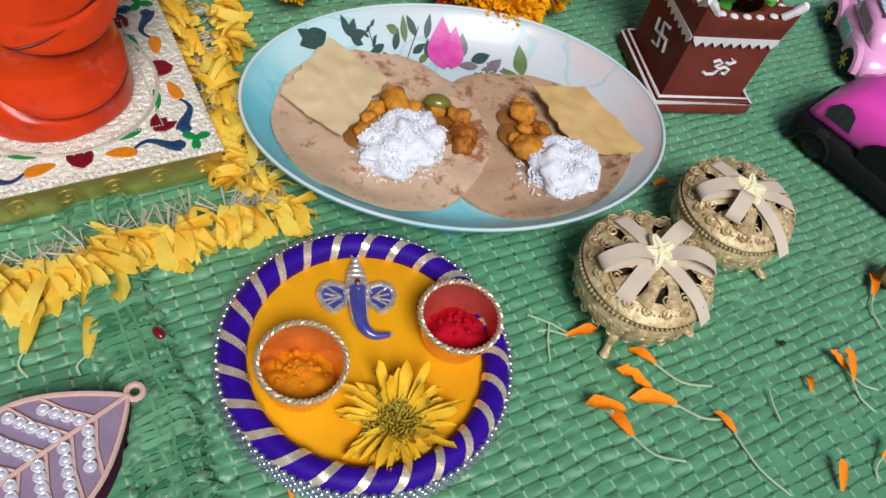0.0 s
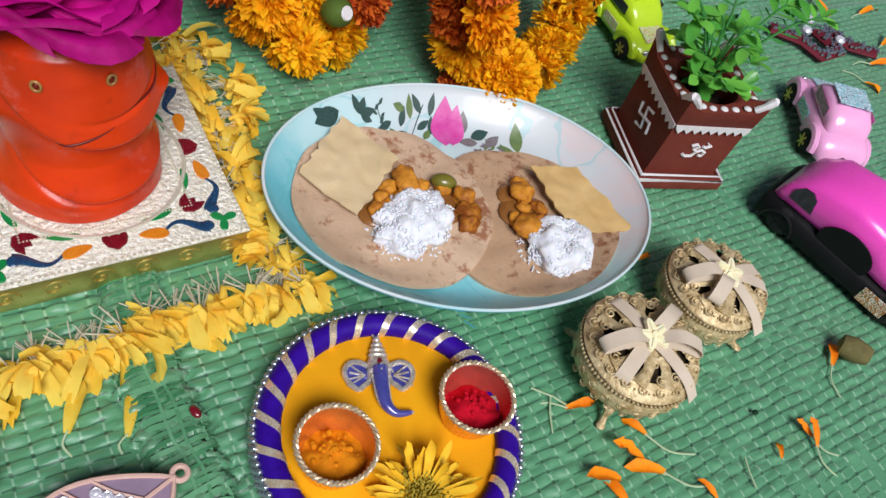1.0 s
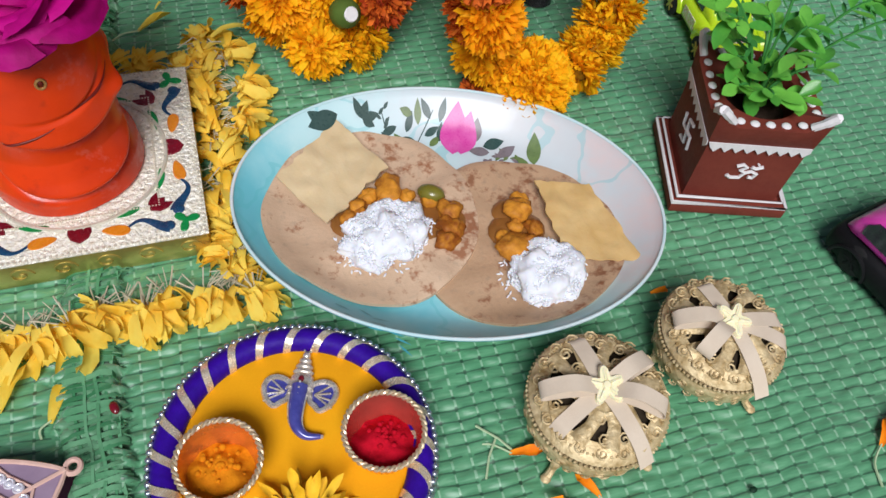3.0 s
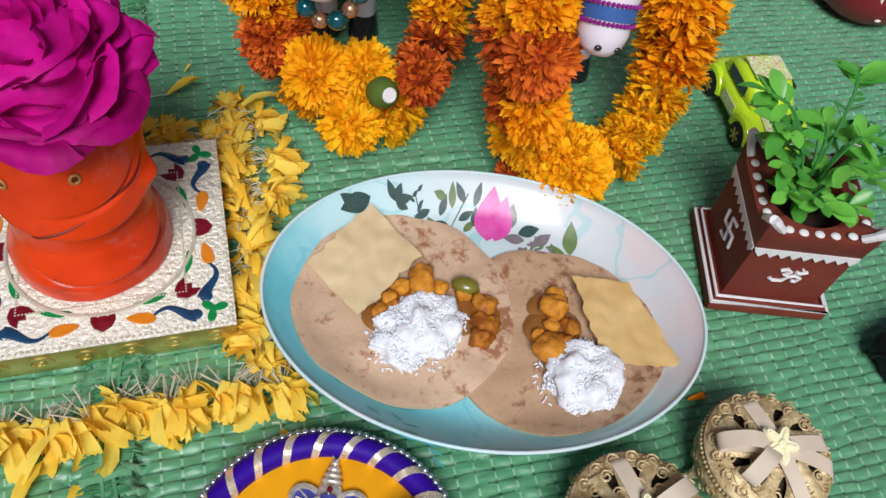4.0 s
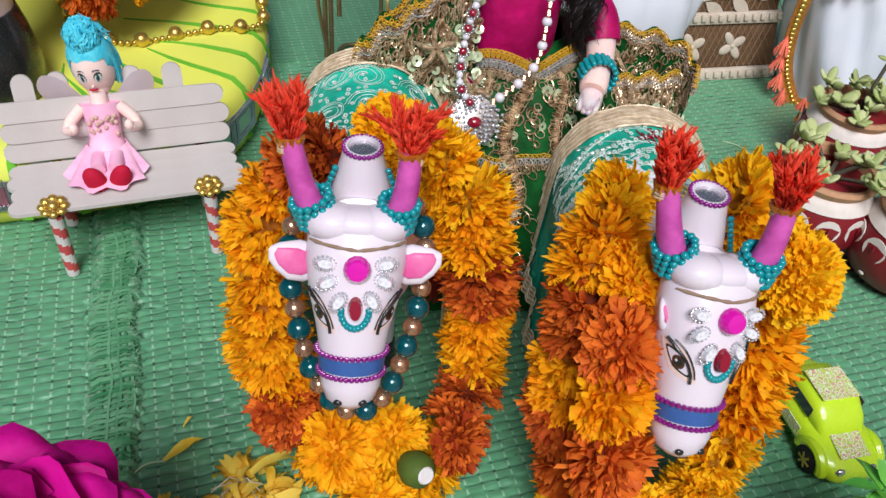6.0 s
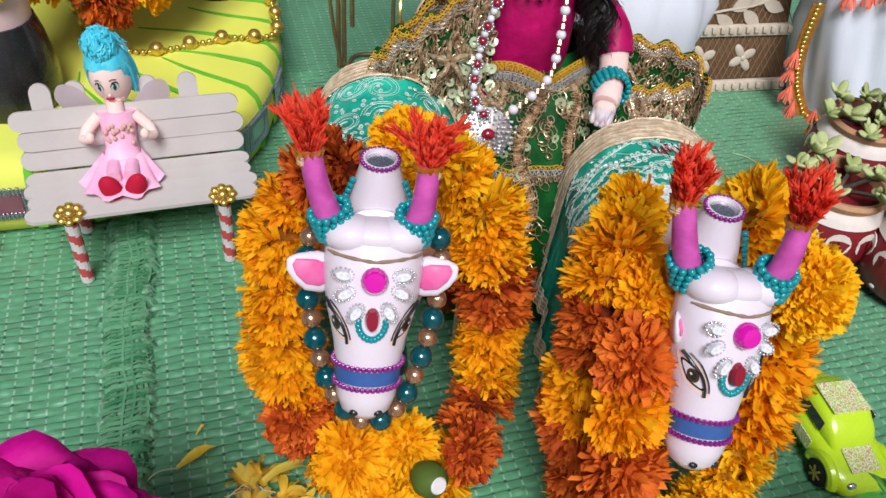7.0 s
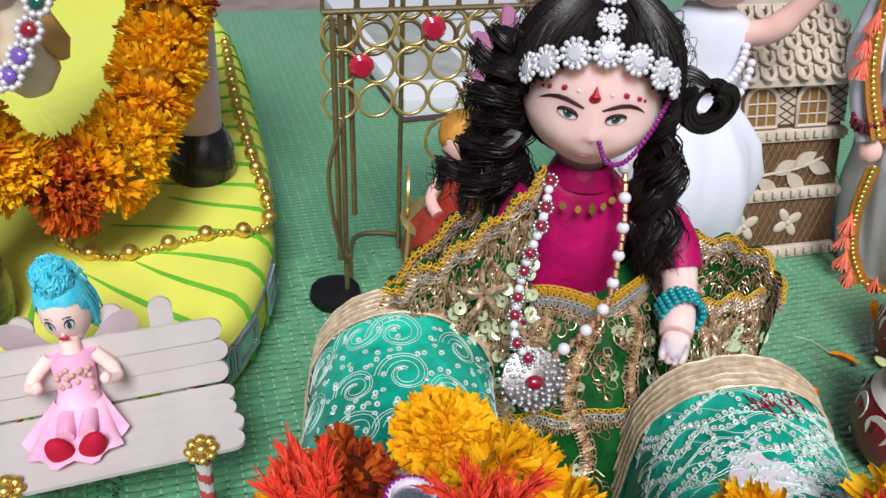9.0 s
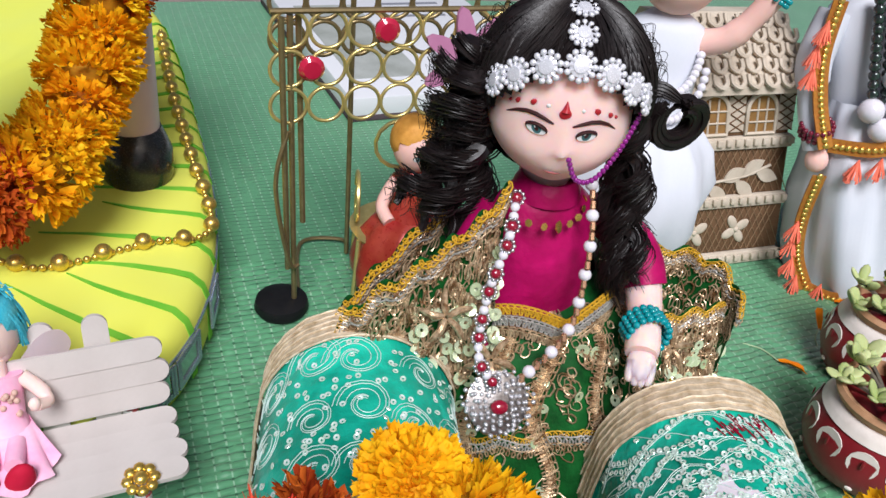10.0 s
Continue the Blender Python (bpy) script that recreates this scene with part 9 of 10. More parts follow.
    g.add(lathe([(1.3, -0.35), (1.22, 0.0), (1.02, 0.4), (0.98, 0.42)], 24, None, False), at(c.x - 0.05, c.y - 0.1, 16.7), 2)
    arm = spline([(23.6, 46.0, 15.5), (25.3, 45.0, 14.2), (25.4, 43.9, 13.0)], 5)
    g.add(tube(arm, [0.8, 0.85, 0.85, 0.8, 0.8, 0.8, 0.82, 0.85, 0.85, 0.85, 0.85], 14), None, 2)
    fore = spline([(25.4, 44.2, 13.2), (25.1, 43.3, 12.6), (24.6, 42.4, 12.3), (24.0, 41.5, 11.9)], 4)
    g.add(tube(fore, [0.75, 0.74, 0.72, 0.7, 0.68, 0.66, 0.64, 0.62, 0.62, 0.64, 0.66, 0.66, 0.6], 12), None, 0)
    palm = at(23.85, 41.2, 11.7, 25, 0, -38, 0.88)
    g.add(ball((0, 0, 0), (0.62, 0.85, 0.40), 18, 12), palm, 0)
    for k in range(4):
        x = -0.40 + 0.27 * k
        g.add(tube(spline([(x, 0, 0.08), (x * 1.02, -0.55, 0.06), (x * 0.9, -1.0 + 0.12 * abs(k - 1.5), -0.12)], 4), [0.2, 0.2, 0.2, 0.19, 0.19, 0.18, 0.17, 0.15, 0.09], 8), palm, 0)
    arm = spline([(19.9, 46.4, 15.6), (18.9, 46.2, 13.8), (18.6, 45.6, 11.8), (18.8, 44.6, 10.6)], 5)
    g.add(tube(arm, 0.85, 12), None, 2)
    ob = part("doll", g, [doll_face, hair_m, kurta, white_paint, eye_teal, brow_m, red_paint, lip_m], smooth=60)
    tagged(ob, "large doll with black ringlets and magenta bodice behind the bulls", "doll")


big_doll()


def coil(line, up, width, step=0.22, lift=0.05):
    """A looping thread that winds along a line: one row of openwork trim."""
    P = spaced(line, step / 6)
    out = []
    for i, p in enumerate(P):
        d = (P[min(i + 1, len(P) - 1)] - P[max(i - 1, 0)]).normalized()
        u = Vector(up(p)).normalized()
        s = d.cross(u).normalized()
        w = TAU * i / 6
        out.append(p + s * width * 0.5 * math.sin(w) + d * step * 0.55 * math.cos(w) + u * (lift + 0.4 * lift * math.cos(w + 1)))
    return out


SK = Vector((22.6, 48.4, 0))


def skirt_at(a, t, k=0.0):
    """A point of the flared skirt: a round, t from waist (0) to hem (1)."""
    r = 2.6 + 6.9 * t ** 0.75 + k
    r *= 1 + 0.055 * t * math.sin(11 * a) + 0.03 * t * math.sin(23 * a + 2)
    z = 12.3 - 9.9 * t ** 1.5 - 2.2 * t ** 6
    return Vector((SK.x + r * math.cos(a), SK.y - 0.8 + r * 0.9 * math.sin(a), max(0.05, z + 0.35 * t * math.sin(7 * a + 1))))


def skirt():
    rng = random.Random(23)
    s = thing("embroidered_skirt", "wide green net skirt with gold lace and sequins on the doll", "skirt", at(0, 0, 0))
    n, m = 160, 16
    v = [skirt_at(TAU * i / n, j / m) for j in range(m + 1) for i in range(n)]
    f = [(j * n + i, (j + 1) * n + i, (j + 1) * n + (i + 1) % n, j * n + (i + 1) % n) for j in range(m) for i in range(n)]
    part("net", (v, f), net_green, s, "bottle green net", smooth=180)
    for t0, amp, r, mm in ((0.93, 0.03, 0.09, yellow_cord), (0.905, 0.03, 0.09, silver_braid), (0.88, 0.03, 0.09, lace_gold), (0.56, 0.03, 0.08, lace_gold), (0.54, 0.03, 0.09, silver_braid), (0.52, 0.03, 0.07, yellow_cord)):
        part("scalloped_braid", tube(coil([skirt_at(math.pi * (0.9 + 1.3 * i / 180), t0 + amp * abs(math.sin(i * 9 * math.pi / 180)), 0.10) for i in range(181)], lambda p: (p.x - SK.x, p.y - SK.y, 3), 4.2 * r), 0.45 * r, 4), mm, s)
    g = Geo()
    for i in range(420):
        a, t = rng.uniform(math.pi * 1.0, math.pi * 2.15), rng.choice((rng.uniform(0.2, 0.55), rng.uniform(0.1, 0.9)))
        ph, q = rng.uniform(0, 6), rng.uniform(0.25, 0.7)
        pts = [skirt_at(a + 0.045 * q * math.cos(j * 0.6 + ph) * (1 + 0.1 * j), t + 0.03 * q * math.sin(j * 0.6 + ph) * (1 + 0.08 * j), 0.1 + 0.12 * rng.random()) for j in range(13)]
        g.add(tube(pts, rng.uniform(0.02, 0.04), 4), None, 0)
    part("lace_thread", g, lace_gold, s, "tangled gold lace threads", kind="stuff")
    seq = mesh_of("sequin", Geo().add(lathe([(0.07, 0.02), (0.24, 0.05), (0.25, 0.02)], 12, None, False)), gilt_sequin, 40)
    for i in range(130):
        a, t = rng.uniform(math.pi * 0.95, math.pi * 2.15), rng.uniform(0.12, 0.97)
        p = skirt_at(a, t, 0.16)
        d = (p - Vector((SK.x, SK.y, p.z - 3))).normalized()
        part("sequin", seq, None, s, m=Matrix.Translation(p) @ d.to_track_quat("Z", "Y").to_matrix().to_4x4() @ at(0, 0, 0, rng.uniform(-25, 25), rng.uniform(-25, 25), 0, rng.uniform(0.8, 1.2)))
    for i in range(9):
        a = math.pi * (1.05 + 0.12 * i)
        pts = [skirt_at(a + 0.08 * math.sin(j * 1.1), 0.06 + 0.09 * j, 0.2) for j in range(10)]
        g = Geo()
        for w, st in ((0.75, 0.34), (0.42, 0.22), (0.2, 0.16)):
            g.add(tube(coil(spline(pts, 4), lambda p: (p.x - SK.x, p.y - SK.y, 4), w, st), 0.036, 4))
        part("gold_band", g, lace_gold, s, "looped metallic thread band", kind="stuff")


skirt()


def shawl(line, drop, lean, label, seed, dense=480):
    """A stiff lace-edged wrap that stands out beside the doll: cloth hung from a line."""
    rng = random.Random(seed)
    s = thing("lace_shawl", label, "shawl", at(0, 0, 0), "shawl ends")
    top = spline(line, 8)
    m = 12
    ln = Vector(lean)

    def pt(i, t, k=0.0):
        j = min(max(int(i), 0), len(top) - 2)
        p = top[j].lerp(top[j + 1], min(max(i - j, 0.0), 1.0))
        w = 0.5 * math.sin(i * 0.55) * t
        return Vector((p.x + ln.x * t * drop + w * 0.7, p.y + ln.y * t * drop + w, max(0.3, p.z - drop * t + 0.25 * math.sin(i * 0.9) * (1 - t)))) + Vector((0, -1, 0.5)).normalized() * k
    n = len(top)
    v = [pt(i, j / m) for j in range(m + 1) for i in range(n)]
    f = [(j * n + i, (j + 1) * n + i, (j + 1) * n + i + 1, j * n + i + 1) for j in range(m) for i in range(n - 1)]
    part("net", (v, f), net_green, s, "bottle green net", smooth=180)
    for t0, mm, r in ((0.03, yellow_cord, 0.09), (0.25, lace_gold, 0.12), (0.45, silver_braid, 0.07), (0.62, lace_gold, 0.08), (0.45 * drop, lace_gold, 0.10), (0.80 * drop, lace_gold, 0.12)):
        part("scalloped_braid", tube([pt(i / 3, t0 / drop + 0.03 * abs(math.sin(i / 3 * 0.5)) + 0.02 * noise.noise(Vector((i * 0.4, seed, t0 * 5))), 0.14) for i in range(3 * n - 2)], r * 0.45, 6), mm, s)
        part("edge_trim", tube(coil([pt(i / 3, t0 / drop + 0.03 * abs(math.sin(i / 3 * 0.5)), 0.14) for i in range(3 * n - 2)], lambda p: (0, -1, 0.5), 3.2 * r, 0.3), 0.034, 4), mm, s, kind="stuff")
    g = Geo()
    for i in range(dense):
        c, t, ph, q = rng.uniform(2, n - 3), rng.uniform(0.08, 0.85), rng.uniform(0, 6), rng.uniform(0.3, 0.9)
        pts = []
        for j in range(13):
            w = j * 0.62 + ph
            pts.append(pt(min(max(c + q * 0.9 * math.cos(w) + 0.08 * j, 0), n - 1), min(max(t + 0.055 * q * math.sin(w) * 7 / drop, 0), 1), 0.10 + 0.05 * math.sin(j)))
        g.add(tube(pts, rng.uniform(0.025, 0.05), 4))
    part("lace_thread", g, lace_gold, s, "tangled gold lace threads", kind="stuff")
    seq = mesh_of("sequin", Geo().add(lathe([(0.07, 0.02), (0.24, 0.05), (0.25, 0.02)], 12, None, False)), gilt_sequin, 40)
    for i in range(80):
        part("sequin", seq, None, s, m=Matrix.Translation(pt(rng.randrange(n), rng.uniform(0.3, 1), 0.2)) @ at(0, 0, 0, 60 + rng.uniform(-25, 25), rng.uniform(-25, 25), 0))


shawl([(18.6, 47.6, 15.6), (16.8, 47.0, 14.6), (15.0, 46.2, 13.6), (13.9, 45.8, 12.6), (13.4, 46.8, 11.0), (13.3, 48.4, 9.6)], 9.5, (-0.05, -0.02, 0), "gold lace shawl end spread beside the doll", 3)
shawl([(25.2, 46.8, 14.6), (27.2, 47.6, 12.8), (29.4, 48.2, 11.4), (31.4, 48.0, 11.0), (32.6, 46.6, 10.6), (32.4, 45.0, 9.8)], 8.0, (-0.12, -0.10, 0), "green and gold lace shawl end standing by the doll", 4)
shawl([(19.2, 44.9, 17.6), (18.2, 44.6, 16.7), (17.0, 44.4, 15.9), (15.8, 44.4, 15.0), (14.5, 44.6, 14.0), (13.5, 45.0, 12.6)], 7.5, (0.0, -0.12, 0), "dense gold lace shawl falling from the doll's shoulder", 5, 520)
shawl([(24.6, 44.4, 10.9), (25.8, 44.2, 10.9), (27.4, 44.3, 10.8), (29.2, 44.6, 10.6), (31.0, 44.9, 10.3)], 5.0, (0.0, -0.25, 0), "gold lace edging spread over the green skirt", 6, 480)
# ribbon flowers of twisted gold cord on the shawl and skirt
for p, rz in (((16.9, 43.5, 13.4), 20), ((18.6, 42.9, 11.6), 50), ((21.6, 42.6, 9.6), 10), ((22.8, 42.3, 8.6), 35), ((27.6, 43.6, 9.6), 5)):
    rf = thing("ribbon_flower", "crossed gold cord flower sewn on green net", "trim", at(*p, 50, 0, -15, 0.72), "ribbon flowers")
    for i in range(5):
        a = TAU * i / 5 + radians(rz)
        part("cord_ray", tube(spline([(0.1 * math.cos(a), 0.1 * math.sin(a), 0.1), (0.7 * math.cos(a + 0.15), 0.7 * math.sin(a + 0.15), 0.2), (1.35 * math.cos(a), 1.35 * math.sin(a), 0.0)], 4), [0.1, 0.14, 0.17, 0.18, 0.18, 0.17, 0.15, 0.12, 0.06], 7), lace_gold, rf)
# a gold-edged hem along the bodice
g = Geo()
for k, (mm, r) in enumerate(((yellow_cord, 0.16), (silver_braid, 0.15), (lace_gold, 0.14))):
    line = [(22.0 + 3.2 * math.sin(a), 46.0 - (2.35 + 0.12 * k) * math.cos(a), 11.9 - 0.3 * k + 0.75 * abs(math.sin(a * 2.6))) for a in np.linspace(-1.5, 1.5, 50)]
    line = [Vector((p[0], p[1], p[2] - 0.15 * k)) for p in line]
    out = lambda p: (p.x - 22.0, p.y - 46.0, 1.0)
    tagged(part("bodice_braid", Geo().add(tube(coil(line, out, 0.42, 0.24), 0.045, 5)).add(tube(coil(line, out, 0.2, 0.17, 0.1), 0.035, 5)), mm), "scalloped gold and silver braid along the bodice hem", "trim", "bodice braids")

# ---- its jewellery ----


def flower_jewel(parent, m, r=0.62, stone=None):
    if "jewel_flower" not in bpy.data.meshes:
        gg = Geo()
        for i in range(12):
            a = TAU * i / 12
            gg.add(ball((0.78 * math.cos(a), 0.78 * math.sin(a), 0.02), (0.2, 0.2, 0.16), 7, 5))
            gg.add(tube([(0.35 * math.cos(a), 0.35 * math.sin(a), 0.1), (0.72 * math.cos(a), 0.72 * math.sin(a), 0.08)], 0.07, 5))
        gg.add(lathe([(0.62, -0.05), (0.62, 0.05), (0.45, 0.12), (0.4, 0.22), (0, 0.26)], 14), None)
        mesh_of("jewel_flower", gg, rhinestone, 40)
    return part("jewel_flower", bpy.data.meshes["jewel_flower"], None, parent, m=m @ at(0, 0, 0, 0, 0, 0, r))


hb = thing("jewelled_headband", "silver flower headband across the doll's brow", "headband", DH)
for i in range(7):
    a = (i - 3) * 0.39
    x, z = 2.62 * math.sin(a), 2.85 - 1.35 * math.sin(a) ** 2
    y = 0.42 - 2.95 * math.sqrt(max(0.1, 1 - (x / 3.1) ** 2 - ((z - 0.85) / 3.25) ** 2))
    flower_jewel(hb, at(x, y - 0.05, z, 60 + 15 * abs(math.sin(a)), 0, math.degrees(a)), 0.56)
for z, y, tip, r in ((3.55, -1.2, 32, 0.52), (3.98, -0.3, 10, 0.5)):
    flower_jewel(hb, at(0.0, y, z, tip, 0, 0), r)
part("chain", tube([(0, -2.0, 2.9), (0, -1.65, 3.25), (0, -1.1, 3.6), (0, 0, 4.06)], 0.07, 6), silver, hb)


def strung(name, label, line, step, makers, category="necklace"):
    t = thing(name, label, category, at(0, 0, 0))
    part("thread", tube(line, 0.05, 5), silver, t)
    for i, p in enumerate(spaced(line, step)):
        nm, me, sc = makers[i % len(makers)]
        part(nm, me, None, t, m=at(p.x, p.y, p.z, 55, 0, -20, sc))
    return t


ruby_me = Geo()
for i in range(10):
    a = TAU * i / 10
    ruby_me.add(ball((0.36 * math.cos(a), 0.36 * math.sin(a), 0.05), 0.12, 6, 5), None, 0)
ruby_me.add(ball((0, 0, 0.08), (0.26, 0.26, 0.16), 12, 8), None, 1)
ruby_me = mesh_of("ruby_flower", ruby_me, [silver, gem_red], 40)
pearl_bead = mesh_of("pearl_bead", Geo().add(ball((0, 0, 0), 0.24, 10, 8)), pearl, 180)
gold_tile = mesh_of("gold_bead", Geo().add(slab(0.2, 0.34, 0.18, 0.05, 1)), copper_bead, 40)
strung("ruby_necklace", "long silver necklace with red stones and pearls on the doll", spline([(19.4, 44.6, 17.2), (18.8, 43.6, 16.2), (18.2, 43.2, 14.6), (17.9, 42.8, 12.9), (17.8, 42.2, 12.2), (18.2, 41.8, 11.6)], 8), 0.34, [("ruby_flower", ruby_me, 0.66), ("pearl_bead", pearl_bead, 0.7), ("pearl_bead", pearl_bead, 0.72), ("ruby_flower", ruby_me, 0.66), ("pearl_bead", pearl_bead, 0.72)])
strung("pearl_necklace", "string of pearls and gold tiles on the doll's bodice", spline([(22.2, 44.5, 17.5), (22.0, 43.6, 16.2), (21.9, 43.2, 14.6), (21.6, 42.8, 12.9), (20.6, 42.2, 12.2), (19.2, 41.8, 11.5)], 8), 0.36, [("pearl_bead", pearl_bead, 1.0), ("gold_bead", gold_tile, 1.0), ("gold_bead", gold_tile, 1.0)])
tarnish = mat("tarnished_silver", (0.36, 0.34, 0.33), 0.3, 0.9, (0.15, 0.13, 0.12), 3, 0.8, 0.3)
br = thing("jewel_brooch", "round pearl and silver brooch with a dark red stone", "brooch", at(18.35, 41.5, 10.9, 52, 0, -12, 0.78))
gg = Geo()
for ring, n in ((0.56, 13), (0.78, 17), (1.0, 21), (1.22, 25), (1.42, 28)):
    for i in range(n):
        a = TAU * i / n
        k = 1 + 0.07 * math.sin(7 * a + 9 * ring)
        gg.add(ball((k * ring * 1.12 * math.cos(a), k * ring * math.sin(a), 0.30 - 0.16 * ring + 0.06 * math.sin(11 * a + ring)), 0.085 + 0.035 * abs(math.sin(5 * a + 3 * ring)), 7, 5))
part("backing", lathe([(0, -0.12), (1.38, -0.12), (1.42, -0.05), (0.5, 0.10), (0, 0.12)], 28), tarnish, br, "silver backing")
part("pearl_ring", gg, gem_silver, br, kind="stuff")
part("stone", ball((0, -0.15, 0.3), (0.42, 0.34, 0.26), 14, 8), gem_red, br, "dark red stone")
nose = thing("nose_chain", "magenta bead chain from the nose to the hair", "chain", DH)
gg = Geo()
for p in spaced(spline([(0.2, -2.75, 0.0), (0.6, -2.7, -0.75), (1.25, -2.35, -0.85), (1.9, -1.8, -0.1), (2.35, -1.35, 1.0), (2.45, -1.2, 1.7)], 8), 0.17):
    gg.add(ball(tuple(p), 0.1, 7, 5))
part("bead_string", gg, purple_bead, nose, kind="stuff")
wr = thing("bead_bracelet", "turquoise bead bracelet on the doll's wrist", "bracelet", at(24.55, 42.25, 12.3, 85, 0, -14))
for row in range(4):
    beads(wr, [(0.78 * math.cos(TAU * i / 18), 0.78 * math.sin(TAU * i / 18), -0.36 + 0.24 * row) for i in range(18)], 0.145, turq)
cf = thing("gold_collar", "gold charm collar at the doll's throat", "necklace", at(21.4, 46.1, 16.5))
for i in range(9):
    a = radians(-90 + (i - 4) * 17)
    part("charm", Geo().add(lathe([(0, 0), (0.22, 0.02), (0.25, 0.08), (0, 0.1)], 6)), gold, cf, m=at(1.75 * math.cos(a) - 0.3, 1.75 * math.sin(a), -0.3 - 0.22 * math.cos((i - 4) * 0.5), 70, 0, 17 * (i - 4) + 40 * math.sin(i * 5), 0.6 + 0.35 * (i == 4)))

# ---- ring frame, box and dolls behind ----
brass = mat("brass_ring", (0.80, 0.66, 0.28), 0.32, 0.7, (0.58, 0.44, 0.13), 2, 0.5, 0.15)
bronze = mat("bronze_rod", (0.34, 0.26, 0.13), 0.4, 0.7, (0.2, 0.15, 0.07), 2, 0.6, 0.2)


def ring_frame():
    f = thing("ring_frame", "brass frame of linked rings with red gems on a stand", "stand", at(0, 0, 0))
    X0, Y0 = 15.0, 61.0
    me = mesh_of("brass_ring", Geo().add(tube([(0.92 * math.cos(a), 0, 0.92 * math.sin(a)) for a in np.linspace(0, TAU, 28, endpoint=False)], 0.10, 7, True)), brass, 180)
    for i in range(8):
        for j in range(3):
            if j == 2 and i > 5:
                continue
            part("ring", me, None, f, m=at(X0 + 0.3 + i * 1.92, Y0, 17.1 - j * 1.95))
    me2 = mesh_of("rear_ring", Geo().add(tube([(0.92 * math.cos(a), 0, 0.92 * math.sin(a)) for a in np.linspace(0, TAU, 28, endpoint=False)], 0.12, 7, True)), bronze, 180)
    for i in range(7):
        for j in range(2):
            part("rear_ring", me2, None, f, m=at(X0 + 0.9 + i * 1.92, Y0 + 3.2, 17.4 - j * 1.95))
    for x, y, z0 in ((15.7, 60.9, 0.05), (15.2, 60.5, 3.5), (20.3, 66.0, 0.05), (16.2, 61.3, 6.0)):
        part("rod", tube([(x, y, z0), (x - 0.35, y + 0.2, 17.8)], 0.16, 8), bronze, f)
    part("top_rod", tube([(14.4, Y0, 18.0), (30.0, Y0, 18.1)], 0.15, 8), bronze, f)
    part("rear_rod", tube([(14.8, Y0 + 3.2, 18.3), (30.0, Y0 + 3.2, 18.3)], 0.15, 8), bronze, f)
    part("side_loop", tube(spline([(15.2, 60.6, 12), (14.5, 60.3, 9), (15.2, 60.2, 4.2), (15.8, 60.6, 3.6)], 6), 0.13, 7), bronze, f)
    part("foot_rod", tube(spline([(16.0, 60.9, 0.2), (17.0, 66.0, 0.2), (18.0, 67.8, 0.2), (20.3, 67.4, 0.2), (20.4, 66.2, 0.25)], 5), 0.14, 7), bronze, f)
    for x, z in ((16.35, 15.25), (20.1, 17.1)):
        part("red_gem", lathe([(0, -0.15), (0.62, -0.1), (0.66, 0.15), (0.45, 0.36), (0, 0.4)], 12), mat("coral_red_gem", (0.55, 0.02, 0.06), 0.12, 0, (0.4, 0.01, 0.04), 1, 0.5, 0.0, coat=1.0) if "coral_red_gem" not in bpy.data.materials else bpy.data.materials["coral_red_gem"], f, "faceted red gem", m=at(x, Y0 - 0.2, z, 90, 0, 0))
    part("pink_flower", prism([((2.0 + 0.75 * math.cos(7 * a)) * math.cos(a), (2.0 + 0.75 * math.cos(7 * a)) * math.sin(a)) for a in np.linspace(0, TAU, 56, endpoint=False)], 0, 0.25), mat("mauve_plastic_flower", (0.50, 0.22, 0.36), 0.5, 0, (0.42, 0.16, 0.29), 1, 0.5, 0.1), f, "mauve plastic flower", m=at(24.6, Y0 - 0.6, 15.6, 80, 0, 0))
    part("base", lathe([(0, 0), (1.45, 0), (1.6, 0.3), (1.5, 0.75), (0.9, 0.95), (0, 0.95)], 28), black_plastic, f, "black round base", m=at(15.0, 61.2, 0.05))


ring_frame()


def white_box():
    b = thing("white_box", "flat white printed cardboard box lying on the mat", "box", at(36.5, 101.5, 0.05, 0, 0, 3))
    part("board", Geo().add(slab(23, 32, 2.2, 0.2)), mat("white_card", (0.66, 0.67, 0.70), 0.5, 0, (0.60, 0.61, 0.65), 0.1, 0.4, 0.1, 4), b)
    part("printed_panel", Geo().add(slab(7, 20, 0.05, 0.01, 1)), mat("grey_print", (0.42, 0.44, 0.42), 0.5, 0, (0.25, 0.27, 0.24), 0.25, 0.9, 0.0), b, m=at(-6.4, -2, 2.21))
    for i, w in enumerate((7.5, 8.2, 6.0)):
        part("text_bar", Geo().add(slab(w, 0.6, 0.05, 0.01, 1)), mat("grey_ink", (0.25, 0.26, 0.30), 0.5), b, "line of unreadable print", m=at(3.5, 8 - 2.0 * i, 2.21))
    part("bottom_edge", Geo().add(slab(23.1, 32.1, 0.6, 0.1)), mat("dark_card_edge", (0.10, 0.07, 0.08), 0.6), b, m=at(0, 0, -0.01))


white_box()
wire_gold = brass
sd = thing("wire_chair", "small golden wire chair behind the large doll", "chair", at(22.4, 62.4, 0.1, 0, 0, -15))
for x in (-2.6, 2.6):
    part("scroll_arm", tube([(x + 0.0, 0.4 + (1.9 - 0.07 * j) * math.cos(j * 0.42), 5.6 + (1.9 - 0.07 * j) * math.sin(j * 0.42)) for j in range(24)], 0.13, 6), wire_gold, sd)
    for y in (-1.8, 2.2):
        part("leg", tube([(x, y, 0), (x * 0.95, y, 4.2)], 0.15, 7), wire_gold, sd)
part("seat", lathe([(0, 4.0), (2.9, 4.0), (3.0, 4.2), (0, 4.3)], 28), wire_gold, sd)
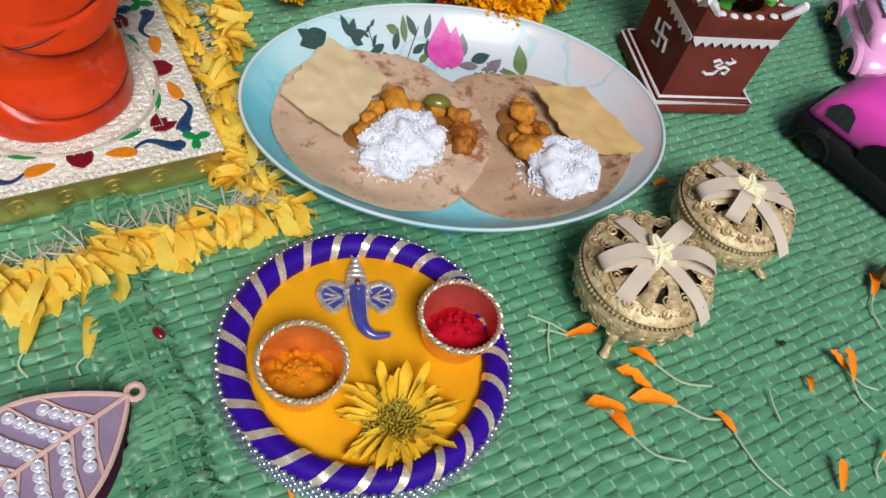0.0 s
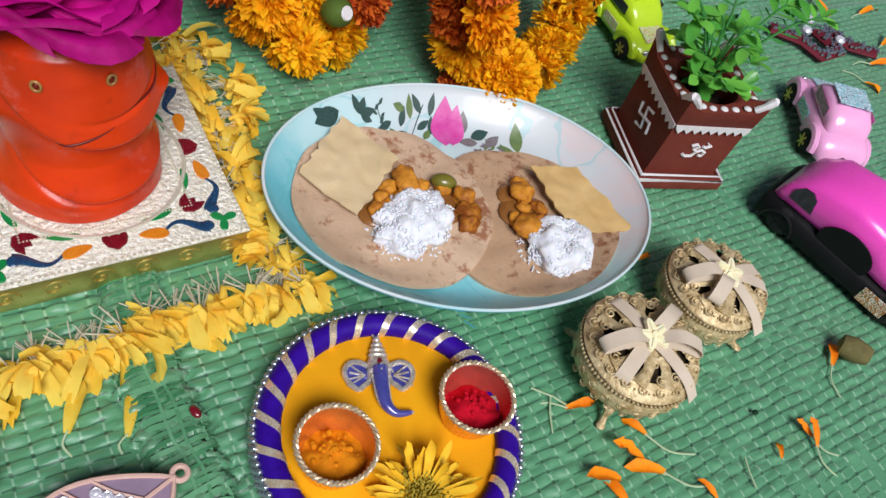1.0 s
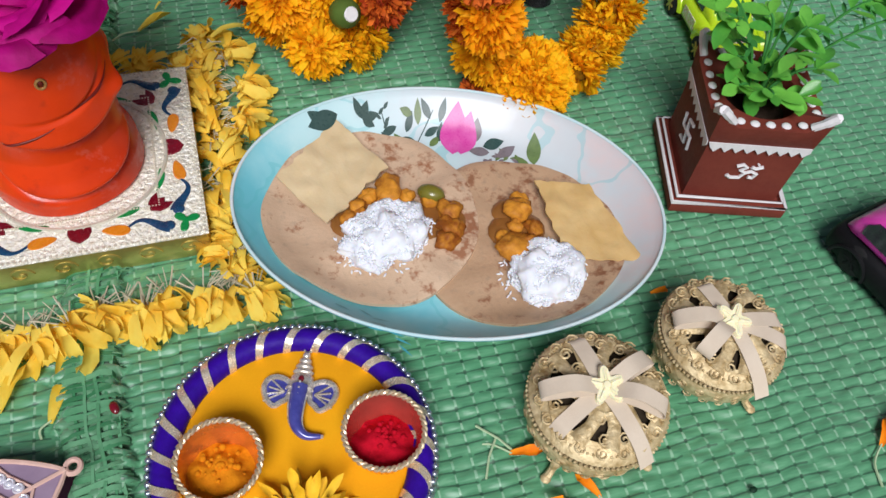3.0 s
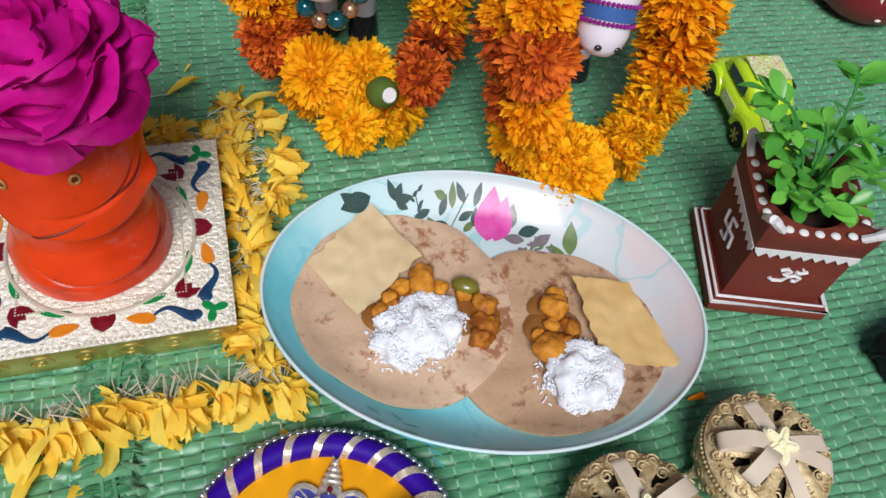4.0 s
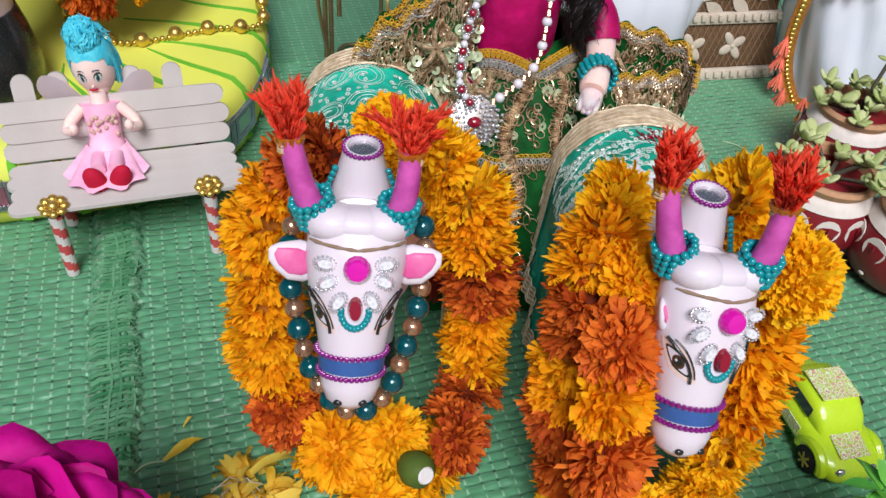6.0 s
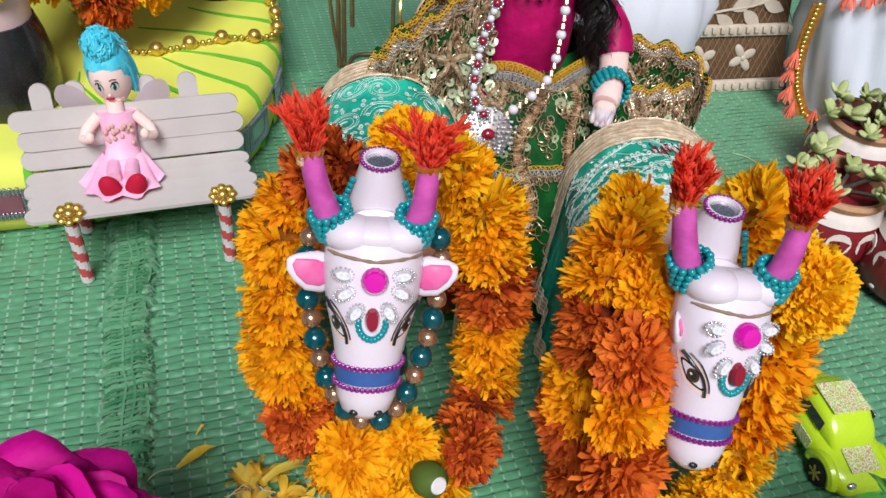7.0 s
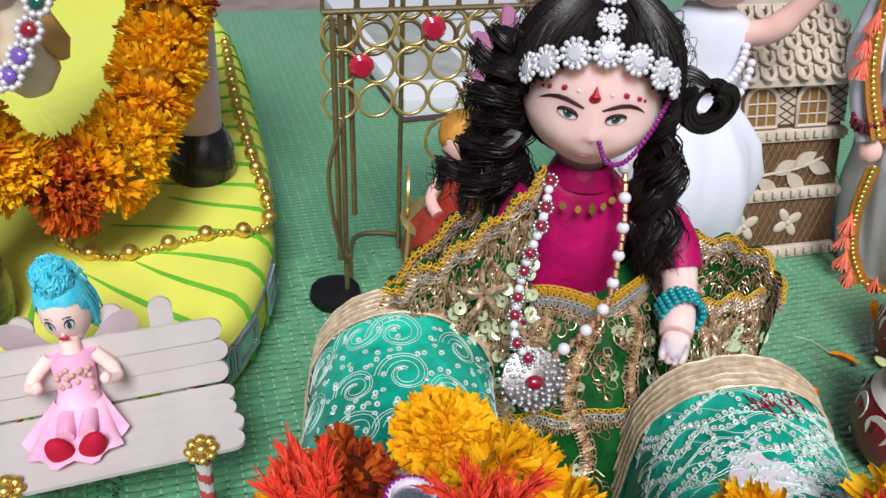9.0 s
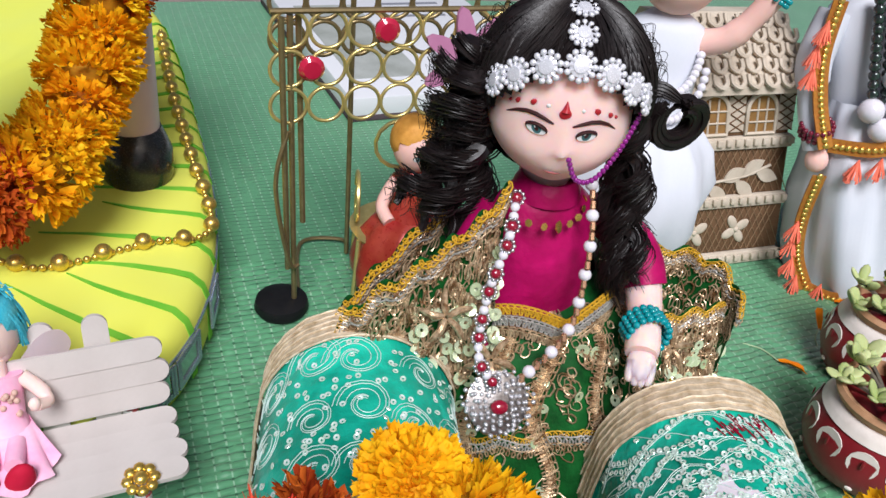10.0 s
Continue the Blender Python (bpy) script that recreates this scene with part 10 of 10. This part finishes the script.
part("back_scroll", tube([(0.0 + (2.2 - 0.08 * j) * math.cos(j * 0.42), 2.4, 8.2 + (2.2 - 0.08 * j) * math.sin(j * 0.42)) for j in range(24)], 0.13, 6), wire_gold, sd)
red_satin = mat("red_foil_satin", (0.36, 0.010, 0.016), 0.3, 0.2, (0.55, 0.09, 0.05), 0.7, 0.8, 0.3, 3)
blonde = mat("blonde_doll_hair", (0.72, 0.36, 0.08), 0.5, 0, (0.55, 0.24, 0.04), 2, 0.8, 0.5, 7, 0.05)
g = Geo()
HM = at(0, 0.2, 10.6, 8, 0, 18)
g.add(ball((0, 0, 0), (1.6, 1.5, 1.8), 22, 16), HM, 0)
v, f = ball((0, 0.35, 0.45), (1.78, 1.6, 1.75), 24, 16)
g.add((v, [q for q in f if not all(v[i][1] < -0.3 and v[i][2] < 1.1 for i in q)]), HM, 1)
for s in (-1, 1):
    eye_patch(g, s * 0.55, 0.0, lambda x, z: -1.5 * math.sqrt(max(0.05, 1 - (x / 1.6) ** 2 - (z / 1.8) ** 2)), 0.46, 0.36, HM, 3, 4, 5)
    g.add(tube(spline([(s * 1.2, 0, 8.2), (s * 2.1, -0.8, 6.6), (s * 1.6, -1.9, 5.9)], 4), 0.45, 8), None, 0)
g.add(ball((0, -1.35, -0.75), (0.28, 0.12, 0.1), 8, 6), HM, 6)
g.add(loft([((0, 0.3, 9.2), 0.5, 0.5), ((0, 0.3, 8.3), 1.5, 1.0), ((0, 0.2, 6.6), 1.3, 1.1), ((0, 0, 5.2), 2.0, 1.6)], 18), None, 2)
g.add(lathe([(1.6, 6.0), (2.6, 5.4), (3.5, 4.0), (3.9, 2.0), (3.8, 1.0)], 40, lambda a, r, z: r * (1 + 0.06 * math.sin(9 * a)), False), at(0, -0.8, 0), 2)
tagged(part("doll", g, [doll_skin, blonde, red_satin, white_paint, eye_teal, black_paint, lip_m], m=at(22.9, 62.0, 0.6, 0, 0, -15, 0.86), smooth=60), "blonde doll in a red satin dress on the wire chair", "doll")

# ---- coin-bank house ----
bisque = mat("carved_bisque_clay", (0.66, 0.58, 0.48), 0.75, 0, (0.48, 0.40, 0.31), 0.7, 0.8, 0.4, 5, 0.05)
brown_clay = mat("brown_washed_clay", (0.17, 0.095, 0.05), 0.8, 0, (0.10, 0.055, 0.03), 0.8, 0.8, 0.4, 5, 0.05)
hatch_clay = mat("tan_scratched_clay", (0.30, 0.19, 0.11), 0.8, 0, (0.20, 0.12, 0.07), 1.2, 0.8, 0.4, 5)
amber_clay = mat("amber_window_wash", (0.36, 0.20, 0.07), 0.7, 0, (0.18, 0.09, 0.03), 1, 0.7, 0.3)


def clay_house():
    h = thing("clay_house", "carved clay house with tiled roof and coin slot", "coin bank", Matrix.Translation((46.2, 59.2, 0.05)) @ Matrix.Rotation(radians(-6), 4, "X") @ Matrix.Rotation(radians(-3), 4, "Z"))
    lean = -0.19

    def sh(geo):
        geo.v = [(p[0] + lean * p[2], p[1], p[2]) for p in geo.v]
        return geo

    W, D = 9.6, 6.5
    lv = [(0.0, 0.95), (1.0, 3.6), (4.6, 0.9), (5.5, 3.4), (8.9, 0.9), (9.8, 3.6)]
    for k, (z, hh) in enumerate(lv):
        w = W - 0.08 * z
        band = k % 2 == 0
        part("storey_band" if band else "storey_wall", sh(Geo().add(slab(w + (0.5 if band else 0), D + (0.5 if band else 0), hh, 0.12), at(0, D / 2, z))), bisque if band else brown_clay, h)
    # teeth on each band
    for z in (0.3, 4.9, 9.2):
        for i in range(14):
            part("band_tooth", sh(Geo().add(slab(0.42, 0.22, 0.5, 0.06), at(-4.7 + 0.72 * i - 0.02 * z, -0.33, z))), bisque, h)
    # arched windows with bars, lattice beside them
    for x in (-1.9, 1.9):
        arch = [(-1.05, 0.0), (1.05, 0.0)] + [(1.05 * math.cos(a), 1.6 + 1.0 * math.sin(a)) for a in np.linspace(0, math.pi, 12)]
        v, f = prism(arch, -0.08, 0.12)
        win = part("window", sh(Geo().add(([(x + p[0], -0.02 - p[2], 10.0 + p[1]) for p in v], f))), amber_clay, h, "amber arched window")
        part("window_frame", sh(Geo().add(tube([(x + p[0] * 1.08, -0.15, 10.0 + p[1] * 1.05) for p in arch], 0.16, 6, True))), bisque, h)
        for dx in (-0.35, 0.35):
            part("bar", sh(Geo().add(tube([(x + dx, -0.18, 10.05), (x + dx, -0.18, 12.4)], 0.07, 5))), bisque, win)
        for dz in (0.8, 1.6):
            part("bar", sh(Geo().add(tube([(x - 1.0, -0.18, 10.0 + dz), (x + 1.0, -0.18, 10.0 + dz)], 0.07, 5))), bisque, win)
    for cx, w in ((-4.0, 1.0), (0.0, 1.0), (3.95, 1.0)):
        part("plaster_panel", sh(Geo().add(slab(w * 1.3, 0.1, 3.0, 0.03, 1), at(cx, -0.03, 10.1))), bisque, h)
        for i in range(5):
            for s in (-1, 1):
                part("lattice_line", sh(Geo().add(tube([(cx - s * 0.6, -0.1, 10.1 + 0.6 * i), (cx + s * 0.6, -0.1, 10.8 + 0.6 * i)], 0.05, 4))), brown_clay, h)
    # hatching and carved leaves on the lower storeys
    for z0, hh in ((1.0, 3.6), (5.5, 3.4)):
        g = Geo()
        for i in range(18):
            x = -4.5 + 0.55 * i
            for s in (-1, 1):
                if abs(x + s * 1.6) < 4.6:
                    g.add(tube([(x, -0.03, z0 + 0.1), (x + s * 1.6, -0.03, z0 + hh - 0.1)], 0.04, 4))
        part("hatching", sh(g), hatch_clay, h, kind="stuff")
    leaf = [(2.0 * s, 0.5 * math.sin(math.pi * s)) for s in np.linspace(0, 1, 9)] + [(2.0 * s, -0.5 * math.sin(math.pi * s)) for s in np.linspace(0.875, 0.125, 7)]
    for x, z, a in ((-0.6, 6.6, 25), (0.9, 7.0, 30), (0.4, 6.6, -40), (-1.8, 6.3, -35), (2.0, 7.2, -20), (-2.4, 6.9, 140)):
        c, s = math.cos(radians(a)), math.sin(radians(a))
        v, f = prism(leaf, 0, 0.14)
        part("carved_leaf", sh(Geo().add(([(x + p[0] * c - p[1] * s, -0.02 - p[2], z + p[0] * s + p[1] * c) for p in v], f))), bisque, h)
    part("carved_stem", sh(Geo().add(tube([(-3.4, -0.1, 6.2), (-1.2, -0.1, 6.6), (1.2, -0.1, 6.9), (3.2, -0.1, 7.6)], 0.1, 6))), bisque, h)
    for fx in (-2.6, 0.9):
        for i in range(4):
            a = TAU * i / 4 + 0.5
            part("carved_petal", sh(Geo().add(ball((fx + 0.62 * math.cos(a), -0.05, 2.8 + 0.62 * math.sin(a)), (0.62, 0.14, 0.36), 14, 8), Matrix.Translation((fx + 0.62 * math.cos(a), 0, 2.8 + 0.62 * math.sin(a))) @ Matrix.Rotation(-a, 4, "Y") @ Matrix.Translation((-fx - 0.62 * math.cos(a), 0, -2.8 - 0.62 * math.sin(a))))), bisque, h)
        part("carved_petal", sh(Geo().add(ball((fx, -0.12, 2.8), (0.22, 0.14, 0.22), 8, 6))), bisque, h)
    # roof with rows of rounded tiles
    zr, zt = 13.4, 17.2
    part("roof", sh(Geo().add(([(-5.3, -0.9, zr), (5.3, -0.9, zr), (5.0, 2.6, zt), (-5.0, 2.6, zt), (5.3, 6.8, zr), (-5.3, 6.8, zr), (5.0, 4.0, zt), (-5.0, 4.0, zt), (-5.3, -0.9, zr - 0.5), (5.3, -0.9, zr - 0.5), (5.3, 6.8, zr - 0.5), (-5.3, 6.8, zr - 0.5)],
                             [(0, 1, 2, 3), (7, 6, 4, 5), (3, 2, 6, 7), (1, 4, 6, 2), (0, 3, 7, 5), (8, 9, 1, 0), (9, 10, 4, 1), (10, 11, 5, 4), (11, 8, 0, 5), (11, 10, 9, 8)]))), bisque, h)
    for r in range(5):
        for i in range(8):
            t = (r + 0.35) / 5
            x = -4.7 + 1.28 * i + (0.3 if r % 2 else 0)
            if x > 4.9:
                continue
            y, z = -0.9 + 3.5 * t, zr + (zt - zr) * t
            part("roof_tile", sh(Geo().add(tube(spline([(x - 0.42, y - 0.1, z + 0.5), (x - 0.45, y - 0.35, z + 0.05), (x, y - 0.52, z - 0.2), (x + 0.42, y - 0.35, z + 0.05), (x + 0.42, y - 0.1, z + 0.5)], 3), 0.16, 6))), bisque, h)
    # solid dark bar: the slot's shade is in its colour
    part("coin_slot", sh(Geo().add(slab(2.0, 0.25, 0.1, 0.02, 1), at(0.6, 2.05, zt - 0.62))), inside_shade, h, "coin slot drawn as a dark bar")


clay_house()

# ---- white-dressed dolls at the back ----
muslin = mat("white_muslin", (0.73, 0.75, 0.81), 0.75, 0, (0.62, 0.65, 0.73), 0.3, 0.5, 0.2, 7, 0.03)
peach = mat("peach_tassel", (0.95, 0.26, 0.17), 0.7, 0, (0.80, 0.13, 0.07), 2, 0.6, 0.2)
amber_border = mat("amber_gold_border", (0.62, 0.28, 0.04), 0.35, 0.45, (0.40, 0.11, 0.03), 4, 0.8, 0.3)


def robe(g, x, y, prof, folds, mi, yaw=0.0, amp=0.07):
    g.add(lathe(prof, 90, lambda a, r, z: r * (1 + amp * (1 - z / 22) * math.sin(folds * a + 0.3 * z) + 0.2 * amp * math.sin(17 * a) + 0.13 * noise.noise(Vector((1.9 * math.cos(a), 1.9 * math.sin(a), 0.3 * z))) + 0.03 * noise.noise(Vector((5 * math.cos(a), 5 * math.sin(a), 0.5 * z)))), False), at(x, y, 0), mi)


g = Geo()
robe(g, 0, 0, [(2.2, 0.1), (3.0, 2.2), (4.5, 3.6), (5.2, 6.0), (5.1, 8.5), (4.4, 10.6), (3.2, 12.0), (2.1, 12.8), (1.9, 13.2)], 7, 0, amp=0.06)
g.add(loft([((0, 0, 12.2), 3.0, 2.4), ((0, 0, 13.6), 2.5, 2.0), ((0, 0, 15.5), 2.4, 1.8), ((0, 0, 17.3), 2.3, 1.5), ((0, 0, 18.2), 0.8, 0.8)], 18), None, 2)
g.add(ball((0, -0.2, 20.6), (2.3, 2.2, 2.6), 22, 16), None, 1)
v, f = ball((0, 0.3, 21.1), (2.6, 2.4, 2.7), 22, 16)
g.add((v, [q for q in f if not all(v[i][1] < -0.3 and v[i][2] < 21.8 for i in q)]), None, 3)
g.add(tube(spline([(1.8, -0.2, 16.6), (3.2, -0.9, 17.2), (4.3, -1.3, 18.9), (5.2, -1.6, 21.0)], 5), [0.75] * 8 + [0.65] * 8, 10), None, 1)
g.add(ball((5.4, -1.7, 21.7), (0.6, 0.5, 0.7), 10, 8), None, 1)
g.add(loft([((-1.9, -0.5, 17.2), 0.7, 0.7), ((-2.6, -0.6, 15.9), 0.85, 0.85), ((-2.9, -0.8, 14.6), 0.8, 0.8)], 14), None, 4)
tagged(part("doll", g, [muslin, doll_skin, muslin, hair_m, net_green], m=at(36.4, 60.2, 0.05, 0, 0, -22), smooth=60), "doll in a white muslin skirt with pearls behind the large doll", "doll")
for k, (x, y, z, rr) in enumerate(((36.1, 58.8, 15.4, 1.7), (36.1, 58.6, 14.6, 2.1))):
    t = thing("pearl_strand", "loop of small pearls on the white-skirted doll", "necklace", at(x, y, z, 62, 0, -22), "pearl strands")
    for i in range(22):
        a = -math.pi * 0.98 + math.pi * 0.96 * i / 21
        part("pearl_bead", pearl_bead, None, t, m=at(rr * math.cos(a), rr * math.sin(a) * 1.5 + 1.0, 0.3, 0, 0, 0, 1.05))
bb = thing("bead_bracelet", "blue bead bracelet on the raised arm", "bracelet", at(40.35, 57.1, 19.9, 12, 24, 0))
gg = Geo()
for row in range(2):
    for i in range(14):
        a = TAU * i / 14
        gg.add(ball((0.78 * math.cos(a), 0.78 * math.sin(a), 0.25 * row), 0.15, 6, 5))
part("bead_string", gg, turq, bb, kind="stuff")

g = Geo()
robe(g, 0, 0, [(3.9, 0.5), (4.0, 3.0), (3.7, 7.0), (3.0, 11.0), (2.5, 13.0)], 6, 0, amp=0.10)
g.add(loft([((0, 0, 12.4), 2.4, 1.9), ((0, 0, 15.0), 2.5, 1.9), ((0, 0, 18.2), 2.6, 1.7), ((0, 0, 19.4), 1.0, 0.9)], 20), None, 0)
g.add(ball((0, -0.2, 21.8), (2.4, 2.3, 2.6), 22, 16), None, 1)
v, f = ball((0, 0.3, 22.3), (2.8, 2.6, 2.8), 22, 16)
g.add((v, [q for q in f if not all(v[i][1] < -0.3 and v[i][2] < 23.0 for i in q)]), None, 2)
g.add(tube(spline([(-2.3, -0.2, 18.0), (-3.5, -0.7, 15.6), (-3.7, -1.3, 12.8), (-3.5, -2.0, 10.6)], 5), [1.0] * 8 + [0.75] * 8, 10), None, 0)
g.add(ball((-3.5, -2.2, 9.9), (0.7, 0.6, 0.8), 10, 8), None, 1)
curl(g, (-2.6, -0.6, 22.5), (-3.6, -1.2, 20.0), 0.6, 2, 0.5, 91, 2)
D2 = Matrix.Translation((55.5, 56.6, 0.05)) @ Matrix.Rotation(radians(-14), 4, "Y") @ Matrix.Rotation(radians(-8), 4, "X") @ at(0, 0, 0, 0, 0, -20, 1.08)
tagged(part("doll", g, [muslin, doll_skin, hair_m], m=D2, smooth=60), "tall doll in a white robe with gold borders at the back", "doll")
sc = thing("bordered_scarf", "amber and gold bordered scarf with peach tassels on the white robe", "scarf", D2)
for line in ([(-2.6, -1.3, 19.0), (-3.4, -1.6, 16.2), (-3.6, -2.2, 13.6), (-3.4, -3.0, 11.0)], [(-3.4, -2.6, 9.0), (-4.1, -2.4, 6.0), (-4.2, -2.4, 3.2), (-3.7, -2.9, 1.0)], [(-3.7, -2.9, 1.0), (-2.2, -3.8, 0.5), (0.2, -4.2, 0.6), (2.7, -3.6, 0.7)], [(-2.9, -2.3, 10.8), (-0.6, -3.4, 10.6), (2.0, -3.2, 10.8)]):
    P = spline(line, 8)
    part("gold_border", strip(P, 0.85, (0.1, -1, 0.25), 0.12), amber_border, sc, smooth=40)
    gg = Geo()
    for q in spaced(P, 0.34):
        gg.add(ball((q.x, q.y - 0.12, q.z), (0.2, 0.14, 0.2), 6, 5))
    part("gold_bead_trim", gg, gold, sc, kind="stuff")
rng = random.Random(41)
for x, y, z in ((-3.4, -1.9, 18.2), (-3.9, -2.0, 17.0), (-4.1, -2.2, 15.8), (-4.4, -2.6, 6.0), (-4.6, -2.6, 4.8), (-4.6, -2.7, 3.4), (-4.4, -3.0, 2.2), (-1.6, -3.5, 10.2), (-0.4, -3.7, 10.2), (0.8, -3.7, 10.2), (-3.0, -3.5, 1.6)):
    gg = Geo()
    for i in range(36):
        a, q = rng.uniform(0, TAU), rng.uniform(0.75, 1.15)
        gg.add(strip([(0, 0, 0), (0.22 * math.cos(a) - 0.2, 0.22 * math.sin(a) - 0.1, -0.5 * q), (0.5 * math.cos(a) - 0.4, 0.5 * math.sin(a) - 0.15, -1.1 * q)], 0.07, (math.cos(a), math.sin(a), 0.2), 0.03))
    part("peach_tassel", gg, peach, sc, "peach thread tassel", m=at(x, y, z))
bs = thing("bead_strands", "dark and pearl bead strands on the white-robed doll", "necklace", D2)
dark_bead = mat("dark_iris_bead", (0.07, 0.04, 0.06), 0.15, 0.5, (0.02, 0.08, 0.05), 2, 0.8, 0.0, coat=0.5)
for k, (dx, mm, r) in enumerate(((-0.9, dark_bead, 0.32), (-0.2, dark_bead, 0.3), (0.5, copper_bead, 0.3), (1.1, dark_bead, 0.3))):
    me = mesh_of("strand_bead", Geo().add(ball((0, 0, 0), r, 10, 8)), mm, 180)
    for i in range(12):
        part("strand_bead", me, None, bs, m=at(dx, -2.1 - 0.05 * i, 19.0 - 0.52 * i))
me = mesh_of("large_pearl", Geo().add(ball((0, 0, 0), 0.72, 16, 12)), pearl, 180)
for x, y, z in ((-1.0, -2.9, 12.9), (0.4, -3.0, 13.1), (-0.4, -3.1, 11.7), (1.1, -3.0, 11.8), (0.2, -2.8, 14.6)):
    part("large_pearl", me, None, bs, m=at(x, y, z))
bw = thing("bead_bracelet", "dark red bead bracelet on the white-robed doll", "bracelet", D2 @ at(-3.55, -1.85, 11.5, 18, 0, 0))
gg = Geo()
for row in range(3):
    for i in range(16):
        a = TAU * i / 16
        gg.add(ball((0.86 * math.cos(a), 0.86 * math.sin(a), 0.3 * row), 0.17, 6, 5))
part("bead_string", gg, mat("dark_red_bead", (0.20, 0.01, 0.03), 0.2, 0, (0.12, 0.0, 0.02), 2, 0.5, 0, coat=0.5), bw, kind="stuff")

# ---- painted pots with succulents ----
pot_red = mat("crimson_pot_paint", (0.25, 0.012, 0.02), 0.45, 0, (0.17, 0.008, 0.014), 0.6, 0.6, 0.2, 5, coat=0.2)
pot_cream = mat("cream_pot_paint", (0.80, 0.73, 0.68), 0.55, 0, (0.68, 0.60, 0.54), 2, 0.6, 0.2)
pot_ochre = mat("ochre_pot_rim", (0.60, 0.34, 0.20), 0.5, 0, (0.42, 0.21, 0.10), 2, 0.6, 0.2)
jade = mat("jade_succulent_leaf", (0.34, 0.42, 0.15), 0.45, 0, (0.58, 0.62, 0.32), 0.9, 0.7, 0.1, 5, sss=0.1, obj=0.8)
jade_stem = mat("grey_brown_stem", (0.14, 0.12, 0.09), 0.7, 0, (0.08, 0.07, 0.05), 3, 0.6, 0.4)
JADE = [mesh_of("jade_leaf", Geo().add(([(x, y * (1.0 - 0.25 * (x < 0.35)), z + 0.12 * x * x) for x, y, z in ball((0.5, 0, 0), (0.55, 0.36 * k, 0.13), 10, 6)[0]], ball((0.5, 0, 0), (0.55, 0.36, 0.13), 10, 6)[1])), jade, 180) for k in (1.0, 0.8, 1.15)]


def succulent_pot(x, y, r, seed, label, tall):
    rng = random.Random(seed)
    p = thing("painted_pot", label, "pot", at(x, y, 0.06, 0, 0, seed * 40) @ Matrix.Diagonal((1, 1, 1.2, 1)), "painted pots")
    part("body", lathe([(0, 0), (r * 0.62, 0), (r * 0.85, 0.5), (r, 1.5), (r * 0.98, 2.5), (r * 0.84, 3.4), (r * 0.74, 3.8)], 40), pot_red, p, "crimson painted body", smooth=60)
    part("rim", lathe([(r * 0.74, 3.7), (r * 0.80, 3.9), (r * 0.84, 4.15), (r * 0.80, 4.35), (r * 0.72, 4.3), (r * 0.68, 3.6)], 40, None, False), pot_ochre, p, "ochre rim")
    part("cream_collar", lathe([(r * 0.90, 3.15), (r * 0.86, 3.4), (r * 0.80, 3.72), (r * 0.74, 3.75)], 40, lambda a, q, z: q + 0.03, False), pot_cream, p, "cream painted collar", smooth=60)
    part("earth", lathe([(0, 3.8), (r * 0.72, 3.75)], 24, None, False), soil, p)
    n = 11
    for i in range(n):
        a = 360 / n * i
        out = [(0.62 * r * 0.36 * math.cos(b), 0.62 * math.sin(b)) for b in np.linspace(0, TAU, 14, endpoint=False)]
        v, f = prism(out, 0, 0.06)
        part("petal_motif", ([(q[0], -r * (0.97 - 0.06 * max(0, q[1])) - q[2] + 0.12 * q[0] ** 2, 2.35 + q[1]) for q in v], f), pot_cream, p, m=at(0, 0, 0, 0, 0, a))
        part("motif_mark", ball((0, 0, 0), (0.09, 0.05, 0.25), 7, 5), pot_red, p, m=at(0, 0, 0, 0, 0, a) @ at(0, -r * 1.0 - 0.05, 2.45))
        if i % 2 == 0:
            part("dash_motif", ball((0, 0, 0), (0.2, 0.07, 0.09), 7, 5), pot_cream, p, m=at(0, 0, 0, 0, 0, a) @ at(0, -r * 0.94, 0.9))
    s = thing("succulent", "jade-green succulent with plump round leaves in a painted pot", "plant", at(x, y, 4.6), "succulents")
    for i in range(10 + tall):
        a, out, up = 37 * i + rng.uniform(-15, 15), rng.uniform(0.35, 1.15) * r, rng.uniform(0.5, 1.9)
        if i < tall:
            out, up = rng.uniform(0.3, 1.2), rng.uniform(5.0, 6.0)
        c, d = math.cos(radians(a)), math.sin(radians(a))
        line = spline([(0.2 * c, 0.2 * d, 0), (0.6 * out * c, 0.6 * out * d, 0.7 * up), (out * c, out * d, up)], 4)
        part("stem", tube(line, 0.13, 5), jade_stem, s)
        for q in line[5::3] if i >= tall else line[4::2]:
            for k in range(2):
                part("leaf", rng.choice(JADE), None, s, m=at(q.x, q.y, q.z, rng.uniform(-20, 20), rng.uniform(-60, 0), rng.uniform(0, 360), rng.uniform(0.65, 1.1)))
        for k in range(4):
            q = line[-1]
            part("leaf", rng.choice(JADE), None, s, m=at(q.x, q.y, q.z, 0, rng.uniform(-50, -5), a + 90 * k, rng.uniform(0.7, 1.15)))


succulent_pot(41.2, 41.6, 3.3, 1, "crimson clay pot with cream petal motifs and succulent", 0)
succulent_pot(44.8, 37.2, 3.3, 2, "crimson clay pot with ochre rim and succulent", 0)
succulent_pot(47.6, 47.2, 3.1, 3, "smaller crimson pot with cream motifs and succulent", 1)
